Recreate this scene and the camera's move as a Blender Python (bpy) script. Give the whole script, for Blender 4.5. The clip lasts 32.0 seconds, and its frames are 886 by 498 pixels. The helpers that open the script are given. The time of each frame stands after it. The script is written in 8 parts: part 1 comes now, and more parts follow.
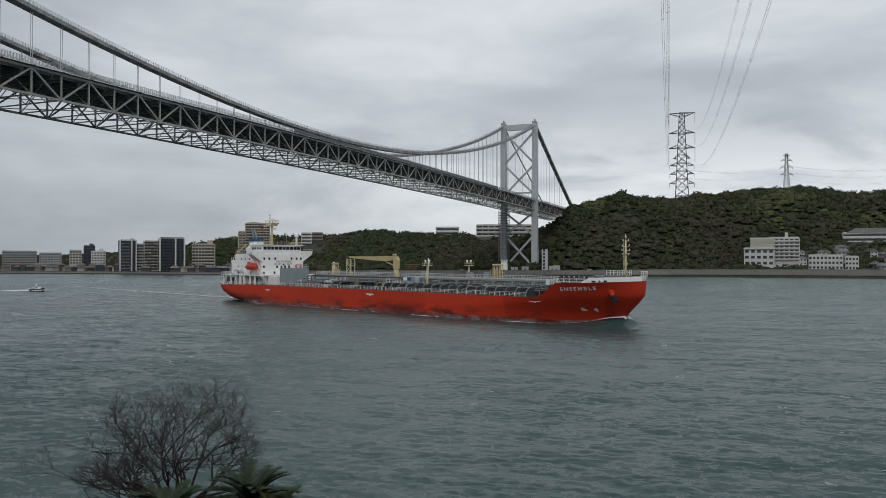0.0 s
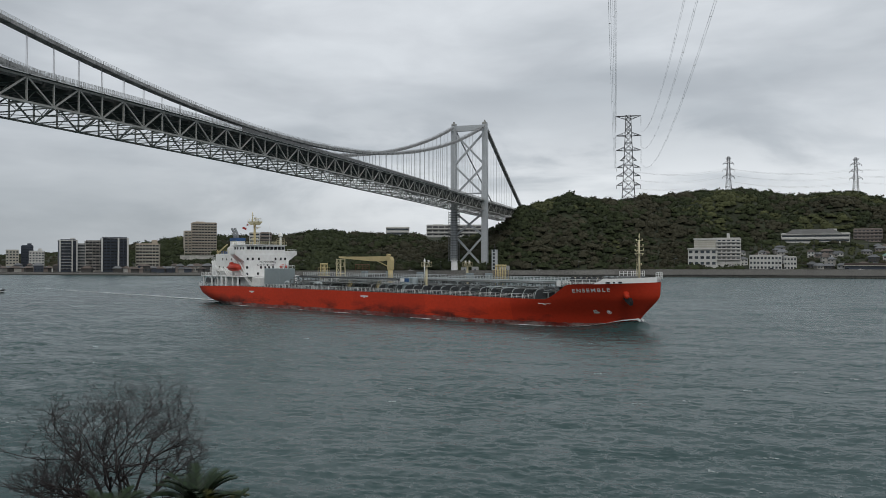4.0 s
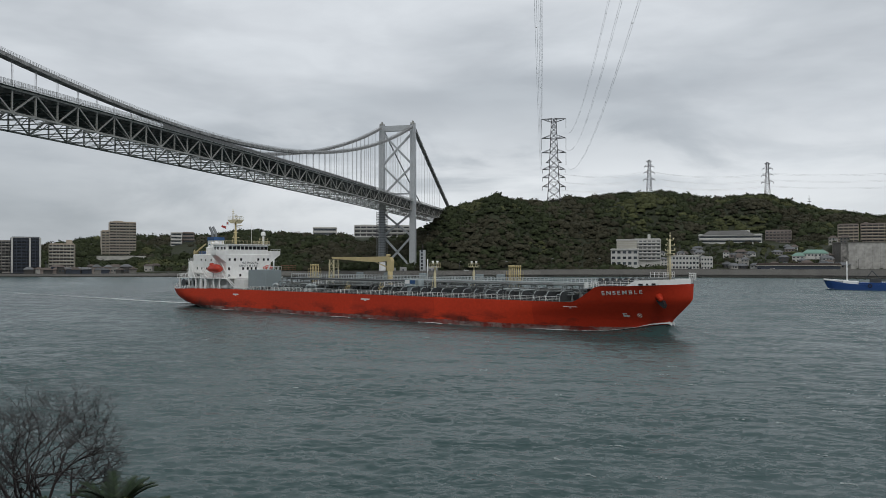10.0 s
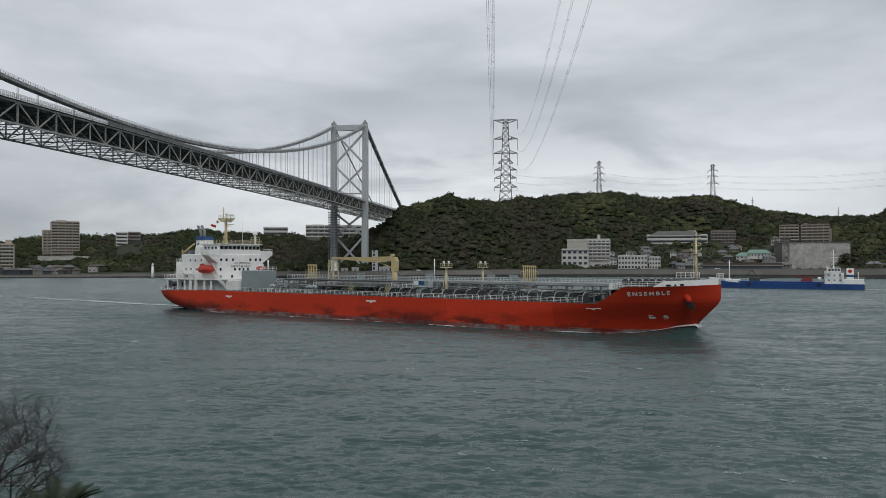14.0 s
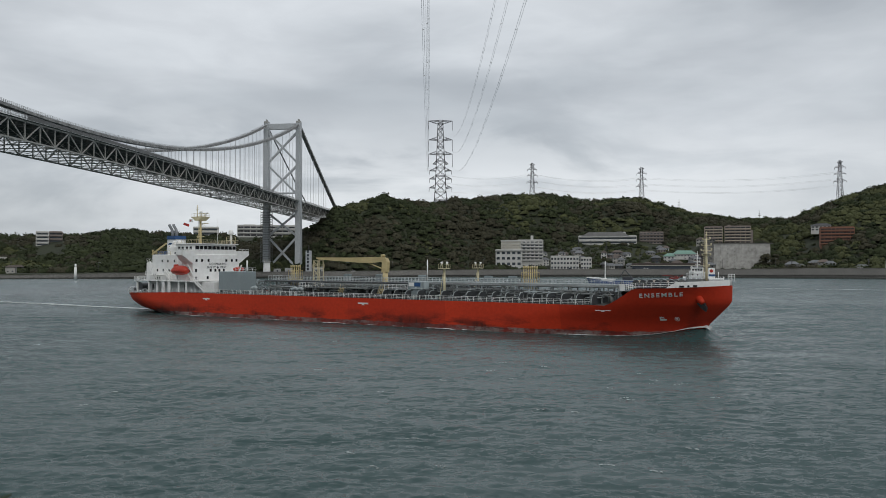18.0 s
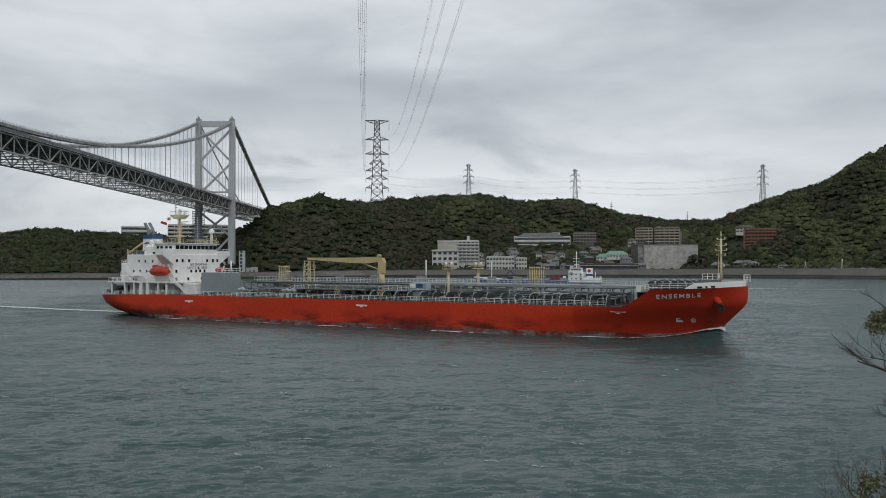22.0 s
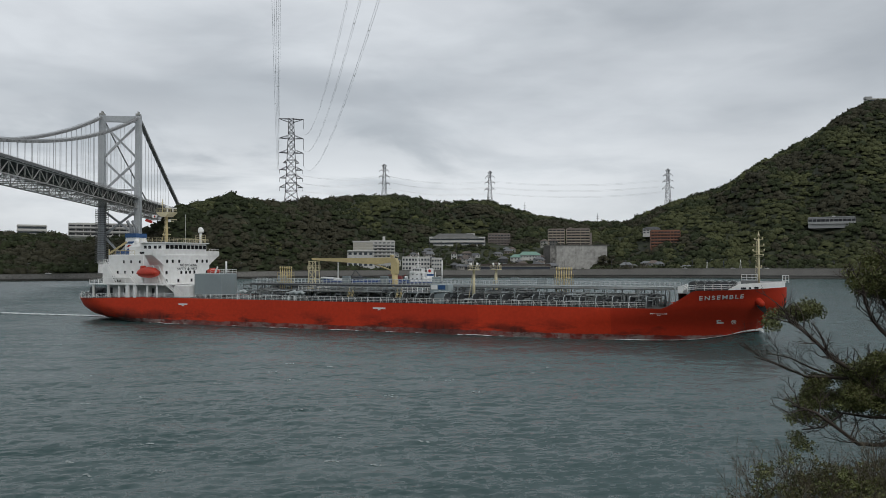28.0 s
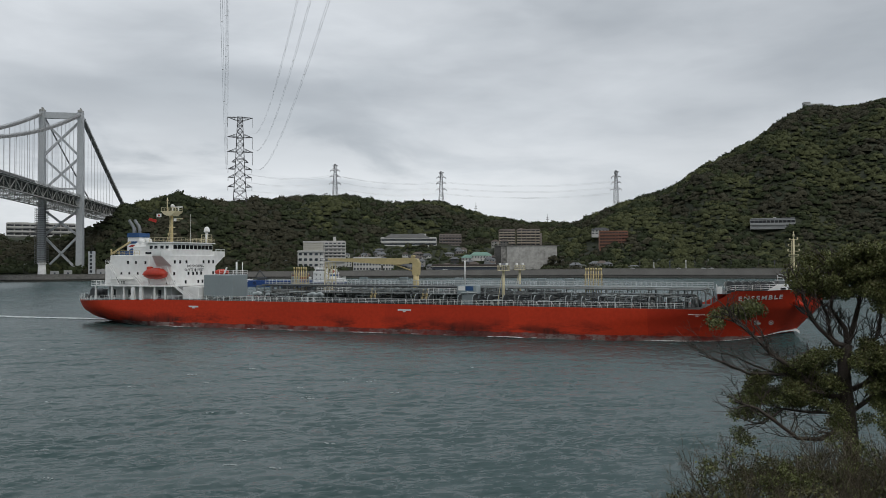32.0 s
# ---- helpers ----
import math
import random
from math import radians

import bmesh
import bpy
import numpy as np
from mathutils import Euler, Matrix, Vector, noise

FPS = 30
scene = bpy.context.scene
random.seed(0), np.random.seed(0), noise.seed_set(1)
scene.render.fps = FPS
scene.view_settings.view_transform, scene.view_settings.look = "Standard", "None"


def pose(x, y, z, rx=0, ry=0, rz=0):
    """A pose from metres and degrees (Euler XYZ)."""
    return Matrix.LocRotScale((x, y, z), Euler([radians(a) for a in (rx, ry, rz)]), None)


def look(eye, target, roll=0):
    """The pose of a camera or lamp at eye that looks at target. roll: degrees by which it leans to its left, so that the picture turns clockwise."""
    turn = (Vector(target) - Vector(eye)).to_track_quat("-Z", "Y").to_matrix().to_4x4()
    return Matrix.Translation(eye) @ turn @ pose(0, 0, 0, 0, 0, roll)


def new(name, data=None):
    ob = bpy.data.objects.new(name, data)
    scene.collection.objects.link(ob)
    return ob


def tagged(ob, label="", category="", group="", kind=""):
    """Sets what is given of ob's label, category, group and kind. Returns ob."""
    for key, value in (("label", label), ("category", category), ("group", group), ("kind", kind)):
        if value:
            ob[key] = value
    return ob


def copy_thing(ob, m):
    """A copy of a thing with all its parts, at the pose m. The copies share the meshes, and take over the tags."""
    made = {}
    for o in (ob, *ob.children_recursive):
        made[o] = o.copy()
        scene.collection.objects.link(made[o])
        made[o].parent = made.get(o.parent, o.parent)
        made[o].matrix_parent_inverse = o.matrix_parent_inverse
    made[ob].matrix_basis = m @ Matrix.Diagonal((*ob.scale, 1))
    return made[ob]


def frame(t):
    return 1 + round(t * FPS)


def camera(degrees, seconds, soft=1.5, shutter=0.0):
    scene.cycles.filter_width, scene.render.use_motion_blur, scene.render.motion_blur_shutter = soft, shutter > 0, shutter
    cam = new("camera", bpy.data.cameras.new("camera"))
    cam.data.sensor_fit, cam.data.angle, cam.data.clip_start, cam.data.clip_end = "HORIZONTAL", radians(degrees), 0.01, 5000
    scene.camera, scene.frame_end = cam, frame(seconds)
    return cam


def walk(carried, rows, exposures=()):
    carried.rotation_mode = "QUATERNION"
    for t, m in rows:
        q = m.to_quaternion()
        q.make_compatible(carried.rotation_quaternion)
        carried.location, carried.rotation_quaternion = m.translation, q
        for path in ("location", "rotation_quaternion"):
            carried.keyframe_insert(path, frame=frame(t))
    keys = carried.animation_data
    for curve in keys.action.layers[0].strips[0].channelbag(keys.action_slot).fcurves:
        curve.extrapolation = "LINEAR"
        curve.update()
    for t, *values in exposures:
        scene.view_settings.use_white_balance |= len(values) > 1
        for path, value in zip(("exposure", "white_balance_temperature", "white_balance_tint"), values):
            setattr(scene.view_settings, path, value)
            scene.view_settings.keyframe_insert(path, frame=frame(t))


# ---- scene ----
# ---- camera: it stands on a terrace above the strait and pans slowly ----
EYE = 15.5
WALK = [
    (0, pose(0, 0, EYE, 90.665, -0.050, 17.309)),
    (0.5, pose(0, 0, EYE, 90.656, -0.060, 16.835)),
    (1, pose(0, 0, EYE, 90.662, -0.077, 16.410)),
    (1.5, pose(0, 0, EYE, 90.661, -0.048, 15.979)),
    (2, pose(0, 0, EYE, 90.671, -0.061, 15.502)),
    (2.5, pose(0, 0, EYE, 90.678, -0.055, 15.015)),
    (3, pose(0, 0, EYE, 90.675, -0.054, 14.556)),
    (3.5, pose(0, 0, EYE, 90.683, -0.060, 14.080)),
    (5.5, pose(0, 0, EYE, 90.692, -0.038, 12.193)),
    (6, pose(0, 0, EYE, 90.703, -0.051, 11.767)),
    (6.5, pose(0, 0, EYE, 90.699, -0.032, 11.365)),
    (7, pose(0, 0, EYE, 90.710, -0.022, 10.914)),
    (7.5, pose(0, 0, EYE, 90.701, -0.023, 10.470)),
    (8, pose(0, 0, EYE, 90.713, -0.035, 10.028)),
    (8.5, pose(0, 0, EYE, 90.711, -0.014, 9.577)),
    (9, pose(0, 0, EYE, 90.700, -0.003, 9.100)),
    (9.5, pose(0, 0, EYE, 90.711, -0.018, 8.662)),
    (10, pose(0, 0, EYE, 90.719, -0.020, 8.228)),
    (10.5, pose(0, 0, EYE, 90.721, -0.019, 7.794)),
    (11, pose(0, 0, EYE, 90.720, 0.003, 7.357)),
    (11.5, pose(0, 0, EYE, 90.725, 0.011, 6.927)),
    (12, pose(0, 0, EYE, 90.728, 0.015, 6.509)),
    (12.5, pose(0, 0, EYE, 90.715, 0.014, 6.112)),
    (13, pose(0, 0, EYE, 90.714, 0.020, 5.713)),
    (13.5, pose(0, 0, EYE, 90.716, 0.022, 5.276)),
    (14, pose(0, 0, EYE, 90.724, 0.031, 4.679)),
    (14.5, pose(0, 0, EYE, 90.728, 0.041, 4.075)),
    (16.5, pose(0, 0, EYE, 90.748, -0.003, 1.825)),
    (17, pose(0, 0, EYE, 90.754, 0.011, 1.043)),
    (17.5, pose(0, 0, EYE, 90.752, 0.001, 0.344)),
    (18, pose(0, 0, EYE, 90.763, 0.035, -0.184)),
    (18.5, pose(0, 0, EYE, 90.764, -0.021, -0.630)),
    (19, pose(0, 0, EYE, 90.764, -0.015, -1.075)),
    (19.5, pose(0, 0, EYE, 90.767, -0.024, -1.663)),
    (20, pose(0, 0, EYE, 90.772, 0.039, -2.369)),
    (20.5, pose(0, 0, EYE, 90.775, 0.026, -2.968)),
    (21, pose(0, 0, EYE, 90.781, 0.016, -3.568)),
    (21.5, pose(0, 0, EYE, 90.783, 0.025, -4.204)),
    (22, pose(0, 0, EYE, 90.784, 0.021, -4.919)),
    (22.5, pose(0, 0, EYE, 90.788, 0.042, -5.569)),
    (23, pose(0, 0, EYE, 90.806, -0.006, -6.231)),
    (23.5, pose(0, 0, EYE, 90.796, -0.009, -6.849)),
    (24, pose(0, 0, EYE, 90.800, 0.013, -7.361)),
    (24.5, pose(0, 0, EYE, 90.806, 0.027, -7.976)),
    (25, pose(0, 0, EYE, 90.806, 0.056, -8.533)),
    (25.5, pose(0, 0, EYE, 90.818, 0.015, -9.139)),
    (27.5, pose(0, 0, EYE, 90.821, 0.022, -10.818)),
    (28, pose(0, 0, EYE, 90.819, 0.015, -11.210)),
    (28.5, pose(0, 0, EYE, 90.821, 0.020, -11.582)),
    (29, pose(0, 0, EYE, 90.819, 0.047, -12.049)),
    (29.5, pose(0, 0, EYE, 90.831, 0.036, -12.562)),
    (30, pose(0, 0, EYE, 90.834, 0.058, -13.097)),
    (30.5, pose(0, 0, EYE, 90.832, 0.020, -13.550)),
    (31, pose(0, 0, EYE, 90.844, 0.018, -13.929)),
    (31.5, pose(0, 0, EYE, 90.837, 0.038, -14.337)),
    (32, pose(0, 0, EYE, 90.848, 0.062, -14.839)),
]
cam = camera(60.0, 32.0, soft=0.8)
walk(cam, WALK)

# ---- world and sun: a bright overcast sky with layered cloud ----
SUN_EL, SUN_ROT = radians(48), radians(200)


def make_world():
    w = bpy.data.worlds.new("overcast")
    scene.world = w
    w.use_nodes = True
    nt = w.node_tree
    N, L = nt.nodes, nt.links
    N.clear()
    out, bg = N.new("ShaderNodeOutputWorld"), N.new("ShaderNodeBackground")
    sky = N.new("ShaderNodeTexSky")
    sky.sky_type, sky.sun_disc = "NISHITA", False
    sky.sun_elevation, sky.sun_rotation = SUN_EL, SUN_ROT
    tc = N.new("ShaderNodeTexCoord")
    sep = N.new("ShaderNodeSeparateXYZ")
    L.new(tc.outputs["Generated"], sep.inputs[0])
    # low cloud layers flatten towards the horizon
    cmb = N.new("ShaderNodeVectorMath")
    cmb.operation = "MULTIPLY"
    cmb.inputs[1].default_value = (1.0, 1.0, 3.4)
    L.new(tc.outputs["Generated"], cmb.inputs[0])

    def noise_ramp(scale, detail, rough, stops, off, dist=0.0):
        mp = N.new("ShaderNodeMapping")
        mp.inputs["Location"].default_value = off
        L.new(cmb.outputs[0], mp.inputs[0])
        n = N.new("ShaderNodeTexNoise")
        n.inputs["Scale"].default_value, n.inputs["Detail"].default_value = scale, detail
        n.inputs["Roughness"].default_value, n.inputs["Distortion"].default_value = rough, dist
        L.new(mp.outputs[0], n.inputs["Vector"])
        r = N.new("ShaderNodeValToRGB")
        r.color_ramp.interpolation = "EASE"
        e = r.color_ramp.elements
        for k, (p, c) in enumerate(stops):
            if k >= 2:
                e.new(p)
            e[k].position, e[k].color = p, (*c, 1)
        L.new(n.outputs["Fac"], r.inputs[0])
        return r
    big = noise_ramp(1.9, 5.0, 0.48, [(0.36, (0.435, 0.47, 0.505)), (0.64, (0.66, 0.695, 0.73))], (3.1, 0.4, 0), 0.25)
    fine = noise_ramp(7.0, 6.0, 0.55, [(0.3, (0.94, 0.94, 0.945)), (0.7, (1.05, 1.05, 1.05))], (7.7, 2.2, 0), 0.4)
    mul = N.new("ShaderNodeMixRGB")
    mul.blend_type = "MULTIPLY"
    mul.inputs[0].default_value = 1
    L.new(big.outputs[0], mul.inputs[1])
    L.new(fine.outputs[0], mul.inputs[2])
    # brighter gaps low over the horizon
    band = N.new("ShaderNodeValToRGB")
    e = band.color_ramp.elements
    e[0].position, e[0].color = 0.0, (0.2, 0.2, 0.2, 1)
    e[1].position, e[1].color = 0.35, (0.0, 0.0, 0.0, 1)
    for p, c in ((0.05, 0.42), (0.10, 0.55), (0.145, 0.34), (0.20, 0.06)):
        k = e.new(p)
        k.color = (c, c, c, 1)
    L.new(sep.outputs["Z"], band.inputs[0])
    gaps = noise_ramp(3.2, 6.0, 0.55, [(0.43, (0, 0, 0)), (0.60, (1, 1, 1))], (4.3, 5.2, 0), 0.4)
    gm = N.new("ShaderNodeMath")
    gm.operation = "MULTIPLY"
    L.new(band.outputs[0], gm.inputs[0])
    L.new(gaps.outputs[0], gm.inputs[1])
    shut = N.new("ShaderNodeMapRange")
    for k, val in (("From Min", -0.75), ("From Max", -0.30), ("To Min", 0.0), ("To Max", 1.0)):
        shut.inputs[k].default_value = val
    L.new(sep.outputs["X"], shut.inputs["Value"])
    gm2 = N.new("ShaderNodeMath")
    gm2.operation = "MULTIPLY"
    L.new(gm.outputs[0], gm2.inputs[0])
    L.new(shut.outputs[0], gm2.inputs[1])
    lite = N.new("ShaderNodeMixRGB")
    lite.inputs[2].default_value = (0.90, 0.925, 0.95, 1)
    L.new(gm2.outputs[0], lite.inputs[0])
    L.new(mul.outputs[0], lite.inputs[1])
    # the cloud is thicker and has no gaps over the west
    west = N.new("ShaderNodeMapRange")
    for k, val in (("From Min", -0.85), ("From Max", -0.25), ("To Min", 1.0), ("To Max", 0.0)):
        west.inputs[k].default_value = val
    L.new(sep.outputs["X"], west.inputs["Value"])
    low = N.new("ShaderNodeMapRange")
    for k, val in (("From Min", 0.03), ("From Max", 0.26), ("To Min", 0.36), ("To Max", 0.06)):
        low.inputs[k].default_value = val
    L.new(sep.outputs["Z"], low.inputs["Value"])
    deep_ = N.new("ShaderNodeMath")
    deep_.operation = "MULTIPLY"
    L.new(west.outputs[0], deep_.inputs[0])
    L.new(low.outputs[0], deep_.inputs[1])
    dull = N.new("ShaderNodeMixRGB")
    dull.inputs[2].default_value = (0.08, 0.11, 0.14, 1)
    L.new(deep_.outputs[0], dull.inputs[0])
    L.new(lite.outputs[0], dull.inputs[1])
    east = N.new("ShaderNodeMapRange")
    for k, val in (("From Min", 0.08), ("From Max", 0.55), ("To Min", 0.0), ("To Max", 0.3)):
        east.inputs[k].default_value = val
    L.new(sep.outputs["X"], east.inputs["Value"])
    thick = N.new("ShaderNodeMixRGB")
    thick.inputs[2].default_value = (0.30, 0.325, 0.355, 1)
    L.new(east.outputs[0], thick.inputs[0])
    L.new(dull.outputs[0], thick.inputs[1])
    # a little of the blue sky's own colour comes through the cloud
    veil = N.new("ShaderNodeMixRGB")
    veil.inputs[0].default_value = 0.006
    L.new(thick.outputs[0], veil.inputs[1])
    L.new(sky.outputs[0], veil.inputs[2])
    L.new(veil.outputs[0], bg.inputs[0])
    bg.inputs[1].default_value = 1.0
    L.new(bg.outputs[0], out.inputs[0])


make_world()
sun = new("sun", bpy.data.lights.new("sun", "SUN"))
sun.data.energy, sun.data.angle, sun.data.color = 0.9, radians(35), (1.0, 0.97, 0.92)
sun.matrix_world = look((0, 0, 300), (0 + 300 * math.sin(radians(-20)), 300 * math.cos(radians(-20)), 300 - 300 * math.tan(SUN_EL)))
scene.view_settings.exposure = 0.0

# ---- materials ----


def material(name, color, rough=0.6, metal=0.0, var=0.15, scale=0.5, fine=6.0, bump=0.0, bump_scale=None, island=0.0, tint=None, obj_random=0.0, spec=None):
    """A surface with stains at a large scale and grain at a fine one; scales are per metre."""
    m = bpy.data.materials.new(name)
    m.use_nodes = True
    N, L = m.node_tree.nodes, m.node_tree.links
    b = N["Principled BSDF"]
    b.inputs["Roughness"].default_value, b.inputs["Metallic"].default_value = rough, metal
    if spec is not None:
        b.inputs["Specular IOR Level"].default_value = spec
    tc = N.new("ShaderNodeTexCoord")
    n1, n2 = N.new("ShaderNodeTexNoise"), N.new("ShaderNodeTexNoise")
    for n, s, d in ((n1, scale, 5.0), (n2, fine, 4.0)):
        n.inputs["Scale"].default_value, n.inputs["Detail"].default_value = s, d
        L.new(tc.outputs["Object"], n.inputs["Vector"])
    mix = N.new("ShaderNodeMath")
    mix.operation = "ADD"
    L.new(n1.outputs["Fac"], mix.inputs[0])
    L.new(n2.outputs["Fac"], mix.inputs[1])
    r = N.new("ShaderNodeMapRange")
    r.inputs["From Min"].default_value, r.inputs["From Max"].default_value = 0.7, 1.3
    L.new(mix.outputs[0], r.inputs["Value"])
    c = N.new("ShaderNodeMixRGB")
    t = tint or tuple(v * 0.75 for v in color)
    c.inputs[1].default_value = (*[v * (1 - var) + u * var * 0.2 for v, u in zip(color, t)], 1)
    c.inputs[2].default_value = (*[min(1.0, v * (1 + var)) for v in color], 1)
    if tint:
        c.inputs[1].default_value = (*tint, 1)
    L.new(r.outputs[0], c.inputs[0])
    last = c.outputs[0]
    for amount, src in ((island, "island"), (obj_random, "object")):
        if amount:
            g = N.new("ShaderNodeNewGeometry" if src == "island" else "ShaderNodeObjectInfo")
            rr = N.new("ShaderNodeMapRange")
            rr.inputs["To Min"].default_value, rr.inputs["To Max"].default_value = 1 - amount, 1 + amount
            L.new(g.outputs["Random Per Island" if src == "island" else "Random"], rr.inputs["Value"])
            k = N.new("ShaderNodeMixRGB")
            k.blend_type = "MULTIPLY"
            k.inputs[0].default_value = 1
            L.new(last, k.inputs[1])
            L.new(rr.outputs[0], k.inputs[2])
            last = k.outputs[0]
    L.new(last, b.inputs["Base Color"])
    if bump:
        bn = N.new("ShaderNodeTexNoise")
        bn.inputs["Scale"].default_value, bn.inputs["Detail"].default_value = bump_scale or fine, 6
        L.new(tc.outputs["Object"], bn.inputs["Vector"])
        bb = N.new("ShaderNodeBump")
        bb.inputs["Strength"].default_value, bb.inputs["Distance"].default_value = 1.0, bump
        L.new(bn.outputs["Fac"], bb.inputs["Height"])
        L.new(bb.outputs[0], b.inputs["Normal"])
    return m


M_STEEL = material("bridge_steel", (0.32, 0.32, 0.30), 0.5, 0, 0.16, 0.05, 1.2)
# dark steel of screen and scaffold; under the deck its darkness is painted shade
M_STEEL_D = material("dark_steel_deck_shade", (0.15, 0.152, 0.15), 0.55, 0, 0.2, 0.05, 1.2)
# pale strip added where open gaps would show bright sky
M_SKY_GAP = material("sky_gap_strip", (0.62, 0.63, 0.63), 0.4, 0, 0.2, 0.1, 2)
M_NET = material("catwalk_net", (0.27, 0.27, 0.265), 0.8, 0, 0.75, 0.35, 2.2, tint=(0.11, 0.11, 0.11))
M_HANGER = material("hanger_rope", (0.52, 0.53, 0.54), 0.5, 0, 0.12, 0.3, 3)
M_TOWER = material("tower_paint", (0.42, 0.44, 0.455), 0.45, 0, 0.12, 0.05, 0.8)
M_CABLE = material("cable_wrap", (0.24, 0.245, 0.25), 0.6, 0, 0.2, 0.2, 3)
M_ASPHALT = material("asphalt", (0.05, 0.05, 0.052), 0.85, 0, 0.2, 0.3, 5)
M_RAIL = material("galvanised_rail", (0.36, 0.365, 0.36), 0.45, 0.3, 0.1, 0.5, 4)
M_PYLON = material("pylon_zinc", (0.062, 0.062, 0.066), 0.55, 0.2, 0.15, 0.1, 2)
M_WIRE = material("conductor", (0.62, 0.625, 0.63), 0.5, 0.0, 0.1, 0.5, 4)
M_CONC = material("concrete", (0.135, 0.13, 0.12), 0.85, 0, 0.22, 0.08, 1.5, bump=0.02)
M_CONC_L = material("pale_concrete", (0.42, 0.41, 0.385), 0.85, 0, 0.25, 0.09, 0.35, bump=0.01, tint=(0.29, 0.28, 0.26))
M_SOIL = material("soil", (0.027, 0.032, 0.015), 0.95, 0, 0.4, 0.03, 0.6, bump=0.3, tint=(0.017, 0.021, 0.010))
M_BARK = material("bark", (0.075, 0.06, 0.05), 0.9, 0, 0.3, 3, 30, bump=0.01)

# ---- building blocks ----


class Geo:
    """Vertices and faces gathered into one mesh."""

    def __init__(self):
        self.v, self.f, self.s = [], [], []

    def add(self, verts, faces, smooth=False):
        n = len(self.v)
        self.v += [tuple(p) for p in verts]
        self.f += [tuple(i + n for i in q) for q in faces]
        self.s += [smooth] * len(faces)
        return self

    def box(self, x0, x1, y0, y1, z0, z1):
        return self.add([(x, y, z) for z in (z0, z1) for x, y in ((x0, y0), (x1, y0), (x1, y1), (x0, y1))],
                        [(3, 2, 1, 0), (4, 5, 6, 7), (0, 1, 5, 4), (1, 2, 6, 5), (2, 3, 7, 6), (3, 0, 4, 7)])

    def cbox(self, x0, x1, y0, y1, z0, z1, c=0.05):
        """A box with chamfered upright edges and top rim."""
        def ring(a, z):
            k = c + a
            return [(x0 + k, y0 + a, z), (x1 - k, y0 + a, z), (x1 - a, y0 + k, z), (x1 - a, y1 - k, z), (x1 - k, y1 - a, z), (x0 + k, y1 - a, z), (x0 + a, y1 - k, z), (x0 + a, y0 + k, z)]
        v = ring(0, z0) + ring(0, z1 - c) + ring(c, z1)
        f = [tuple(range(7, -1, -1)), tuple(range(16, 24))]
        for r in (0, 8):
            f += [(r + i, r + (i + 1) % 8, r + 8 + (i + 1) % 8, r + 8 + i) for i in range(8)]
        return self.add(v, f)

    def beam(self, p, q, w, h=None, up=(0, 0, 1)):
        p, q = Vector(p), Vector(q)
        d = (q - p).normalized()
        u = Vector(up)
        if abs(d.dot(u)) > 0.98:
            u = Vector((1, 0, 0))
        s = d.cross(u).normalized() * (w / 2)
        t = s.cross(d).normalized() * ((h or w) / 2)
        return self.add([a + i * s + j * t for a in (p, q) for i, j in ((-1, -1), (1, -1), (1, 1), (-1, 1))],
                        [(3, 2, 1, 0), (4, 5, 6, 7), (0, 1, 5, 4), (1, 2, 6, 5), (2, 3, 7, 6), (3, 0, 4, 7)])

    def bar(self, pts, w, h):
        """A square bar along a line of points, in one piece."""
        v = []
        for i, p in enumerate(pts):
            d = (pts[min(i + 1, len(pts) - 1)] - pts[max(i - 1, 0)]).normalized()
            s = d.cross(Vector((0, 0, 1))).normalized() * (w / 2)
            t = s.cross(d).normalized() * (h / 2)
            v += [p - s - t, p + s - t, p + s + t, p - s + t]
        n = len(pts)
        f = [(4 * i + j, 4 * i + (j + 1) % 4, 4 * i + 4 + (j + 1) % 4, 4 * i + 4 + j) for i in range(n - 1) for j in range(4)]
        return self.add(v, f + [(3, 2, 1, 0), (4 * n - 4, 4 * n - 3, 4 * n - 2, 4 * n - 1)])

    def tube(self, p, q, r, r2=None, n=8, cap=True):
        p, q = Vector(p), Vector(q)
        r2 = r if r2 is None else r2
        d = (q - p).normalized()
        a = d.cross(Vector((0, 0, 1)) if abs(d.z) < 0.95 else Vector((1, 0, 0))).normalized()
        b = d.cross(a)
        v = [c + k * (math.cos(2 * math.pi * i / n) * a + math.sin(2 * math.pi * i / n) * b) for c, k in ((p, r), (q, r2)) for i in range(n)]
        self.add(v, [(i, (i + 1) % n, n + (i + 1) % n, n + i) for i in range(n)], True)
        if cap:
            m = len(self.v) - 2 * n
            self.f += [tuple(m + i for i in range(n - 1, -1, -1)), tuple(m + n + i for i in range(n))]
            self.s += [False, False]
        return self

    def pipe(self, pts, r, n=8, r2=None):
        """A round bar along a line of points."""
        pts = [Vector(p) for p in pts]
        rings = []
        for i, p in enumerate(pts):
            d = (pts[min(i + 1, len(pts) - 1)] - pts[max(i - 1, 0)]).normalized()
            a = d.cross(Vector((0, 0, 1)) if abs(d.z) < 0.9 else Vector((1, 0, 0))).normalized()
            b = d.cross(a)
            k = r if r2 is None else r + (r2 - r) * i / (len(pts) - 1)
            rings += [p + k * (math.cos(2 * math.pi * j / n) * a + math.sin(2 * math.pi * j / n) * b) for j in range(n)]
        f = [(i * n + j, i * n + (j + 1) % n, (i + 1) * n + (j + 1) % n, (i + 1) * n + j) for i in range(len(pts) - 1) for j in range(n)]
        return self.add(rings, f, True)

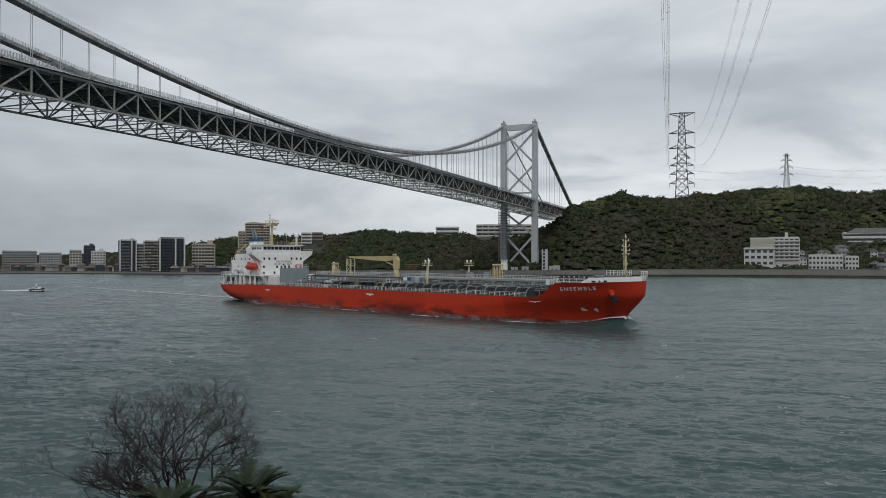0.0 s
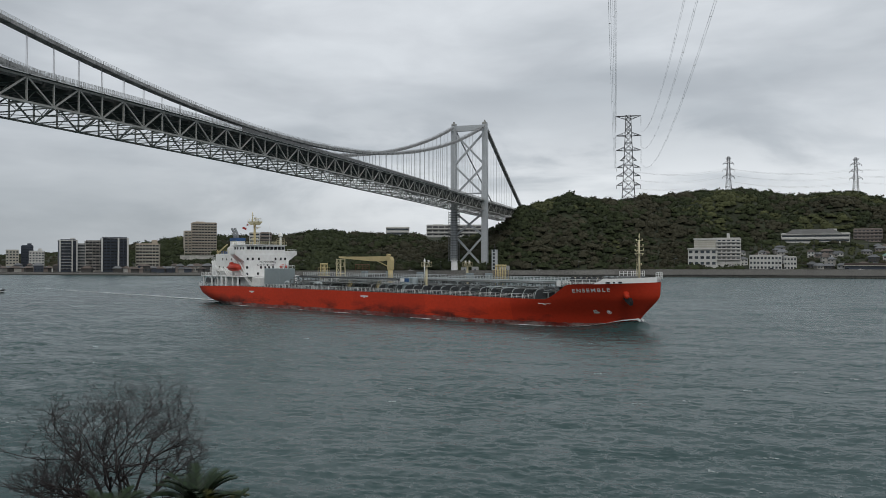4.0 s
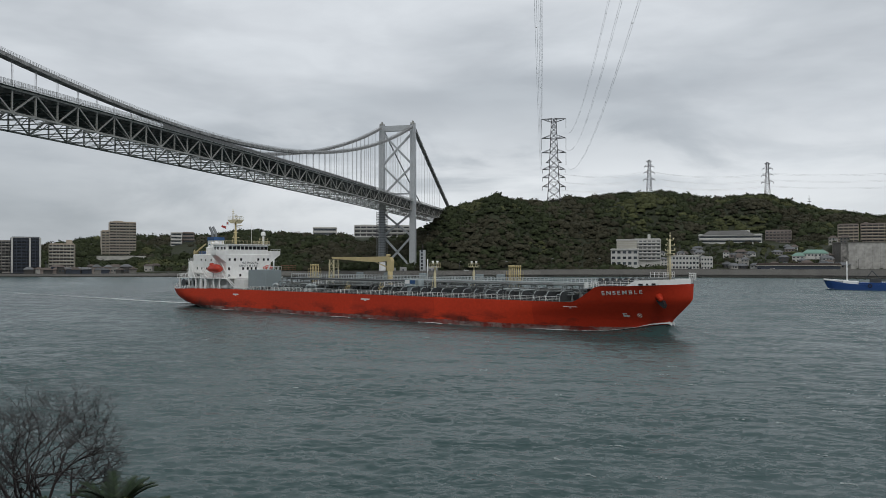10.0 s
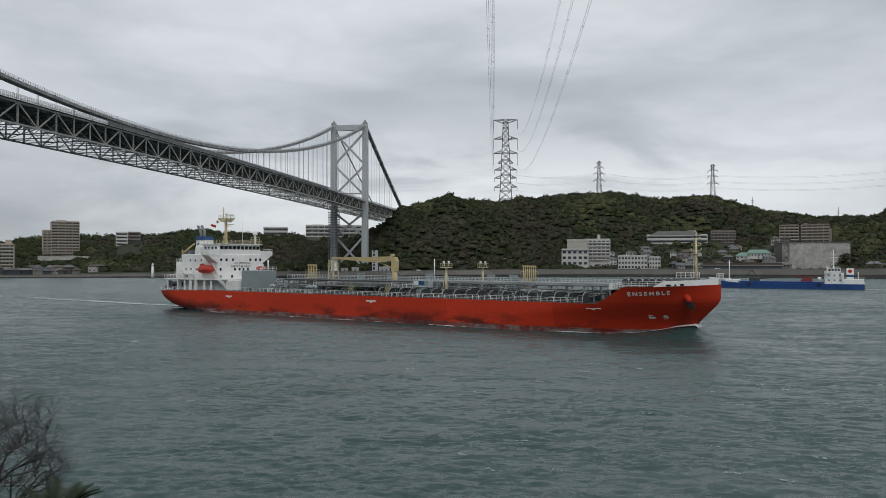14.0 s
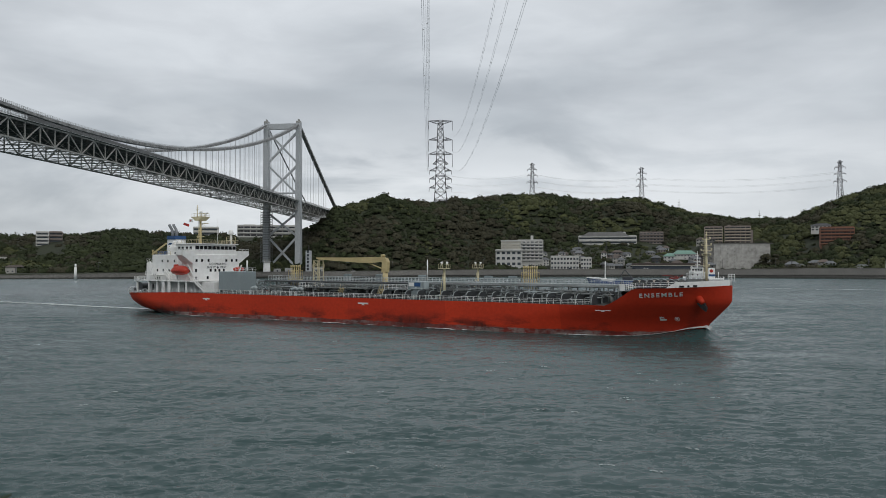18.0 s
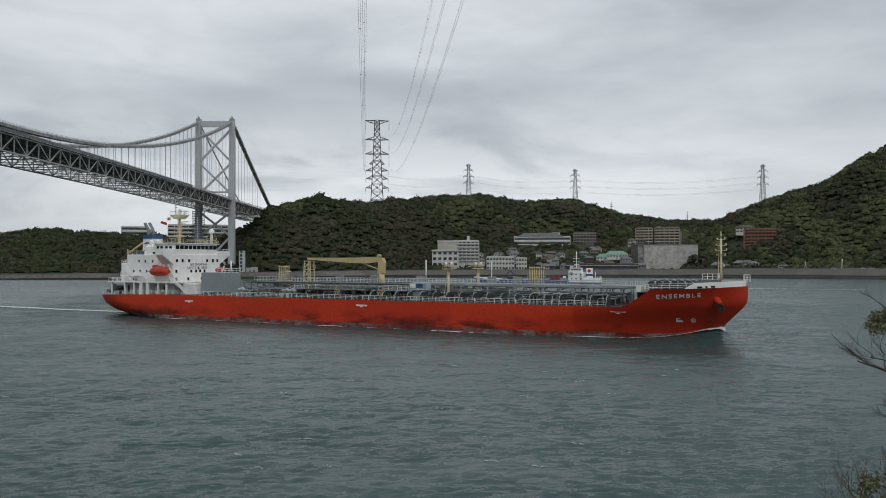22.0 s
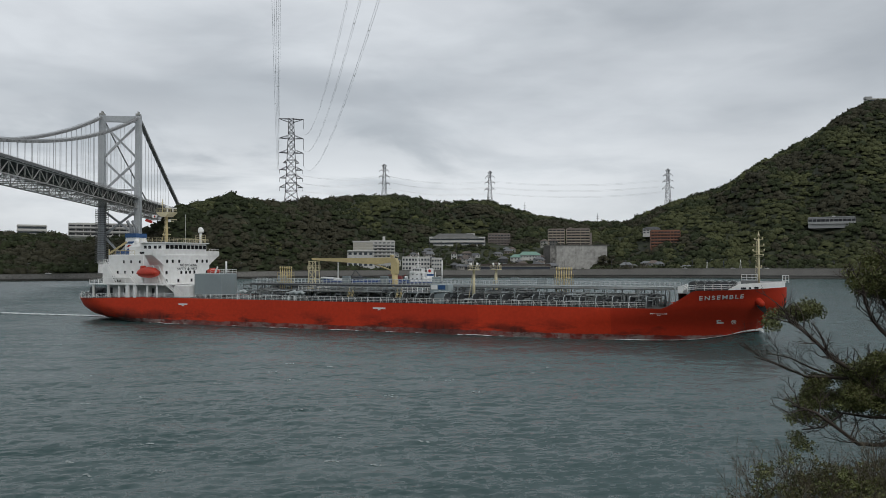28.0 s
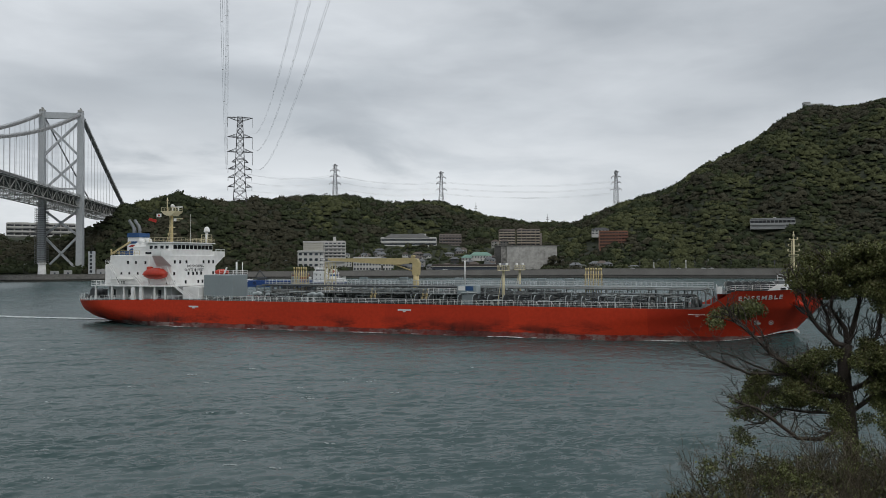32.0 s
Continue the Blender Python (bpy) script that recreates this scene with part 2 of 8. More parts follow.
    def ball(self, c, rx, ry=None, rz=None, n=10, m=6, z0=-1.0):
        ry, rz = ry or rx, rz or rx
        v, f = [], []
        for i in range(m + 1):
            e = math.asin(z0) + (math.pi / 2 - math.asin(z0)) * i / m
            for j in range(n):
                a = 2 * math.pi * j / n
                v.append((c[0] + rx * math.cos(e) * math.cos(a), c[1] + ry * math.cos(e) * math.sin(a), c[2] + rz * math.sin(e)))
        for i in range(m):
            f += [(i * n + j, i * n + (j + 1) % n, (i + 1) * n + (j + 1) % n, (i + 1) * n + j) for j in range(n)]
        return self.add(v, f, True)

    def prism(self, poly, y0, y1):
        """A polygon of (x, z) points drawn out from y0 to y1."""
        n = len(poly)
        v = [(x, y0, z) for x, z in poly] + [(x, y1, z) for x, z in poly]
        return self.add(v, [tuple(range(n)), tuple(range(2 * n - 1, n - 1, -1))] + [(i, n + i, n + (i + 1) % n, (i + 1) % n) for i in range(n)])

    def mesh(self, name):
        me = bpy.data.meshes.new(name)
        me.from_pydata(self.v, [], self.f)
        me.polygons.foreach_set("use_smooth", self.s)
        me.update()
        return me


def part(name, geo, mat, parent=None, label=""):
    """One mesh object under a thing or a part; geo is a Geo or a finished mesh to share."""
    me = geo if isinstance(geo, bpy.types.Mesh) else geo.mesh(name)
    if not me.materials:
        me.materials.append(mat)
    ob = new(name, me)
    if parent is not None:
        ob.parent = parent
    return tagged(ob, label)


def thing(name, m, label, category, group="", kind=""):
    ob = new(name)
    ob.matrix_basis = m
    return tagged(ob, label, category, group, kind)


def polar(az, dist):
    return dist * math.sin(radians(az)), dist * math.cos(radians(az))


def smooth(a, b, x):
    t = np.clip((x - a) / (b - a), 0, 1)
    return t * t * (3 - 2 * t)


# ---- the land: one sheet, from the near bank under the strait to the hills ----
SHORE_AZ = [-180, -75, -62, -47, -34, -27, -18, -8, 2, 15, 35, 50, 70, 180]
SHORE_R = [1600, 1600, 1250, 850, 715, 690, 645, 645, 668, 680, 690, 720, 1200, 1600]
RIDGE_AZ = [-80, -48, -43, -36, -32, -26, -22.5, -20, -14, -11, -9, -7.8, -4.6, -2.2, 0, 3.5, 7, 10.5, 14.7, 18.7, 20.6, 22.7, 24.6, 27.4, 32, 36.3, 38.6, 41, 45, 60, 80]
RIDGE_EL = [0.0, 0.0, 0.15, 0.6, 1.25, 1.4, 1.9, 1.6, 1.5, 1.6, 2.4, 3.75, 4.45, 4.2, 4.05, 4.5, 4.6, 4.15, 4.1, 3.0, 2.55, 2.65, 2.5, 3.7, 5.2, 7.75, 8.9, 9.8, 9.8, 6, 1]
RIDGE_D = [2600, 1500, 1300, 1050, 1000, 960, 900, 900, 880, 860, 830, 800, 800, 830, 880, 960, 1020, 1040, 1060, 1080, 1120, 1150, 1120, 1060, 1120, 1240, 1300, 1350, 1380, 1400, 1600]


def land(az, r):
    """Height of the ground at an azimuth (degrees) and distance, for arrays."""
    az, r = np.asarray(az, float), np.asarray(r, float)
    sh = np.interp(az, SHORE_AZ, SHORE_R)
    rd = np.interp(az, RIDGE_AZ, RIDGE_D)
    rz = EYE + rd * np.tan(np.radians(np.interp(az, RIDGE_AZ, RIDGE_EL)))
    x, y = r * np.sin(np.radians(az)), r * np.cos(np.radians(az))
    flat = np.where(az > 2, 60, 26) + 45 * smooth(3, 9, az) * (1 - smooth(24, 30, az)) + np.where(az < -26, 60, 0)
    u = np.clip((r - sh - flat) / np.maximum(rd - sh - flat, 1), 0, 1)
    rise = 0.72 * np.sin(u * np.pi / 2) ** 1.15 + 0.28 * u * u * (3 - 2 * u)
    lumps = 5 * np.sin(x / 47 + 1) * np.sin(y / 39) + 3 * np.sin(x / 19 + y / 23)
    base = 4.2 - 2.4 * smooth(-29, -31, az)
    ravine = (9 * smooth(27, 33, az) * np.sin(1.185 * (az - 38) + 0.9 * np.sin(r / 75)) + 5 * (1 - smooth(0, 6, az)) * smooth(-9, -5, az) * np.sin(1.3 * az + 0.8 * np.sin(r / 40))
              + 6 * smooth(2, 7, az) * (1 - smooth(20, 25, az)) * np.sin(1.05 * az + 0.7 * np.sin(r / 60)) * smooth(870, 920, r))
    far = base + (rz - base) * rise + lumps * np.minimum(u, 1 - u) * 1.6 + ravine * 4 * u * (1 - u)
    ramp = np.clip(4.4 + 0.205 * (r - 716), 4.2, 30.5) * np.where(r < 860, 1, 0)
    far = np.where((az > 6) & (az < 18.6), np.maximum(far, ramp * smooth(6, 7.5, az)), far)
    terrace = 4.3 + 25.2 * smooth(778, 784, r)
    far = np.where((az >= 18.6) & (az < 22.9) & (r < 880), np.maximum(np.where(r < 778, 4.3, far), terrace), far)
    back = np.maximum(far - np.maximum(r - rd, 0) * 0.18, 3.0)
    far = np.where(r > rd, back, far)
    bed = -7.0
    far = bed + (far - bed) * smooth(sh - 6, sh + 1, r)
    # near bank
    front = smooth(100, 62, np.abs(az))
    edge = 3.2 + 300 * (1 - front)
    slope = 15.2 - 0.42 * np.maximum(r, edge) + 0.42 * (edge - 3.2)
    near = np.minimum(13.9, slope)
    near = near + 3.2 * np.exp(-((x - 15.5) / 4.5) ** 2 - ((y - 14.5) / 5) ** 2) + 1.2 * np.exp(-((x + 13) / 5) ** 2 - ((y - 17) / 5) ** 2)
    rear = smooth(95, 130, np.abs(az))
    near = near + rear * 62 * smooth(20, 150, r)
    near = np.maximum(near, bed)
    return np.where(r < 400, near, np.maximum(far, np.where(rear > 0, near, bed)))


def make_ground():
    azs = np.arange(-180, 180, 0.75)
    rs = np.concatenate([np.linspace(0.5, 6, 8), np.linspace(8, 60, 22), np.linspace(80, 560, 10), np.linspace(600, 1000, 58), np.linspace(1020, 1600, 34), np.array([1800, 2200, 3000, 4000, 4900])])
    A, Rr = np.meshgrid(azs, rs, indexing="ij")
    Z = land(A, Rr)
    X, Y = Rr * np.sin(np.radians(A)), Rr * np.cos(np.radians(A))
    n, m = len(azs), len(rs)
    v = np.stack([X, Y, Z], -1).reshape(-1, 3).tolist()
    f = [((i % n) * m + j, ((i + 1) % n) * m + j, ((i + 1) % n) * m + j + 1, (i % n) * m + j + 1) for i in range(n) for j in range(m - 1)]
    g = Geo()
    g.v, g.f, g.s = v, [q[::-1] for q in f] + [tuple(i * m for i in range(n))], [True] * (len(f) + 1)
    ob = part("ground", g, M_SOIL)
    tagged(ob, "dark brown and green hilly ground round the strait", "ground", kind="structure")


make_ground()


def make_water():
    m = bpy.data.materials.new("sea_water")
    m.use_nodes = True
    N, L = m.node_tree.nodes, m.node_tree.links
    b = N["Principled BSDF"]
    b.inputs["Base Color"].default_value = (0.033, 0.067, 0.066, 1)
    b.inputs["Roughness"].default_value, b.inputs["IOR"].default_value = 0.26, 1.33
    tc = N.new("ShaderNodeTexCoord")
    # the current roughens some stretches and leaves others slick
    pn = N.new("ShaderNodeTexNoise")
    pn.inputs["Scale"].default_value, pn.inputs["Detail"].default_value, pn.inputs["Distortion"].default_value = 0.013, 5, 1.2
    L.new(tc.outputs["Object"], pn.inputs["Vector"])
    patch = N.new("ShaderNodeMapRange")
    for k, val in (("From Min", 0.36), ("From Max", 0.64), ("To Min", 0.55), ("To Max", 1.1)):
        patch.inputs[k].default_value = val
    L.new(pn.outputs["Fac"], patch.inputs["Value"])
    streak = N.new("ShaderNodeTexNoise")
    smp = N.new("ShaderNodeMapping")
    smp.inputs["Scale"].default_value, smp.inputs["Rotation"].default_value = (0.05, 0.16, 1), (0, 0, 0.2)
    L.new(tc.outputs["Object"], smp.inputs[0])
    L.new(smp.outputs[0], streak.inputs["Vector"])
    streak.inputs["Scale"].default_value, streak.inputs["Detail"].default_value, streak.inputs["Roughness"].default_value = 1.0, 6, 0.65
    gust = N.new("ShaderNodeMapRange")
    for k, val in (("From Min", 0.36), ("From Max", 0.64), ("To Min", 0.45), ("To Max", 1.25)):
        gust.inputs[k].default_value = val
    L.new(streak.outputs["Fac"], gust.inputs["Value"])
    ruffle = N.new("ShaderNodeMath")
    ruffle.operation = "MULTIPLY"
    L.new(patch.outputs[0], ruffle.inputs[0])
    L.new(gust.outputs[0], ruffle.inputs[1])
    # the facets of the ripples lean the surface this way and that
    tilt = None
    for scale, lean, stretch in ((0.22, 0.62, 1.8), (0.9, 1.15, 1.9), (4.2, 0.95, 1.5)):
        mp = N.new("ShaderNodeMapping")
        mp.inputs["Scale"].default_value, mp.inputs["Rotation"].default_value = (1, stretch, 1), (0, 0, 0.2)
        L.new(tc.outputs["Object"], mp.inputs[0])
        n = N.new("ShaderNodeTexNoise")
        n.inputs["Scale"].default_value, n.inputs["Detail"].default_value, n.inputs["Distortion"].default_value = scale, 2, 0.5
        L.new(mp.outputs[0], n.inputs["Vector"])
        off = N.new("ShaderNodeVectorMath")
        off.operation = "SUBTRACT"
        off.inputs[1].default_value = (0.5, 0.565, 0.5)   # mean tilt towards the camera, fitted to its view to weaken hull reflections
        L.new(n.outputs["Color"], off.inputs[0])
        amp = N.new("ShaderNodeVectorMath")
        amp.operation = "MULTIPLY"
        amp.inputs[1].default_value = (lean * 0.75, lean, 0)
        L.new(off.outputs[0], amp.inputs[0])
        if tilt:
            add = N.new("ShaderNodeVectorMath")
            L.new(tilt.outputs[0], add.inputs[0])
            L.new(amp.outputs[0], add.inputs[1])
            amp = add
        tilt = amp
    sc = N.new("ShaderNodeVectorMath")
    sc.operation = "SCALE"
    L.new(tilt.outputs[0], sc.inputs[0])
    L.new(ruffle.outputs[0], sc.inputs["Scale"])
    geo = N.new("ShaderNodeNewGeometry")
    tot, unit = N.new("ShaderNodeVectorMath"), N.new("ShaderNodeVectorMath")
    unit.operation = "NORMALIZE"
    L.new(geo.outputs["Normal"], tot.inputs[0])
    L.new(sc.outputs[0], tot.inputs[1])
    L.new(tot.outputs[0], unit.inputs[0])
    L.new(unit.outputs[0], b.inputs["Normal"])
    # real chop near the eye, flattening out where it is too far to tell
    rs = [22.0]
    while rs[-1] < 430:
        rs.append(rs[-1] + max(0.16, rs[-1] ** 2 / 20500))
    step = np.diff(np.array(rs + [rs[-1] * 1.02]))
    rs = np.array(rs + [480, 560, 700, 900, 1300, 2000, 3200, 4800])
    step = np.concatenate([step, np.full(8, 99.0)])
    azs = np.radians(np.concatenate([np.arange(-80, -50, 2.0), np.arange(-50, 50, 0.21), np.arange(50, 80.1, 2.0)]))
    A, Rr = np.meshgrid(azs, rs, indexing="ij")
    X, Y = Rr * np.sin(A), Rr * np.cos(A)
    cell = np.maximum(step, rs * radians(0.21))[None, :]
    Z = np.zeros_like(X)
    rnd = np.random.RandomState(12)
    # smooth slicks and ruffled stretches
    ruff = np.zeros_like(X)
    for k in range(9):
        lam, a = rnd.uniform(25, 120), rnd.uniform(0, 6.28)
        ruff += np.sin(2 * math.pi / lam * (X * math.cos(a) + 1.6 * Y * math.sin(a)) + rnd.uniform(0, 6.28))
    ruff = 0.55 + 0.75 * smooth(-2.2, 2.6, ruff)
    for k in range(46):
        lam = 0.55 * (7.5 / 0.55) ** (k / 45)
        a = rnd.normal(1.75, 0.62)
        w = 2 * math.pi / lam
        fade = np.clip(lam / (2.4 * cell) - 0.6, 0, 1)
        bend = 0.35 * lam * np.sin(X / (5.3 * lam ** 0.5) + k) * np.sin(Y / (4.1 * lam ** 0.5) + 2 * k)
        ph = w * (X * math.cos(a) + Y * math.sin(a) + bend) + rnd.uniform(0, 6.28)
        tall = 0.0031 * lam if lam < 2.5 else 0.0031 * 2.5 * (lam / 2.5) ** 0.25
        Z += fade * ruff * tall * rnd.uniform(0.6, 1.3) * (np.sin(ph) - 0.3 * np.cos(2 * ph))
    n, q = len(azs), len(rs)
    V = np.stack([X, Y, Z], -1).reshape(-1, 3)
    i, j = np.meshgrid(np.arange(n - 1), np.arange(q - 1), indexing="ij")
    F = np.stack([i * q + j, i * q + j + 1, (i + 1) * q + j + 1, (i + 1) * q + j], -1).reshape(-1, 4)[:, ::-1]
    me = bpy.data.meshes.new("water")
    me.vertices.add(len(V))
    me.vertices.foreach_set("co", V.ravel())
    me.loops.add(F.size)
    me.loops.foreach_set("vertex_index", F.ravel().astype(np.int32))
    me.polygons.add(len(F))
    me.polygons.foreach_set("loop_start", (np.arange(len(F)) * 4).astype(np.int32))
    me.polygons.foreach_set("use_smooth", np.ones(len(F), bool))
    me.update()
    me.validate()
    ob = part("water", me, m)
    # small breaking crests
    fl, rr = Geo(), random.Random(6)
    for k in range(46):
        az, r = (rr.uniform(8, 34), rr.uniform(45, 120)) if k % 3 else (rr.uniform(-44, 10), rr.uniform(55, 160))
        x, y = polar(az, r)
        turn = rr.gauss(-az, 16)
        for q in range(rr.randint(3, 8)):
            u, v = rr.uniform(-0.55, 0.55), rr.gauss(0, 0.07)
            px = x + u * math.cos(radians(turn)) - v * math.sin(radians(turn))
            py = y + u * math.sin(radians(turn)) + v * math.cos(radians(turn))
            fl.ball((px, py, 0.02 + rr.uniform(0, 0.05)), rr.uniform(0.06, 0.17), rr.uniform(0.04, 0.09), rr.uniform(0.03, 0.06), 6, 2, -0.3)
    tagged(part("foam_fleck", fl, material("crest_foam", (0.36, 0.40, 0.40), 0.8, 0, 0.3, 2, 9), ob), "small white breaking crests", kind="stuff")
    return tagged(ob, "grey-green choppy sea water of the strait", "water", kind="structure")


water = make_water()

# ---- the suspension bridge ----
AX = Vector((math.sin(radians(5.3)), math.cos(radians(5.3)), 0))      # along the bridge, away from the eye
SD = Vector((-AX.y, AX.x, 0))                                       # across, from the near truss to the far one
FOOT = Vector((-125.5, 678.5, 0))                                   # foot of the near tower leg
WIDE, PANEL = 29.0, 9.86


def bp(u, s, z):
    """u metres along from the tower (towards the eye is negative), s across, z up."""
    return FOOT + AX * u + SD * s + Vector((0, 0, z))


def deck_z(u):
    """Height of the truss's lower chord."""
    if u > 0:
        return 58.8 - 0.012 * u
    return 58.8 + 2.7 * (1 - ((u + 356) / 356) ** 2)


def cable_z(u):
    if u <= 0:
        return 72.6 + (135.0 - 72.6) * ((u + 353) / 353) ** 2
    return 135.0 - 0.455 * u - 3.0 * (u / 127.0) * (1 - u / 127.0)


def make_bridge():
    br = thing("suspension_bridge", Matrix(), "grey steel suspension bridge with a deep truss deck over the strait", "bridge")
    us = [-511.5 + PANEL * k for k in range(-20, 70)]
    us = [u for u in us if u <= 160]
    H = 7.5
    # towers
    for tu in (0, -712):
        tw = part("tower", Geo().beam(bp(tu, 2, 133.2), bp(tu, WIDE - 2, 133.2), 3.0, 5.0), M_TOWER, br, "pale grey steel portal tower with crossed bracing")
        for s in (0, WIDE):
            w0, w1 = 6.0, 4.6
            a = [bp(tu + i * w0 / 2, s + j * w0 / 2.3, 3.0) for i, j in ((-1, -1), (1, -1), (1, 1), (-1, 1))]
            b = [bp(tu + i * w1 / 2, s + j * w1 / 2.3, 136.5) for i, j in ((-1, -1), (1, -1), (1, 1), (-1, 1))]
            leg = Geo().add(a + b, [(0, 1, 2, 3), (7, 6, 5, 4), (4, 5, 1, 0), (5, 6, 2, 1), (6, 7, 3, 2), (7, 4, 0, 3)])
            part("leg", leg, M_TOWER, tw)
            sad = Geo()
            for k in (-1.6, -0.5, 0.6, 1.7):
                sad.beam(bp(tu + k, s, 136), bp(tu + k, s, 139.6), 0.7)
            sad.beam(bp(tu - 2.6, s, 137), bp(tu + 2.6, s, 137), 3.4, 1.6)
            part("saddle", sad, M_STEEL, tw)
            part("pier", Geo().beam(bp(tu, s, -8), bp(tu, s, 4.5), 13, 13), M_CONC, tw, "concrete pier")
        part("strut", Geo().beam(bp(tu, 2, 74.0), bp(tu, WIDE - 2, 74.0), 3.0, 1.2), M_TOWER, tw)
        for z0, z1 in ((127.6, 101.6), (98.0, 73.7), (56, 36.4), (34.7, 8)):
            for a, b in ((z0, z1), (z1, z0)):
                part("brace", Geo().beam(bp(tu, 2, a), bp(tu, WIDE - 2, b), 1.5, 1.7), M_TOWER, tw)
    # chords and web of both trusses
    for s in (0, WIDE):
        top, bot = Geo(), Geo()
        top.bar([bp(a, s, deck_z(a) + H) for a in us], 0.6, 0.65)
        bot.bar([bp(a, s, deck_z(a)) for a in us], 0.6, 0.65)
        part("top_chord", top, M_STEEL, br)
        part("bottom_chord", bot, M_STEEL, br)
        for k, u in enumerate(us):
            part("post", Geo().beam(bp(u, s, deck_z(u)), bp(u, s, deck_z(u) + H), 0.42, 0.5), M_STEEL, br)
            if k + 1 < len(us):
                w = us[k + 1]
                za, zb = (deck_z(u), deck_z(w) + H) if k % 2 else (deck_z(u) + H, deck_z(w))
                part("diagonal", Geo().beam(bp(u, s, za), bp(w, s, zb), 0.4, 0.5), M_STEEL, br)
    # cross frames, floor beams and the lateral bracing under the deck
    lat = Geo()
    for k, u in enumerate(us):
        flo = Geo()
        z = deck_z(u)
        lat.beam(bp(u, 0, z), bp(u, WIDE, z), 0.3, 0.36)
        for s0, s1 in ((0, 7.25), (14.5, 7.25), (14.5, 21.75), (29, 21.75)):
            lat.beam(bp(u, s0, z), bp(u, s1, z + H - 1.8), 0.2, 0.2)
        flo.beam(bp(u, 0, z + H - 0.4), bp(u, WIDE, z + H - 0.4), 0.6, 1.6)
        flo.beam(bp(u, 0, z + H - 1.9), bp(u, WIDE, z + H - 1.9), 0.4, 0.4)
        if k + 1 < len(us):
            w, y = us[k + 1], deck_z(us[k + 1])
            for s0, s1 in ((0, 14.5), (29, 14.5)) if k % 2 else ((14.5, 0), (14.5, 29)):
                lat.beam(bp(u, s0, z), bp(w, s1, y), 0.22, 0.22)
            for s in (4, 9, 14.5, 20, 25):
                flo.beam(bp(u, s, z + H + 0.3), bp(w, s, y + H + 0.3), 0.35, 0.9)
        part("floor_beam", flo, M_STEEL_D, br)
    tagged(part("lateral_bracing", lat, M_STEEL, br, "lattice of steel bracing below the deck"), kind="stuff")
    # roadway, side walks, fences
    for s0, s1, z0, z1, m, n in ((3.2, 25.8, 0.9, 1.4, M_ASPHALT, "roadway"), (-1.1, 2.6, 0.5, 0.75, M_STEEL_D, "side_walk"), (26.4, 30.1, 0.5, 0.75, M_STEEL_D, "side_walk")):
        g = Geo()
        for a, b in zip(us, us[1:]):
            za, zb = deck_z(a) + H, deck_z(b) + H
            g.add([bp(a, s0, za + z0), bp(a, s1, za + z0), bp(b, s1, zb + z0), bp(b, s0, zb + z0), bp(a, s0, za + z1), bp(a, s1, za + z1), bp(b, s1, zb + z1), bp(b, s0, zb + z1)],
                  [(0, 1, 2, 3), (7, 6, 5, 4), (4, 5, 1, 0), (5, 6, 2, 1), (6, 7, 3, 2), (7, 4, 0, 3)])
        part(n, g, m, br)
    for s in (-1.0, 3.4, 25.6, 30.0):
        g = Geo()
        for a, b in zip(us, us[1:]):
            za, zb = deck_z(a) + H + 0.7, deck_z(b) + H + 0.7
            for h in (0.3, 0.6, 0.9, 1.2, 1.5, 1.8):
                g.beam(bp(a, s, za + h), bp(b, s, zb + h), 0.07, 0.1)
            for k in range(11):
                c = k / 11
                g.beam(bp(a + PANEL * c, s, za + (zb - za) * c - 0.3), bp(a + PANEL * c, s, za + (zb - za) * c + 1.75), 0.09)
        part("fence", g, M_RAIL, br, "galvanised steel fence")
    # a solid wind screen over part of the span, and pale strips painted as sky gaps below the fence
    for a, b in zip(us, us[1:]):
        za, zb = deck_z(a) + H + 0.6, deck_z(b) + H + 0.6
        if -385 < a < -112:
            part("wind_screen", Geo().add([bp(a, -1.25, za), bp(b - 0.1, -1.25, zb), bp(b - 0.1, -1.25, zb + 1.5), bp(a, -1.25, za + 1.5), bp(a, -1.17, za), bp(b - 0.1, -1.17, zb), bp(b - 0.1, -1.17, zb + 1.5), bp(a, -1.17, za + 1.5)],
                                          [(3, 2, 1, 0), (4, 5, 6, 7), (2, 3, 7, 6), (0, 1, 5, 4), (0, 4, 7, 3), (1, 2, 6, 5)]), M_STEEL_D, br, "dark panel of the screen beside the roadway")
        part("walk_edge", Geo().beam(bp(a + 0.4, -1.16, za - 0.02), bp(b - 0.4, -1.16, zb - 0.02), 0.1, 0.24), M_SKY_GAP, br)
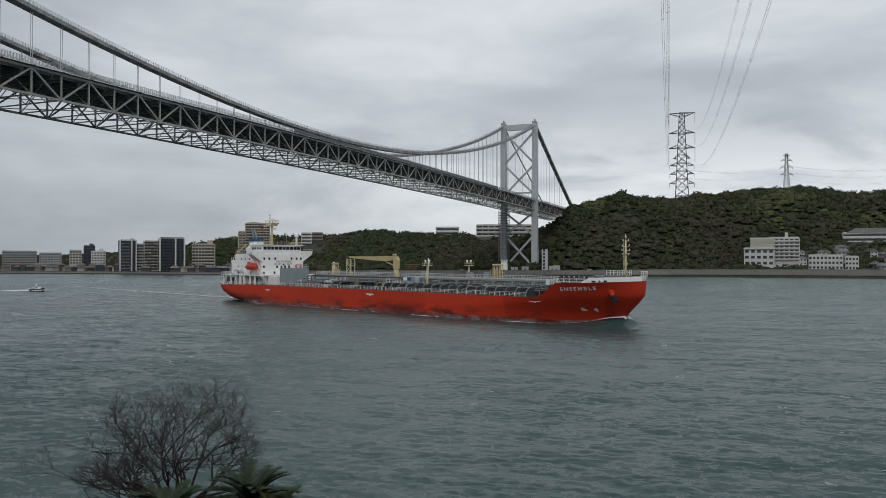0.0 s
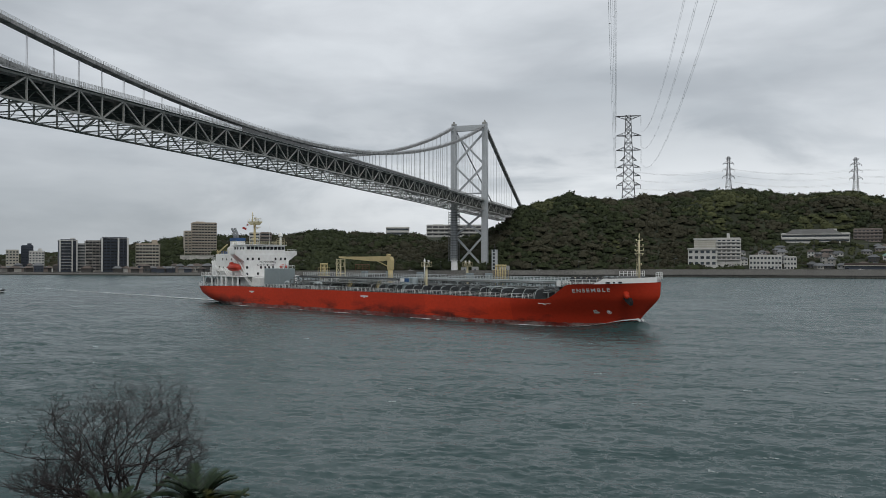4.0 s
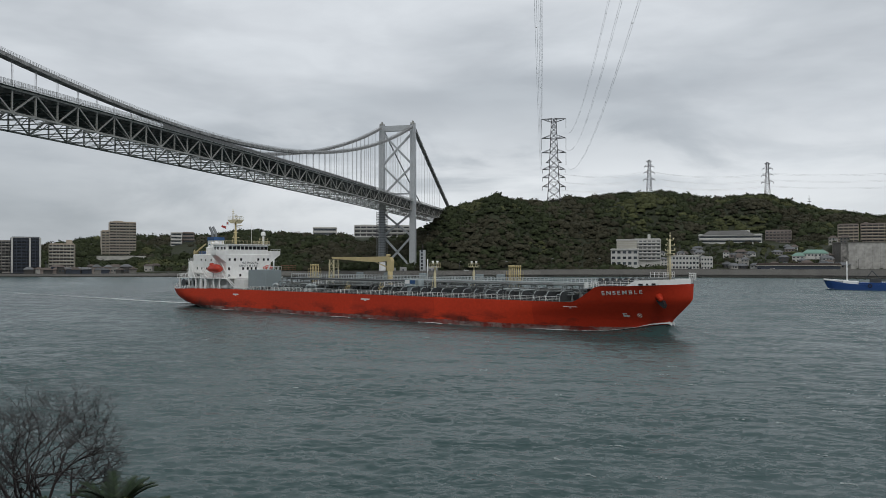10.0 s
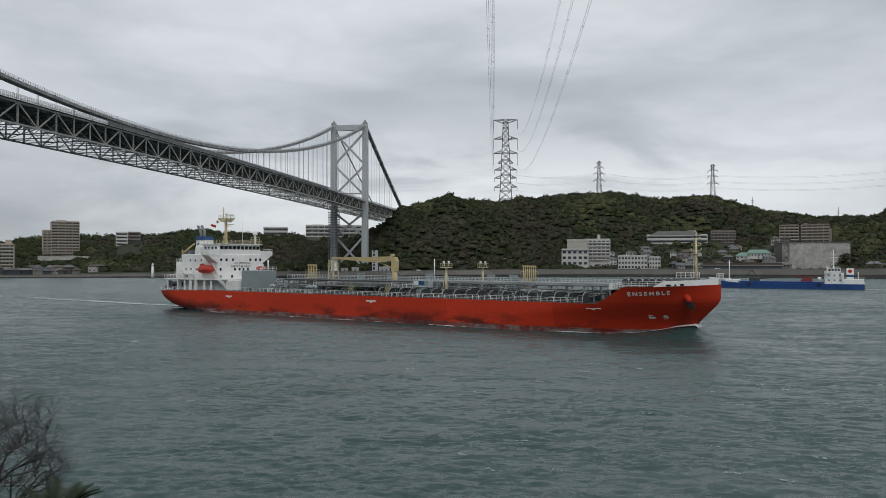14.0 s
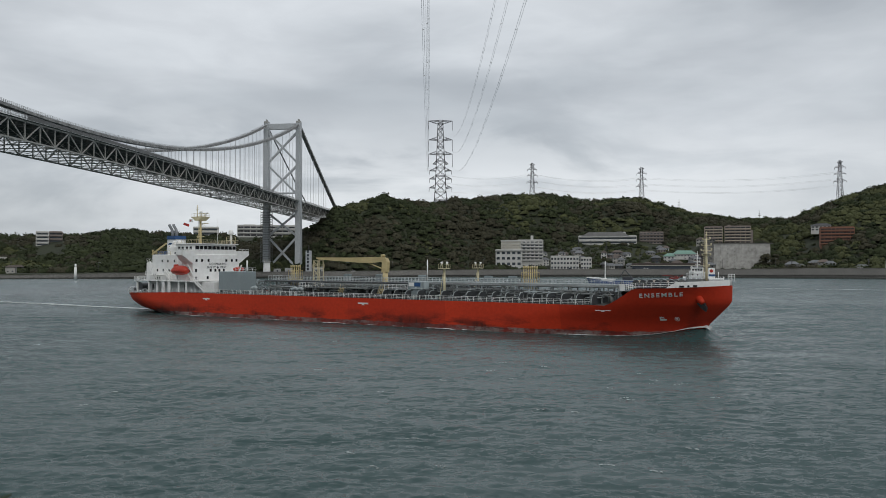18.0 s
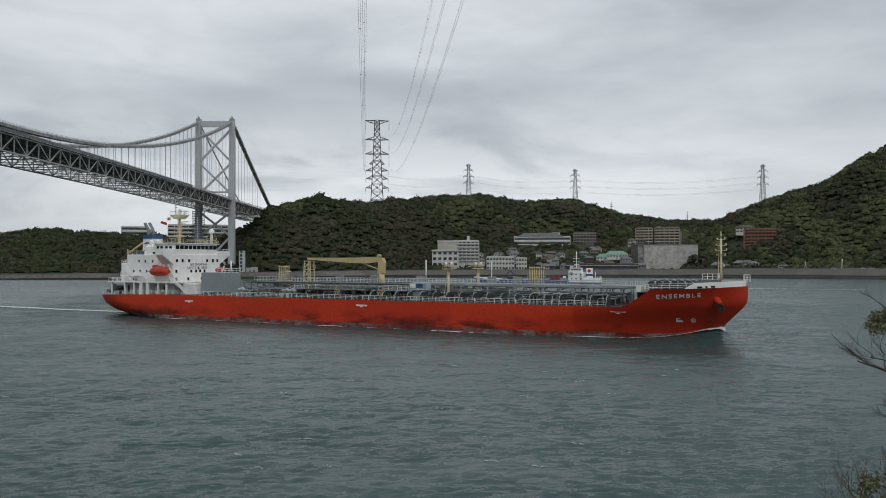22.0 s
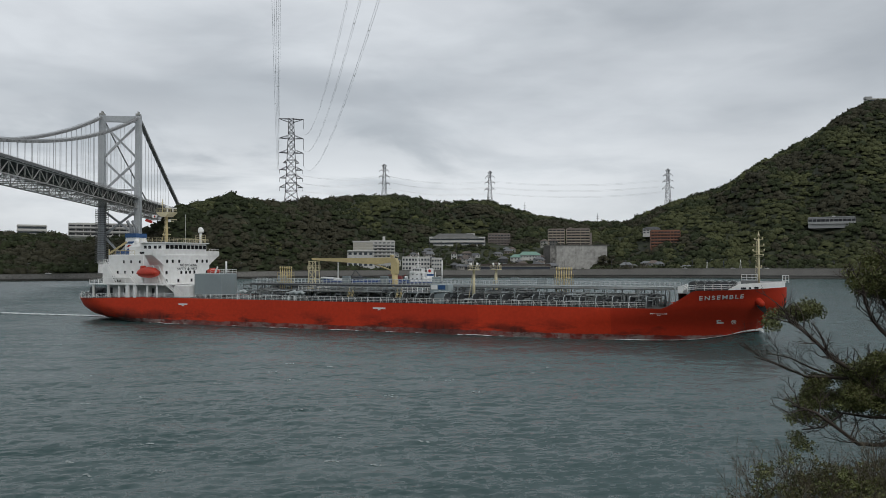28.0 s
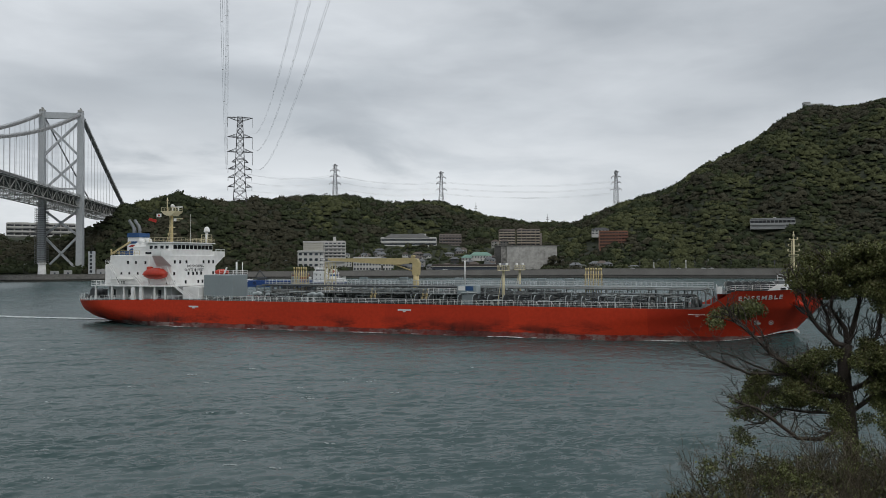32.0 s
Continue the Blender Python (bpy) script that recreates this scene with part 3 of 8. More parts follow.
    # main cables with a catwalk, hangers
    for s in (0, WIDE):
        cab = part("main_cable", Geo().pipe([bp(u, s, cable_z(u)) for u in np.linspace(-712, 0, 90)] + [bp(u, s, cable_z(u)) for u in np.linspace(3, 150, 16)], 0.62, 8), M_CABLE, br, "thick wrapped steel main cable")
        for pts in (np.linspace(-700, -5, 150), np.linspace(5, 148, 26)) if s == 0 else (np.linspace(-700, -5, 150),):
            cw, net = Geo(), Geo()
            for a, b in zip(pts, pts[1:]):
                for e in (-1.5, 1.5):
                    for h in (0.35, 0.7, 1.1):
                        cw.beam(bp(a, s + e, cable_z(a) + h), bp(b, s + e, cable_z(b) + h), 0.07)
                    for m in (a, (3 * a + b) / 4, (a + b) / 2, (a + 3 * b) / 4):
                        cw.beam(bp(m, s + e, cable_z(m) - 1.0), bp(m, s + e, cable_z(m) + 1.15), 0.09)
                    net.add([bp(a, s + e, cable_z(a) - 1.1), bp(b, s + e, cable_z(b) - 1.1), bp(b, s + e, cable_z(b) + 0.1), bp(a, s + e, cable_z(a) + 0.1), bp(a, s + e * 1.03, cable_z(a) - 1.1), bp(b, s + e * 1.03, cable_z(b) - 1.1), bp(b, s + e * 1.03, cable_z(b) + 0.1), bp(a, s + e * 1.03, cable_z(a) + 0.1)],
                            [(0, 1, 2, 3), (7, 6, 5, 4), (3, 2, 6, 7), (0, 4, 5, 1)])
                net.beam(bp(a, s, cable_z(a) - 1.1), bp(b, s, cable_z(b) - 1.1), 3.0, 0.1)
            part("catwalk", net, M_NET, cab, "net-sided catwalk under the cable")
            part("catwalk_rail", cw, M_RAIL, cab)
        for k, u in enumerate(us):
            top = cable_z(u) - 0.3
            low = deck_z(u) + H
            if top - low > 1.5 and abs(u) > 5 and u < 100 and abs(u + 712) > 5:
                h = Geo()
                for d in (-0.28, 0.28):
                    h.tube(bp(u + d, s, low), bp(u + d, s, top), 0.085, n=5, cap=False)
                part("hanger", h, M_HANGER, br)
    return br


make_bridge()

# ---- the red tanker ----
M_WHITE = material("ship_white_paint", (0.85, 0.85, 0.835), 0.45, 0, 0.05, 0.2, 0.8, tint=(0.77, 0.765, 0.74))
M_DECK = material("deck_paint", (0.048, 0.060, 0.060), 0.6, 0, 0.25, 0.2, 2, tint=(0.07, 0.055, 0.045))
M_PIPE = material("pipe_grey", (0.16, 0.185, 0.19), 0.5, 0, 0.22, 0.3, 3, tint=(0.15, 0.145, 0.13))
M_PIPE_L = material("pipe_pale", (0.36, 0.395, 0.395), 0.5, 0, 0.15, 0.3, 3)
M_ROPE = material("mooring_rope", (0.42, 0.38, 0.31), 0.9, 0, 0.35, 1.5, 9, bump=0.03)
M_PIPE_P = material("rail_grey", (0.52, 0.545, 0.545), 0.5, 0, 0.2, 0.3, 3)
M_PIPE_D = material("pipe_dark", (0.05, 0.055, 0.058), 0.6, 0, 0.3, 0.5, 4)
M_BOXG = material("box_grey", (0.255, 0.30, 0.31), 0.6, 0, 0.06, 0.3, 2)
M_CREAM = material("crane_cream", (0.53, 0.43, 0.22), 0.5, 0, 0.15, 0.4, 3)
M_CREAM_L = material("mast_cream", (0.62, 0.55, 0.36), 0.5, 0, 0.12, 0.4, 3)
M_GLASS = material("dark_window_glass", (0.012, 0.015, 0.018), 0.12, 0, 0.2, 1, 5)
M_ORANGE = material("lifeboat_orange", (0.50, 0.045, 0.022), 0.4, 0, 0.12, 0.6, 4)
M_BLUE = material("funnel_blue", (0.02, 0.075, 0.20), 0.45, 0, 0.1, 0.5, 4)
M_REDP = material("red_paint", (0.42, 0.03, 0.02), 0.45, 0, 0.1, 0.5, 4)
M_BLACK = material("black_paint", (0.012, 0.012, 0.013), 0.5, 0, 0.2, 0.5, 4)
M_SOOT = material("sooty_steel", (0.20, 0.21, 0.22), 0.5, 0.2, 0.3, 0.8, 5)
M_TEXT = material("lettering_white", (0.72, 0.72, 0.70), 0.5, 0, 0.06, 1, 6)
M_TEXT_D = material("lettering_dark", (0.07, 0.075, 0.08), 0.5, 0, 0.06, 1, 6)


def hull_material():
    m = material("hull_red", (0.56, 0.044, 0.014), 0.55, 0, 0.14, 0.05, 1.5, spec=0.25)
    N, L = m.node_tree.nodes, m.node_tree.links
    b = N["Principled BSDF"]
    base = b.inputs["Base Color"].links[0].from_socket
    tc = N.new("ShaderNodeTexCoord")
    sep = N.new("ShaderNodeSeparateXYZ")
    L.new(tc.outputs["Object"], sep.inputs[0])

    def mapped(scale, sc, detail=5.0, rough=0.6):
        mp = N.new("ShaderNodeMapping")
        mp.inputs["Scale"].default_value = sc
        L.new(tc.outputs["Object"], mp.inputs[0])
        n = N.new("ShaderNodeTexNoise")
        n.inputs["Scale"].default_value, n.inputs["Detail"].default_value, n.inputs["Roughness"].default_value = scale, detail, rough
        L.new(mp.outputs[0], n.inputs["Vector"])
        return n.outputs["Fac"]

    def rng(sock, a, z, lo=0.0, hi=1.0):
        r = N.new("ShaderNodeMapRange")
        for k, val in (("From Min", a), ("From Max", z), ("To Min", lo), ("To Max", hi)):
            r.inputs[k].default_value = val
        L.new(sock, r.inputs["Value"])
        return r.outputs[0]

    def mth(op, p, q):
        k = N.new("ShaderNodeMath")
        k.operation = op
        for i, w in enumerate((p, q)):
            if isinstance(w, (int, float)):
                k.inputs[i].default_value = w
            else:
                L.new(w, k.inputs[i])
        return k.outputs[0]

    def over(fac, under, col):
        k = N.new("ShaderNodeMixRGB")
        L.new(fac, k.inputs[0])
        L.new(under, k.inputs[1])
        if isinstance(col, tuple):
            k.inputs[2].default_value = (*col, 1)
        else:
            L.new(col, k.inputs[2])
        return k.outputs[0]
    # repainted panels of a slightly different red
    fx = N.new("ShaderNodeMath")
    fx.operation = "FLOOR"
    L.new(mth("MULTIPLY", sep.outputs["X"], 1 / 27.0), fx.inputs[0])
    wn = N.new("ShaderNodeTexWhiteNoise")
    wn.noise_dimensions = "1D"
    L.new(fx.outputs[0], wn.inputs["W"])
    col = over(rng(wn.outputs["Value"], 0, 1, 0.0, 0.5), base, (0.33, 0.022, 0.010))
    # soot and fender marks low on the side
    blot = rng(mapped(0.075, (1, 1, 3.2), 7, 0.66), 0.49, 0.60)
    low = rng(sep.outputs["Z"], 4.2, 1.7)
    drip = rng(mapped(0.9, (1, 1, 0.12), 4), 0.46, 0.62, 0.8, 1.0)
    col = over(mth("MULTIPLY", mth("MULTIPLY", mth("MULTIPLY", blot, low), drip), 0.9), col, (0.04, 0.014, 0.010))
    # old antifouling at the water line: dull red with pale scraped scale
    edge = mth("ADD", sep.outputs["Z"], rng(mapped(0.35, (1, 1, 1), 3), 0.3, 0.7, -0.14, 0.14))
    boot = rng(edge, 1.15, 1.0)
    fx2 = N.new("ShaderNodeMath")
    fx2.operation = "FLOOR"
    L.new(mth("MULTIPLY", sep.outputs["X"], 1 / 2.3), fx2.inputs[0])
    wn2 = N.new("ShaderNodeTexWhiteNoise")
    wn2.noise_dimensions = "1D"
    L.new(fx2.outputs[0], wn2.inputs["W"])
    scale_ = mth("MULTIPLY", rng(mth("ADD", mapped(0.4, (1, 1, 1.6), 7, 0.7), mth("MULTIPLY", wn2.outputs["Value"], 0.1)), 0.46, 0.62), rng(mapped(0.02, (1, 0, 0), 1), 0.42, 0.52, 0.2, 0.95))
    dull = over(rng(mapped(0.6, (1, 1, 2.2), 5), 0.35, 0.65), col, (0.07, 0.022, 0.020))
    dull = over(rng(mapped(0.3, (1, 1, 1), 3), 0.2, 0.3, 0.75, 0.75), dull, (0.095, 0.022, 0.020))
    old = over(scale_, dull, (0.25, 0.225, 0.21))
    streak = rng(mapped(0.5, (1, 1, 3.0), 4), 0.54, 0.62)
    old = over(mth("MULTIPLY", streak, 0.8), old, (0.07, 0.025, 0.02))
    col = over(mth("MULTIPLY", boot, 0.9), col, old)
    L.new(col, b.inputs["Base Color"])
    bn = N.new("ShaderNodeBump")
    bn.inputs["Distance"].default_value = 0.05
    bn.inputs["Strength"].default_value = 0.6
    L.new(mapped(0.35, (1, 1, 1), 2), bn.inputs["Height"])
    L.new(bn.outputs[0], b.inputs["Normal"])
    return m


M_HULL = hull_material()
HALF = 11.9
DECK = 6.3


def stem_x(z):
    """Where the stem lies at a height: upright above, raked below."""
    return float(np.interp(z, [-2, 0.0, 1.5, 3.5, 5.3, 6.8, 7.4, 9.0, 12.0], [77.5, 79.0, 80.3, 82.1, 83.9, 85.3, 85.45, 85.5, 85.55]))


def stern_x(z):
    return float(np.interp(z, [-2, -0.3, 0.6, 1.6, 3.2, 6.4], [-76.5, -80.0, -82.4, -83.8, -85.2, -86.6]))


def half_breadth(x, z):
    e = stem_x(z)
    full = float(np.interp(z, [-2, 0, 3, 5, 6.5, 8, 10.3, 12], [46, 45, 40, 33, 28.5, 25, 17.5, 16]))
    k = min(1.0, max(0.0, (e - x) / full))
    bow = (1 - (1 - k) ** 2.15) ** 0.72
    e = stern_x(z)
    run = float(np.interp(z, [-2, 0, 2, 4, 6.5], [30, 26, 19, 13, 10]))
    k = min(1.0, max(0.0, (x - e) / run))
    tr = float(np.interp(z, [-2, 0, 1.5, 3.5, 6.5], [0.0, 0.10, 0.42, 0.58, 0.62]))
    aft = tr + (1 - tr) * math.sin(k * math.pi / 2) ** 0.8
    return max(0.02, HALF * min(bow, aft))


def sheer(x):
    """Top edge of the red side: main deck, the rise to the forecastle, the sheer of the bow."""
    return float(np.interp(x, [-90, -80, -60, 63.2, 63.6, 68.4, 76, 86], [5.55, 5.75, DECK, DECK, 6.5, 9.75, 9.95, 10.35]))


def make_hull(ship):
    ts = np.concatenate([np.linspace(0, 0.03, 6), np.linspace(0.04, 0.2, 16), np.linspace(0.22, 0.84, 28), np.linspace(0.85, 0.97, 30), np.linspace(0.975, 1.0, 12)])
    hs = np.linspace(0, 1, 17)
    g = Geo()
    for side in (-1, 1):
        v = []
        for t in ts:
            for h in hs:
                z = -2 + h * 8.0
                x = stern_x(z) + (stem_x(z) - stern_x(z)) * t
                z = -2 + h * (sheer(x) + 2)
                x = stern_x(z) + (stem_x(z) - stern_x(z)) * t
                v.append((x, side * half_breadth(x, z), z))
        n = len(hs)
        f = [(i * n + j, (i + 1) * n + j, (i + 1) * n + j + 1, i * n + j + 1) for i in range(len(ts) - 1) for j in range(n - 1)]
        g.add(v, f if side < 0 else [q[::-1] for q in f], True)
    # transom
    n = len(hs)
    m = len(ts) * n
    for j in range(n - 1):
        g.f.append((j, j + 1, m + j + 1, m + j))
        g.s.append(False)
    hull = part("hull", g, M_HULL, ship, "red hull with sooty stains and scraped paint along the waterline")
    d = Geo()
    xs = [x for x in np.linspace(-86.0, 66.5, 72)]
    v = []
    for a in xs:
        w, z = half_breadth(a, 6.0) - 0.05, min(sheer(a), DECK) - 0.12
        v += [(a, -w, z), (a, 0, z + 0.35), (a, w, z)]
    d.add(v, [(3 * i + j, 3 * i + 3 + j, 3 * i + 4 + j, 3 * i + 1 + j) for i in range(len(xs) - 1) for j in (0, 1)])
    part("main_deck", d, M_DECK, ship, "grey-green painted steel deck")
    d = Geo()
    xs = list(np.linspace(66.5, 85.2, 24))
    for a, b in zip(xs, xs[1:]):
        wa, wb = half_breadth(a, 9.0) - 0.1, half_breadth(b, 9.0) - 0.1
        za, zb = 9.2 + 0.02 * (a - 66), 9.2 + 0.02 * (b - 66)
        d.add([(a, -wa, za), (b, -wb, zb), (b, wb, zb), (a, wa, za)], [(0, 1, 2, 3)])
    part("forecastle_deck", d, M_DECK, ship)
    part("forecastle_bulkhead", Geo().box(66.4, 66.55, -10.5, 10.5, 6.2, 9.15), M_BOXG, ship, "grey bulkhead at the break of the forecastle")
    # white bulwark round the bow
    w = Geo()
    pts = []
    for x in list(np.linspace(75.2, 84.0, 22)) + [84.6, 85.0, 85.25]:
        z0 = sheer(x)
        pts.append((x, half_breadth(x, z0), z0, min(z0 + 1.05, 9.95 + 0.62 * (x - 75.2)) + 0.02))
    for side in (-1, 1):
        v = []
        for x, y, z0, z1 in pts:
            k = max(y - 0.18, 0)
            v += [(x, side * y, z0), (x, side * y, z1), (x, side * k, z1), (x, side * k, z0)]
        w.add(v, [(4 * i + j, 4 * i + 4 + j, 4 * i + 5 + j, 4 * i + 1 + j) for i in range(len(pts) - 1) for j in range(3)])
    part("bulwark", w, M_WHITE, ship, "white painted bow bulwark")
    return hull


def side_y(x, z):
    return -half_breadth(x, z)


def rail_line(pts, h=1.05, gap=1.5, bars=3, r=0.028, top=0.035):
    """A guard rail along a line of points."""
    g = Geo()
    pts = [Vector(p) for p in pts]
    for p, q in zip(pts, pts[1:]):
        n = max(1, round((q - p).length / gap))
        for i in range(n + 1):
            b = p.lerp(q, i / n)
            g.beam(b, b + Vector((0, 0, h)), 2 * r)
        for k in range(bars):
            e = Vector((0, 0, h * (k + 1) / bars))
            g.beam(p + e, q + e, 2 * (top if k == bars - 1 else r * 0.8))
    return g


def windows(ship, wall_y, zs, xs, w=0.55, h=0.75, facing="side", parent=None):
    """Square ports with a thin frame, set in a wall that faces sideways or forward."""
    for z in zs:
        for x in xs:
            if facing == "side":
                g, k = Geo().box(x - w / 2, x + w / 2, wall_y - 0.03, wall_y + 0.05, z, z + h), Geo()
                for a, b, c, d in ((x - w / 2 - 0.06, x + w / 2 + 0.06, z - 0.06, z), (x - w / 2 - 0.06, x + w / 2 + 0.06, z + h, z + h + 0.06), (x - w / 2 - 0.06, x - w / 2, z, z + h), (x + w / 2, x + w / 2 + 0.06, z, z + h)):
                    k.box(a, b, wall_y - 0.05, wall_y + 0.05, c, d)
            else:
                g, k = Geo().box(wall_y - 0.05, wall_y + 0.03, x - w / 2, x + w / 2, z, z + h), Geo()
                for a, b, c, d in ((x - w / 2 - 0.06, x + w / 2 + 0.06, z - 0.06, z), (x - w / 2 - 0.06, x + w / 2 + 0.06, z + h, z + h + 0.06), (x - w / 2 - 0.06, x - w / 2, z, z + h), (x + w / 2, x + w / 2 + 0.06, z, z + h)):
                    k.box(wall_y - 0.05, wall_y + 0.05, a, b, c, d)
            win = part("window", g, M_GLASS, parent or ship)
            part("window_frame", k, M_WHITE, win)


def letters(name, text, size, m, mat, parent, depth=0.02, spread=1.0, bold=0.0):
    """Raised lettering in the built-in font, turned into a mesh."""
    cu = bpy.data.curves.new(name, "FONT")
    cu.body, cu.size, cu.extrude, cu.offset, cu.space_character = text, size, depth, bold, spread
    tmp = bpy.data.objects.new(name, cu)
    scene.collection.objects.link(tmp)
    dg = bpy.context.evaluated_depsgraph_get()
    me = bpy.data.meshes.new_from_object(tmp.evaluated_get(dg))
    bpy.data.objects.remove(tmp)
    bpy.data.curves.remove(cu)
    me.materials.clear()
    me.materials.append(mat)
    ob = new(name, me)
    ob.parent = parent
    ob.matrix_basis = m
    return ob


def make_house(ship):
    """The white accommodation block, the funnel and the wheelhouse."""
    y0, y1 = -8.8, 8.8
    hs = part("deckhouse", Geo().cbox(-76.5, -57.6, y0 + 0.9, y1 - 0.9, 6.0, 9.3, 0.15), M_WHITE, ship, "white accommodation block with rows of small square windows")
    part("aft_block", Geo().cbox(-74.2, -63.4, y0, y1, 9.3, 16.9, 0.15), M_WHITE, hs)
    part("aft_step", Geo().cbox(-77.1, -74.2, y0 + 0.2, y1 - 0.2, 9.3, 14.6, 0.15), M_WHITE, hs)
    part("engine_casing", Geo().cbox(-78.4, -74.2, -5.5, 5.5, 14.6, 16.9, 0.15), M_WHITE, hs)
    part("front_block", Geo().cbox(-63.4, -57.0, y0, y1, 9.3, 16.9, 0.15), M_WHITE, hs)
    # boat deck overhang with posts
    part("boat_deck", Geo().box(-78.2, -54.6, -12.0, 12.0, 9.3, 9.55), M_WHITE, hs)
    for x in (-77, -72, -68.5, -65.8, -63.4, -59.5, -56.5):
        w = 0.5 if x in (-65.8, -63.4) else 0.16
        part("stanchion", Geo().cbox(x - w, x + w, -11.9, -11.4, 6.1, 9.3, 0.04), M_WHITE, hs)
        part("stanchion", Geo().box(x - 0.15, x + 0.15, 11.4, 11.9, 6.1, 9.3), M_WHITE, hs)
    for x in (-75.2, -70.5, -61.5):
        part("door", Geo().box(x, x + 0.8, y0 + 0.86, y0 + 0.95, 6.5, 8.4), M_BLACK, hs, "dark doorway")
    part("boat_deck_rail", rail_line([(-78.1, -11.9, 9.55), (-64.8, -11.9, 9.55)]), M_WHITE, hs)
    part("boat_deck_rail", rail_line([(-57.5, -11.9, 9.55), (-54.8, -11.9, 9.55), (-54.8, -8.8, 9.55)]), M_WHITE, hs)
    part("boat_deck_rail", rail_line([(-78.1, 11.9, 9.55), (-78.1, -11.9, 9.55)]), M_WHITE, hs)
    part("step_rail", rail_line([(-74.4, y0 + 0.3, 14.6), (-77.0, y0 + 0.3, 14.6), (-77.0, y1 - 0.3, 14.6)]), M_WHITE, hs)
    part("aft_rail", rail_line([(-66.5, y0 + 0.1, 16.9), (-74.1, y0 + 0.1, 16.9), (-74.1, y1 - 0.1, 16.9)]), M_CREAM, hs)
    # wheelhouse and its flared wings
    wh = part("wheelhouse", Geo().cbox(-65.2, -57.3, -8.0, 8.0, 16.9, 19.8, 0.25), M_WHITE, hs)
    part("roof_edge", Geo().cbox(-65.5, -56.8, -8.4, 8.4, 19.8, 20.05, 0.05), M_WHITE, wh)
    for s in (-1, 1):
        w = Geo().add([(-61.4, s * 8.7, 14.2), (-57.0, s * 8.7, 14.2), (-56.9, s * 12.6, 16.7), (-59.6, s * 12.6, 16.7), (-59.6, s * 12.6, 17.0), (-56.9, s * 12.6, 17.0), (-61.4, s * 8.7, 17.0), (-57.0, s * 8.7, 17.0)],
                      [(0, 1, 2, 3), (3, 2, 5, 4), (0, 3, 4, 6), (1, 7, 5, 2), (6, 4, 5, 7), (0, 6, 7, 1)])
        part("bridge_wing", w, M_WHITE, wh)
        ww = Geo().box(-59.6, -56.9, s * 12.6 - 0.05, s * 12.6 + 0.05, 17.0, 17.95)
        ww.box(-57.0, -56.88, min(s * 8, s * 12.6), max(s * 8, s * 12.6), 16.5, 17.95)
        ww.box(-59.6, -59.5, min(s * 8, s * 12.6), max(s * 8, s * 12.6), 17.0, 17.95)
        part("wing_bulwark", ww, M_WHITE, wh)
        part("wing_rail", rail_line([(-59.5, s * 12.6, 17.95), (-56.9, s * 12.6, 17.95), (-56.9, s * 8.6, 17.95)], 0.5, 1.2, 1), M_WHITE, wh)
    for k in range(10):
        y = -7.75 + 1.56 * k
        part("window", Geo().box(-57.35, -57.26, y, y + 1.3, 18.35, 19.35), M_GLASS, wh)
    for x in (-63.6, -62.2, -60.4, -58.9):
        part("window", Geo().box(x - 0.45, x + 0.45, -8.04, -7.95, 18.35, 19.15), M_GLASS, wh)
    part("window", Geo().box(-64.6, -62.9, -8.86, -8.76, 17.05, 17.6), M_GLASS, wh)
    part("top_rail", rail_line([(-65.3, -8.2, 20.05), (-57, -8.2, 20.05), (-57, 8.2, 20.05), (-65.3, 8.2, 20.05)]), M_CREAM_L, wh)
    part("top_locker", Geo().cbox(-70.4, -66.6, -6.0, -2.4, 16.9, 19.9, 0.3), M_WHITE, hs)
    part("cabin", Geo().cbox(-70.0, -65.2, -7.0, 7.0, 16.9, 19.2, 0.2), M_WHITE, hs)
    part("tank", Geo().ball((-66.5, -5.5, 20.3), 0.9, 0.9, 0.8).ball((-68.6, -5.5, 20.2), 0.8), M_WHITE, hs, "round white tank")
    windows(ship, y0, [14.7], [-69.8, -67.4, -64.6], 0.55, 0.7, parent=hs)
    windows(ship, y0, [12.0], [-71.8, -69.4, -66.9], 0.55, 0.7, parent=hs)
    windows(ship, y0, [9.9], [-72.6, -71.8, -71], 0.5, 0.65, parent=hs)
    windows(ship, y0, [14.7, 12.0, 9.9], [-58.3], 0.5, 0.65, parent=hs)
    part("port_light", Geo().tube((-73.2, y0 - 0.03, 11.1), (-73.2, y0 + 0.1, 11.1), 0.42, n=14), M_GLASS, hs)
    fx = -57.0
    windows(ship, fx, [14.8], [-7.6, -5.6, -3.2, 3.6, 5.8, 7.6], 0.75, 0.8, "front", hs)
    windows(ship, fx, [11.95], [-7.8, -2.4, -0.6, 0.9, 2.6, 7.6], 0.75, 0.8, "front", hs)
    windows(ship, fx, [9.85], [-7.8, -3.5, 1.5, 3.2, 7.6], 0.75, 0.8, "front", hs)
    turn = Matrix(((0, 0, 1, 0), (1, 0, 0, 0), (0, 1, 0, 0), (0, 0, 0, 1)))
    letters("lettering", "NO SMOKING", 0.95, Matrix.Translation((fx + 0.04, -2.9, 13.85)) @ turn, M_TEXT_D, hs, spread=1.12)
    letters("lettering", "SAFETY", 0.95, Matrix.Translation((fx + 0.04, -3.9, 12.9)) @ turn, M_TEXT_D, hs, spread=1.12)
    letters("lettering", "FIRST", 0.95, Matrix.Translation((fx + 0.04, 1.15, 12.9)) @ turn, M_TEXT_D, hs, spread=1.12)
    part("cross_sign", Geo().box(fx, fx + 0.05, 0.18, 0.44, 12.72, 13.6).box(fx, fx + 0.06, -0.13, 0.75, 13.03, 13.29), M_TEXT_D, hs)
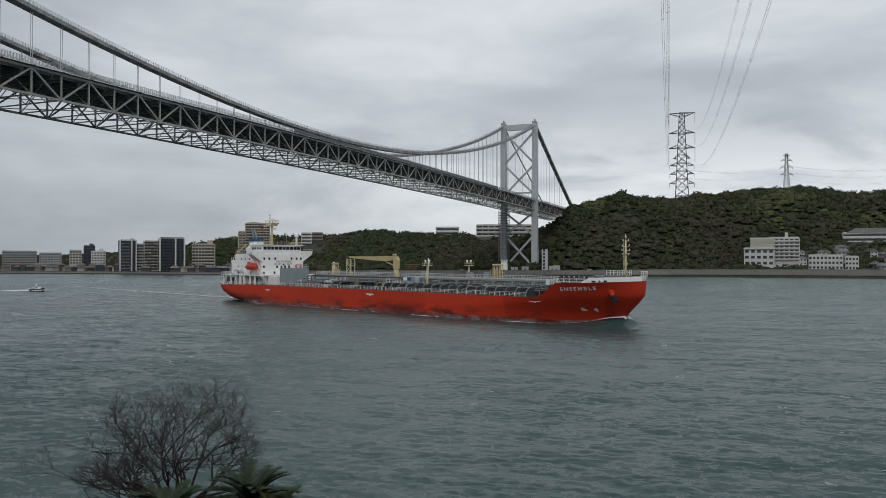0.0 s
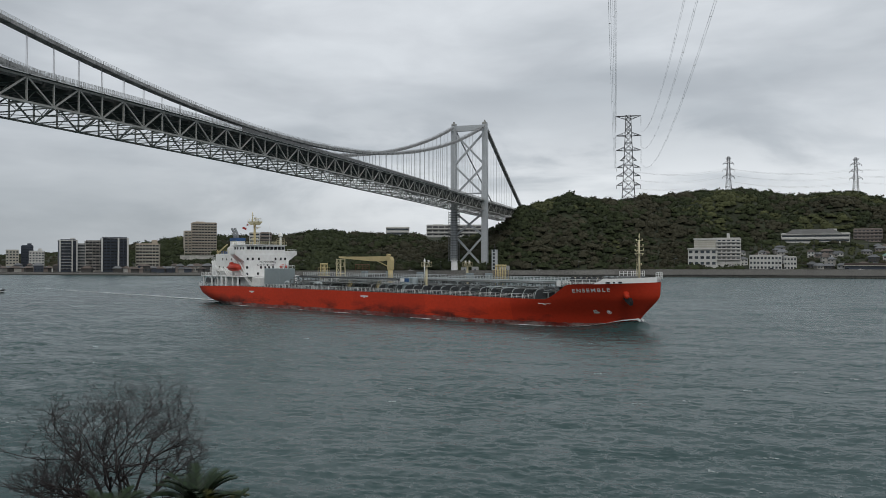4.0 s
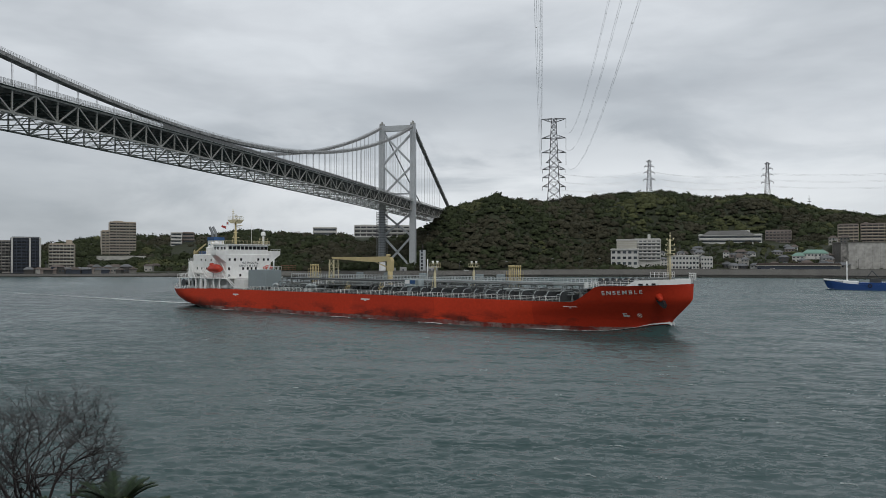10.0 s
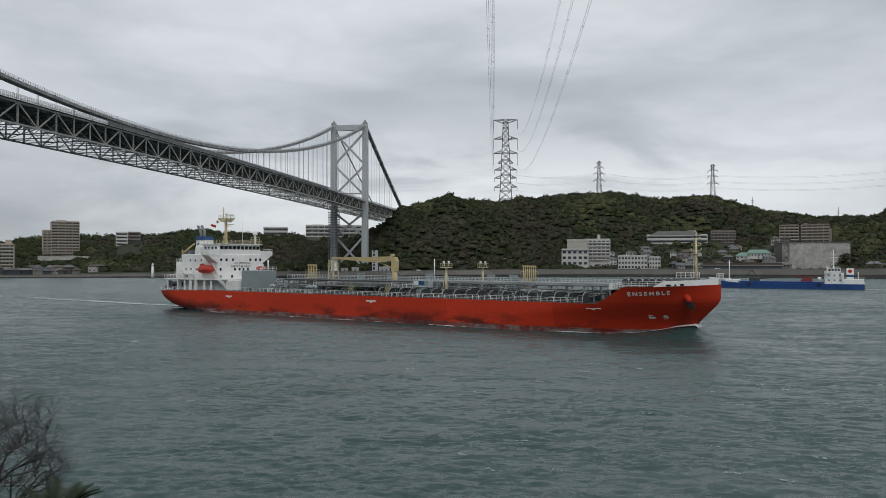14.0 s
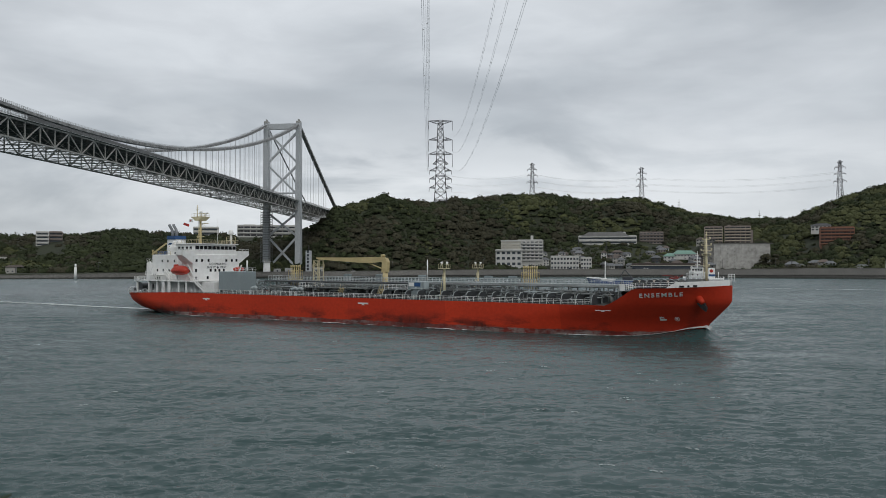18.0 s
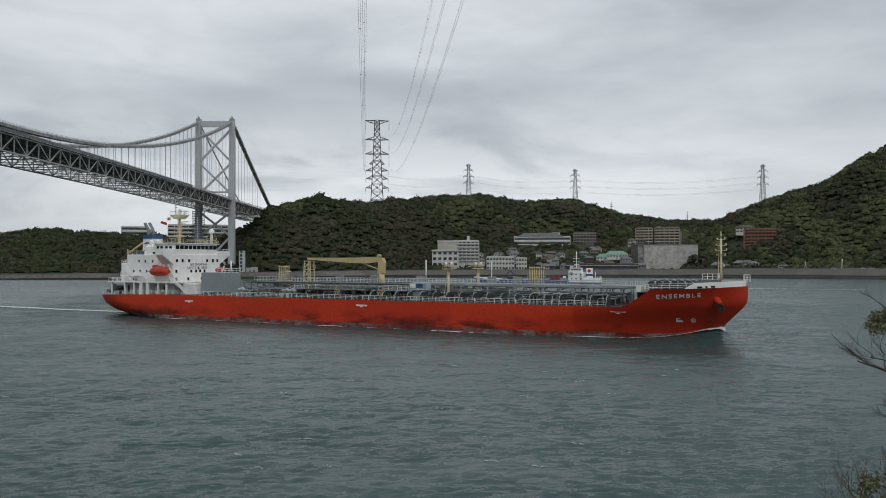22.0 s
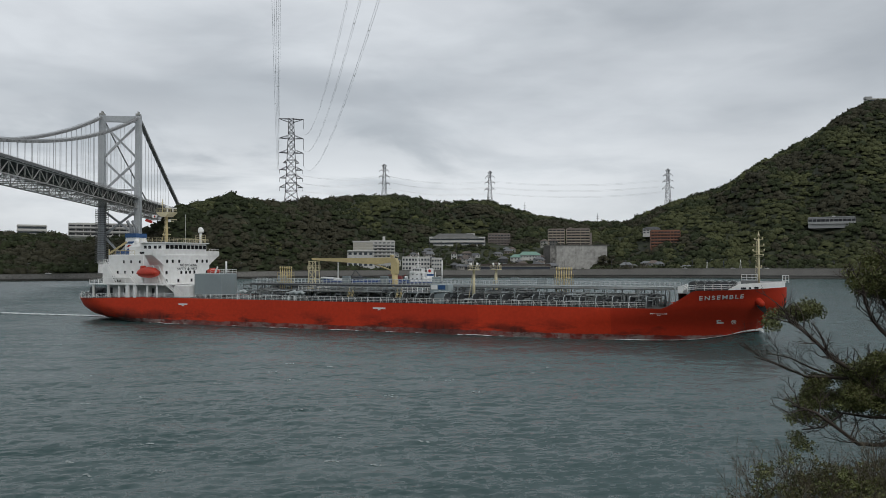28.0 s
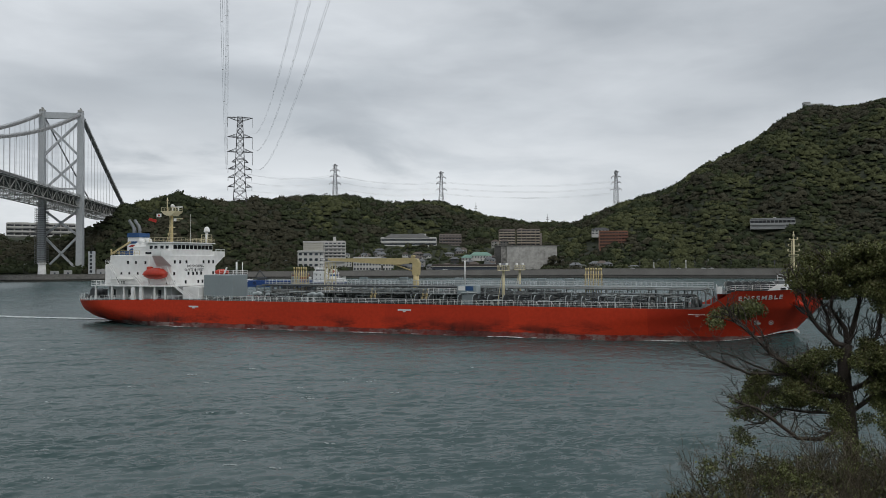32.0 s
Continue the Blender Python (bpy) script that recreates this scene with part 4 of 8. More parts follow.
    # stair beams down from the boat deck, side stairs
    for x0, z0, x1, z1, y in ((-54.9, 9.5, -50.2, 6.4, -9.8), (-74.8, 14.4, -71.5, 9.7, -9.3), (-67.5, 12.0, -65.0, 9.6, -9.4)):
        st = Geo()
        for d in (0, 0.8):
            st.beam((x0, y - d, z0), (x1, y - d, z1), 0.12, 0.3)
            st.beam((x0, y - d, z0 + 1), (x1, y - d, z1 + 1), 0.07)
        n = 9
        for k in range(n):
            c = k / n
            st.box(x0 + (x1 - x0) * c - 0.12, x0 + (x1 - x0) * c + 0.12, y - 0.8, y, z0 + (z1 - z0) * c - 0.03, z0 + (z1 - z0) * c)
        part("stairs", st, M_WHITE, hs)
    part("platform", Geo().box(-75.5, -66.5, -10.3, -8.8, 11.0, 11.12), M_WHITE, hs)
    part("platform_rail", rail_line([(-75.4, -10.2, 11.1), (-66.6, -10.2, 11.1)]), M_WHITE, hs)
    # funnel
    fn = part("funnel", Geo().prism([(-77.2, 16.9), (-72.9, 16.9), (-73.4, 21.5), (-76.9, 21.5)], -1.9, 1.9), M_WHITE, ship, "white funnel with a blue top and bent exhaust pipes")
    part("funnel_top", Geo().prism([(-77.05, 21.5), (-73.25, 21.5), (-73.4, 22.6), (-76.9, 22.6)], -2.05, 2.05), M_BLUE, fn)
    for x in (-75.9, -74.1):
        part("exhaust_pipe", Geo().pipe([(x, -0.8, 22.3), (x, -0.8, 23.6), (x - 0.3, -0.8, 24.4), (x - 1.3, -0.8, 25.6), (x - 1.5, -0.8, 26.0)], 0.42, 10), M_SOOT, fn, "bent grey exhaust pipe with a sooty mouth")
    part("exhaust_pipe", Geo().tube((-76.6, 0.8, 22.5), (-76.9, 0.8, 24.3), 0.15), M_SOOT, fn)
    for z, m in ((19.9, M_BLUE), (19.0, M_REDP), (18.1, M_BLUE)):
        part("funnel_mark", Geo().prism([(-76.6, z), (-74.4, z), (-73.8, z + 0.55), (-75.8, z + 0.55)], -1.96, -1.88), m, fn)
    part("funnel_base", Geo().box(-77.0, -71.0, -5.4, 5.4, 16.95, 17.9), M_BLUE, fn, "low blue casing beside the funnel")
    part("derrick", Geo().beam((-77.5, -6.0, 17.2), (-72.0, -5.6, 20.2), 0.35, 0.4).beam((-77.5, -6.0, 16.9), (-77.5, -6.0, 18.4), 0.3), M_CREAM, hs, "small cream derrick")
    fn.location.x = 0.9
    return hs


ship = thing("tanker_ship", Matrix(), "red product tanker under way with white aft house and deck pipes", "ship")
make_hull(ship)
make_house(ship)


# ---- the tanker's deck outfit ----


def mast_head(ship):
    x = -63.9
    ms = part("radar_mast", Geo().tube((x, 0, 20.0), (x, 0, 27.0), 0.4, 0.3, 10), M_CREAM, ship, "cream radar mast with platforms and scanners")
    part("platform", Geo().prism([(x - 0.7, 26.9), (x + 0.7, 26.9), (x + 2.2, 27.9), (x + 2.2, 28.1), (x - 2.2, 28.1), (x - 2.2, 27.9)], -1.5, 1.5), M_CREAM_L, ms)
    part("platform_rail", rail_line([(x - 2.1, -1.4, 28.1), (x + 2.1, -1.4, 28.1), (x + 2.1, 1.4, 28.1), (x - 2.1, 1.4, 28.1)], 0.9, 1.2, 2), M_CREAM_L, ms)
    part("brace", Geo().beam((x - 0.9, -0.9, 20), (x - 0.2, -0.2, 24.5), 0.12).beam((x + 0.9, -0.9, 20), (x + 0.2, -0.2, 24.5), 0.12), M_CREAM, ms)
    part("top_pole", Geo().tube((x - 1.4, 0, 28), (x - 1.4, 0, 31.6), 0.16, 0.1).beam((x - 1.9, 0, 30.8), (x - 0.9, 0, 30.8), 0.12).beam((x - 1.9, 0, 30.2), (x - 0.7, 0, 30.2), 0.12), M_CREAM_L, ms)
    part("radome", Geo().tube((x + 0.2, 0, 28.1), (x + 0.2, 0, 29.0), 0.2).ball((x + 0.2, 0, 29.4), 0.5), M_WHITE, ms)
    part("scanner", Geo().tube((x + 2.0, 0, 28.1), (x + 2.0, 0, 29.0), 0.18).beam((x + 0.7, 0, 29.1), (x + 3.2, 0, 29.1), 0.3, 0.25), M_WHITE, ms)
    part("scanner", Geo().beam((x, 0, 25.6), (x + 2.2, 0, 25.6), 0.5, 0.12).beam((x + 0.9, 0, 26.1), (x + 3.3, 0, 26.1), 0.28, 0.22), M_CREAM_L, ms)
    ld = Geo()
    for d in (0, 0.45):
        ld.beam((x - 0.62, -0.2 + d, 20), (x - 0.62, -0.2 + d, 27), 0.06)
    for k in range(20):
        ld.beam((x - 0.62, -0.2, 20.3 + 0.34 * k), (x - 0.62, 0.25, 20.3 + 0.34 * k), 0.04)
    part("ladder", ld, M_CREAM_L, ms)
    for z, w in ((22.3, 1.4), (24.0, 1.0)):
        part("crosstree", Geo().beam((x - w, 0, z), (x + w, 0, z), 0.14).beam((x, -w, z), (x, w, z), 0.14), M_CREAM_L, ms)
    # small flags on the halyards
    part("flag", Geo().box(x - 4.4, x - 2.9, -0.42, -0.38, 26.6, 27.5), M_WHITE, ms, "white flag with a red disc")
    part("flag_disc", Geo().tube((x - 3.65, -0.46, 27.05), (x - 3.65, -0.36, 27.05), 0.28, n=14), M_REDP, ms)
    part("flag", Geo().prism([(x - 7.0, 25.9), (x - 4.5, 25.2), (x - 4.4, 26.0), (x - 6.6, 26.5)], -0.42, -0.38), M_REDP, ms, "red flag")
    part("flag", Geo().box(x + 0.9, x + 1.7, -0.42, -0.38, 25.5, 26.2), M_WHITE, ms)
    part("whip_aerial", Geo().tube((-61.6, 4.5, 20), (-61.6, 4.5, 27.6), 0.06, 0.03, 6), M_WHITE, ship)
    sat = part("satellite_mast", Geo().tube((-58.2, 6.6, 20.0), (-58.2, 6.6, 23.0), 0.36, n=10), M_WHITE, ship, "white lattice post with a white radome")
    part("radome", Geo().tube((-58.2, 6.6, 22.9), (-58.2, 6.6, 23.5), 0.75, n=14).ball((-58.2, 6.6, 23.5), 0.75, 0.75, 0.85, 14, 5, 0.0), M_WHITE, sat)
    for dx, dy in ((-0.9, -0.9), (0.9, -0.9), (0.9, 0.9), (-0.9, 0.9)):
        part("cage_post", Geo().beam((-58.2 + dx, 6.6 + dy, 20), (-58.2 + dx, 6.6 + dy, 22.2), 0.09), M_CREAM_L, sat)
    for z in (21, 21.6, 22.2):
        part("cage_ring", Geo().pipe([(-58.2 + a, 6.6 + b, z) for a, b in ((-0.9, -0.9), (0.9, -0.9), (0.9, 0.9), (-0.9, 0.9), (-0.9, -0.9))], 0.04, 5), M_CREAM_L, sat)


def lifeboat(ship):
    lb = thing("lifeboat", Matrix(), "enclosed orange lifeboat hanging in white davits on the tanker", "lifeboat")
    v, f = [], []
    n, m = 13, 12
    for i in range(n):
        t = i / (n - 1)
        w = max(0.05, math.sin(math.pi * (0.03 + 0.94 * t)) ** 0.26)
        for j in range(m):
            a = 2 * math.pi * j / m
            v.append((-3.0 + 6.0 * t, 1.35 * w * math.cos(a), 1.3 + (1.3 if math.sin(a) < 0 else 1.45) * w * math.sin(a) * (1.0 if math.sin(a) < 0 else (0.78 if t < 0.12 or t > 0.9 else 1.0))))
    for i in range(n - 1):
        f += [(i * m + j, i * m + (j + 1) % m, (i + 1) * m + (j + 1) % m, (i + 1) * m + j) for j in range(m)]
    f += [tuple(range(m - 1, -1, -1)), tuple((n - 1) * m + j for j in range(m))]
    part("lifeboat_shell", Geo().add(v, f, True), M_ORANGE, lb)
    part("fender", Geo().box(-2.6, 2.6, -1.43, -1.33, 1.1, 1.28), M_ORANGE, lb)
    part("hatch", Geo().cbox(-2.2, -1.0, -0.6, 0.6, 2.3, 3.05, 0.2), M_ORANGE, lb)
    for x in (2.4, 4.2):
        part("davit", Geo().pipe([(x, 2.2, -2.1), (x, 1.0, -0.2), (x - 0.5, 0.2, 1.9), (x - 0.8, -0.4, 3.2)], 0.2, 6), M_WHITE, lb)
    part("davit", Geo().pipe([(-3.3, 2.2, -2.1), (-3.3, 1.2, 0.4), (-3.2, 0.6, 2.8)], 0.18, 6), M_WHITE, lb)
    return lb


def grey_box(ship):
    bx = part("machinery_box", Geo().cbox(-49.7, -41.5, -6.2, 0.0, 6.9, 12.1, 0.12), M_BOXG, ship, "plain grey steel box on short legs with a railed top")
    for x in (-49.2, -46.8, -44.4, -42.1):
        for y in (-5.9, -0.4):
            part("leg", Geo().prism([(x - 0.45, 6.9), (x + 0.45, 6.9), (x + 0.2, 6.1), (x - 0.2, 6.1)], y - 0.15, y + 0.15), M_BOXG, bx)
    part("box_rail", rail_line([(-49.6, 0, 12.1), (-41.6, 0, 12.1)], 1.0, 1.4, 2), M_WHITE, bx)
    part("box_rail", rail_line([(-41.6, 0, 12.1), (-41.6, -6.1, 12.1)], 1.0, 1.4, 2), M_WHITE, bx)
    part("vent_post", Geo().tube((-44.0, -1.0, 12.3), (-44.0, -1.0, 15.2), 0.22, n=8), M_WHITE, bx)
    part("rescue_davit", Geo().beam((-50.5, 1.0, 9.0), (-48.2, 1.0, 13.8), 0.3), M_WHITE, ship)
    part("rescue_boat", Geo().ball((-50.3, 2.0, 12.6), 2.2, 0.9, 0.8), M_ORANGE, ship, "small orange rescue boat")
    part("pump_house", Geo().cbox(-54.8, -50.2, -7.5, 7.5, 6.3, 9.2, 0.1), M_WHITE, ship)


def crane(ship):
    cr = part("hose_crane", Geo().tube((2.6, 0, 6.4), (2.6, 0, 12.2), 0.78, 0.68, 14), M_CREAM, ship, "cream hose crane with its boom laid in a lattice rest")
    part("turret", Geo().prism([(1.85, 12.2), (3.35, 12.2), (3.5, 14.9), (3.0, 15.9), (1.4, 15.9), (1.95, 14.6)], -0.65, 0.65), M_CREAM, cr)
    part("boom", Geo().prism([(2.9, 15.9), (1.5, 14.9), (-1.0, 14.55), (-5, 14.6), (-18.8, 15.45), (-19.4, 15.6), (-19.4, 16.0), (-8, 15.95), (1.0, 16.1)], -0.45, 0.45), M_CREAM, cr)
    part("luffing_ram", Geo().tube((2.0, 0, 13.0), (-3.2, 0, 14.75), 0.16, n=8), M_CREAM, cr)
    part("winch", Geo().tube((1.9, -0.6, 16.4), (1.9, 0.6, 16.4), 0.35, n=10), M_CREAM, cr)
    rest = Geo()
    for dx, dy in ((-1.1, -1.0), (1.1, -1.0), (1.1, 1.0), (-1.1, 1.0)):
        rest.beam((-19 + dx, dy, 6.4), (-19 + dx * 0.8, dy * 0.8, 15.2), 0.22)
    for z in (8.6, 10.8, 13.0, 15.1):
        for a in (-1, 1):
            rest.beam((-20, a * 0.95, z), (-18, a * 0.95, z), 0.14)
            rest.beam((-19 + a, -0.95, z), (-19 + a, 0.95, z), 0.14)
    for z in (8.6, 10.8, 13.0):
        rest.beam((-20, -0.95, z), (-18, -0.95, z + 2.2), 0.1)
        rest.beam((-18, -0.95, z), (-20, -0.95, z + 2.2), 0.1)
    part("boom_rest", rest, M_CREAM_L, cr, "lattice boom rest")
    part("rest_rail", rail_line([(-20.2, -1, 13.2), (-17.8, -1, 13.2), (-17.8, 1, 13.2)], 1, 0.8, 2), M_CREAM_L, cr)


def light_post(ship, x, y, top):
    lp = part("light_post", Geo().tube((x, y, 6.3), (x, y, top - 1.6), 0.34, 0.26, 10), M_CREAM_L, ship, "cream deck light post with a lamp platform")
    part("platform", Geo().cbox(x - 1.1, x + 1.1, y - 0.9, y + 0.9, top - 1.65, top - 1.5, 0.04), M_CREAM_L, lp)
    part("platform_rail", rail_line([(x - 1.05, y - 0.85, top - 1.5), (x + 1.05, y - 0.85, top - 1.5), (x + 1.05, y + 0.85, top - 1.5), (x - 1.05, y + 0.85, top - 1.5), (x - 1.05, y - 0.85, top - 1.5)], 0.9, 1.0, 2), M_CREAM_L, lp)
    for d in (-0.6, 0.6):
        part("lamp", Geo().tube((x + d, y, top - 0.9), (x + d * 1.25, y, top - 0.1), 0.12, 0.3), M_WHITE, lp)
    part("brace", Geo().beam((x - 1.3, y, 6.4), (x - 0.35, y, 12.2), 0.1), M_CREAM_L, lp)


def vent_comb(ship, x, n, z0=10.2, z1=13.9):
    vc = part("vent_riser_stand", Geo().box(x - 1.8, x + 1.8, -0.9, 0.9, z0 - 0.2, z0), M_CREAM_L, ship, "row of cream vent risers in a railed stand")
    for k in range(n):
        a = x - 1.6 + 3.2 * k / (n - 1)
        part("vent_riser", Geo().tube((a, 0, 7.0), (a, 0, z1 - 0.6), 0.11, n=6).tube((a, 0, z1 - 0.6), (a, 0, z1), 0.2, n=6), M_CREAM, vc)
    part("stand_rail", rail_line([(x - 1.8, -0.85, z0), (x + 1.8, -0.85, z0), (x + 1.8, 0.85, z0), (x - 1.8, 0.85, z0), (x - 1.8, -0.85, z0)], 2.3, 1.8, 3, 0.04), M_CREAM, vc)


def pipes(ship):
    rnd = random.Random(5)
    rack = part("pipe_rack", Geo().beam((-36, -2.2, 9.7), (66, -2.2, 9.7), 0.25, 0.3).beam((-36, 2.2, 9.7), (66, 2.2, 9.7), 0.25, 0.3), M_PIPE, ship, "raised walkway and cargo pipe rack along the deck")
    for k in range(26):
        x = -36 + 4.08 * k
        part("rack_post", Geo().beam((x, -4.6, 6.3), (x, -4.6, 9.5), 0.2).beam((x, 4.6, 6.3), (x, 4.6, 9.5), 0.2).beam((x, -4.8, 9.45), (x, 4.8, 9.45), 0.22, 0.28).beam((x, -4.8, 8.0), (x, 4.8, 8.0), 0.18, 0.2), M_PIPE, rack)
    part("walkway", Geo().box(-36, 66, -0.9, 0.9, 9.75, 9.85), M_PIPE, rack)
    for y in (-0.9, 0.9):
        part("walkway_rail", rail_line([(-36 + 17 * k, y, 9.85) for k in range(7)], 1.15, 1.0, 3, 0.032, 0.04), M_PIPE_P, rack)
    # long cargo lines, each with bends
    for i, (y, z, r) in enumerate(((-4.3, 8.35, 0.17), (-3.6, 8.35, 0.22), (-2.9, 8.3, 0.15), (-4.4, 9.75, 0.16), (-3.7, 9.78, 0.2), (-3.0, 9.75, 0.13), (-2.0, 8.3, 0.2), (-1.2, 8.3, 0.2), (1.5, 8.3, 0.2), (3, 8.35, 0.22), (4, 9.8, 0.2), (-5.6, 7.3, 0.14), (-6.3, 7.35, 0.16), (-7.0, 7.2, 0.12))):
        a, b = -35 + rnd.uniform(-2, 6), 63 - rnd.uniform(0, 9)
        pts = [(a, y, 6.5), (a, y, z - 0.3), (a + 0.3, y, z), (b - 0.3, y, z), (b, y, z - 0.3), (b, y, 6.5)]
        part("cargo_pipe", Geo().pipe(pts, r, 8), rnd.choice((M_PIPE, M_PIPE_D, M_PIPE_L, M_PIPE_D)), rack)
    # two long pale lines on posts along the fore deck
    for y, z, r, a, b in ((-6.2, 9.75, 0.15, 18.5, 64.5), (-5.5, 10.2, 0.13, 16.0, 65.5), (-6.6, 8.9, 0.1, 22.0, 63.0)):
        part("cargo_pipe", Geo().pipe([(a, y, 7.0), (a, y, z - 0.4), (a + 0.4, y, z), (b - 0.4, y, z), (b, y, z - 0.4), (b, y, 7.0)], r, 8), M_PIPE_L if z > 10 else M_PIPE, rack)
    for x in np.arange(20.5, 64, 6.36):
        part("pipe_post", Geo().beam((x, -6.2, 6.3), (x, -6.2, 9.6), 0.24).beam((x, -6.9, 8.7), (x, -5.2, 8.7), 0.16, 0.2).beam((x, -6.7, 9.5), (x, -5.2, 9.5), 0.16, 0.2), M_PIPE_L, rack)
    # branch lines, valves and risers between the rack and the ship's side
    for k in range(120):
        x = -34 + 96 * (k + rnd.random() * 0.7) / 120
        y = rnd.uniform(-9.5, -5.2)
        z = rnd.uniform(7.2, 8.9)
        r = rnd.choice((0.08, 0.1, 0.13, 0.16))
        L = rnd.uniform(1.0, 3.5)
        g = Geo().pipe([(x, y, 6.4), (x, y, z - 0.2), (x + 0.2, y, z), (x + L - 0.2, y, z), (x + L, y + 0.2, z), (x + L, -4.4, z)], r, 6)
        g.tube((x, y, 6.35), (x, y, 6.6), r * 2.1, n=8)
        g.tube((x + L * 0.5 - 0.12, y, z), (x + L * 0.5 + 0.12, y, z), r * 2.0, n=8)
        part("branch_pipe", g, rnd.choice((M_PIPE, M_PIPE_L, M_PIPE, M_PIPE_D)), ship)
    for k in range(90):
        x = -34 + 98 * (k + rnd.random()) / 90
        y = rnd.uniform(-8.5, 2.5)
        g = Geo().tube((x, y, 6.4), (x, y, rnd.uniform(7.3, 8.4)), rnd.uniform(0.12, 0.3), n=8)
        g.tube((x - 0.28, y, 7.5), (x + 0.28, y, 7.5), 0.05, n=6)
        g.ball((x, y, 7.6), 0.28, n=8, m=4)
        part("deck_valve", g, rnd.choice((M_PIPE, M_PIPE_D, M_PIPE_D)), ship)
    # pipework and lockers that fill the far half of the deck
    for k in range(110):
        x = -39 + 72 * (k + rnd.random()) / 110
        y, z, ln = rnd.uniform(2.8, 10.0), rnd.uniform(7.4, 10.1), rnd.uniform(2.0, 6.0)
        r = rnd.choice((0.1, 0.14, 0.2))
        g = Geo().pipe([(x, y, 6.4), (x, y, z - 0.3), (x + 0.3, y, z), (x + ln - 0.3, y, z), (x + ln, y, z - 0.3), (x + ln, y, 6.4)], r, 6)
        if k % 3 == 0:
            g.cbox(x + 0.6, x + ln * 0.7, y - 0.5, y + 0.5, 6.35, rnd.uniform(7.8, 9.4), 0.06)
        part("far_side_pipe", g, rnd.choice((M_PIPE_D, M_PIPE, M_PIPE_D)), ship)
    # thin risers, sounding pipes and small fittings that crowd the deck
    for k in range(130):
        x = -35 + 99 * (k + rnd.random()) / 130
        y, z = rnd.uniform(-9.0, 3.0), rnd.uniform(7.4, 9.5)
        r = rnd.uniform(0.045, 0.11)
        g = Geo().tube((x, y, 6.4), (x, y, z), r, n=6)
        if k % 3 == 0:
            g.tube((x - 0.3, y, z), (x + 0.3, y, z), r * 0.9, n=6).tube((x, y, z - 0.5), (x, y, z - 0.35), r * 2.4, n=8)
        elif k % 3 == 1:
            g.pipe([(x, y, z - 0.05), (x + 0.15, y, z + 0.2), (x + 0.5, y, z + 0.15), (x + 0.55, y, z - 0.2)], r, 6)
        else:
            g.cbox(x - 0.35, x + 0.35, y - 0.25, y + 0.25, 6.35, 7.1, 0.04)
        part("riser_pipe", g, (M_PIPE_D, M_PIPE_L, M_PIPE_D, M_PIPE)[k % 4], ship)
    # external deck frames with rounded ends
    k = 0
    for x in np.arange(6.5, 63.5, 3.18):
        z, e = 8.35, half_breadth(x, 6.2) - 0.2
        part("deck_frame", Geo().add([(a, y, zz) for a in (x, x + 0.16) for y, zz in ((-e, 6.25), (0.15 - e, 7.2), (0.6 - e, 7.95), (1.3 - e, z), (e - 1.3, z), (e, 6.25))],
                                     [(5, 4, 3, 2, 1, 0), (6, 7, 8, 9, 10, 11), (0, 1, 7, 6), (1, 2, 8, 7), (2, 3, 9, 8), (3, 4, 10, 9), (4, 5, 11, 10)]), M_PIPE_D, ship)
        part("frame_flange", Geo().pipe([(x + 0.08, -e, 6.3), (x + 0.08, 0.13 - e, 7.22), (x + 0.08, 0.6 - e, 8.0), (x + 0.08, 1.3 - e, z + 0.05), (x + 0.08, 2.3 - e, z + 0.05)], 0.085, 6), M_PIPE_L, ship)
    for x in (-19.5, -17.8, -33.5):
        part("vent_bend", Geo().pipe([(x, -10.2, 6.3), (x, -10.2, 7.2), (x + 0.4, -10.2, 7.9), (x + 1.6, -10.2, 8.2), (x + 2.4, -10.2, 7.7)], 0.4, 10), M_PIPE_L, ship)


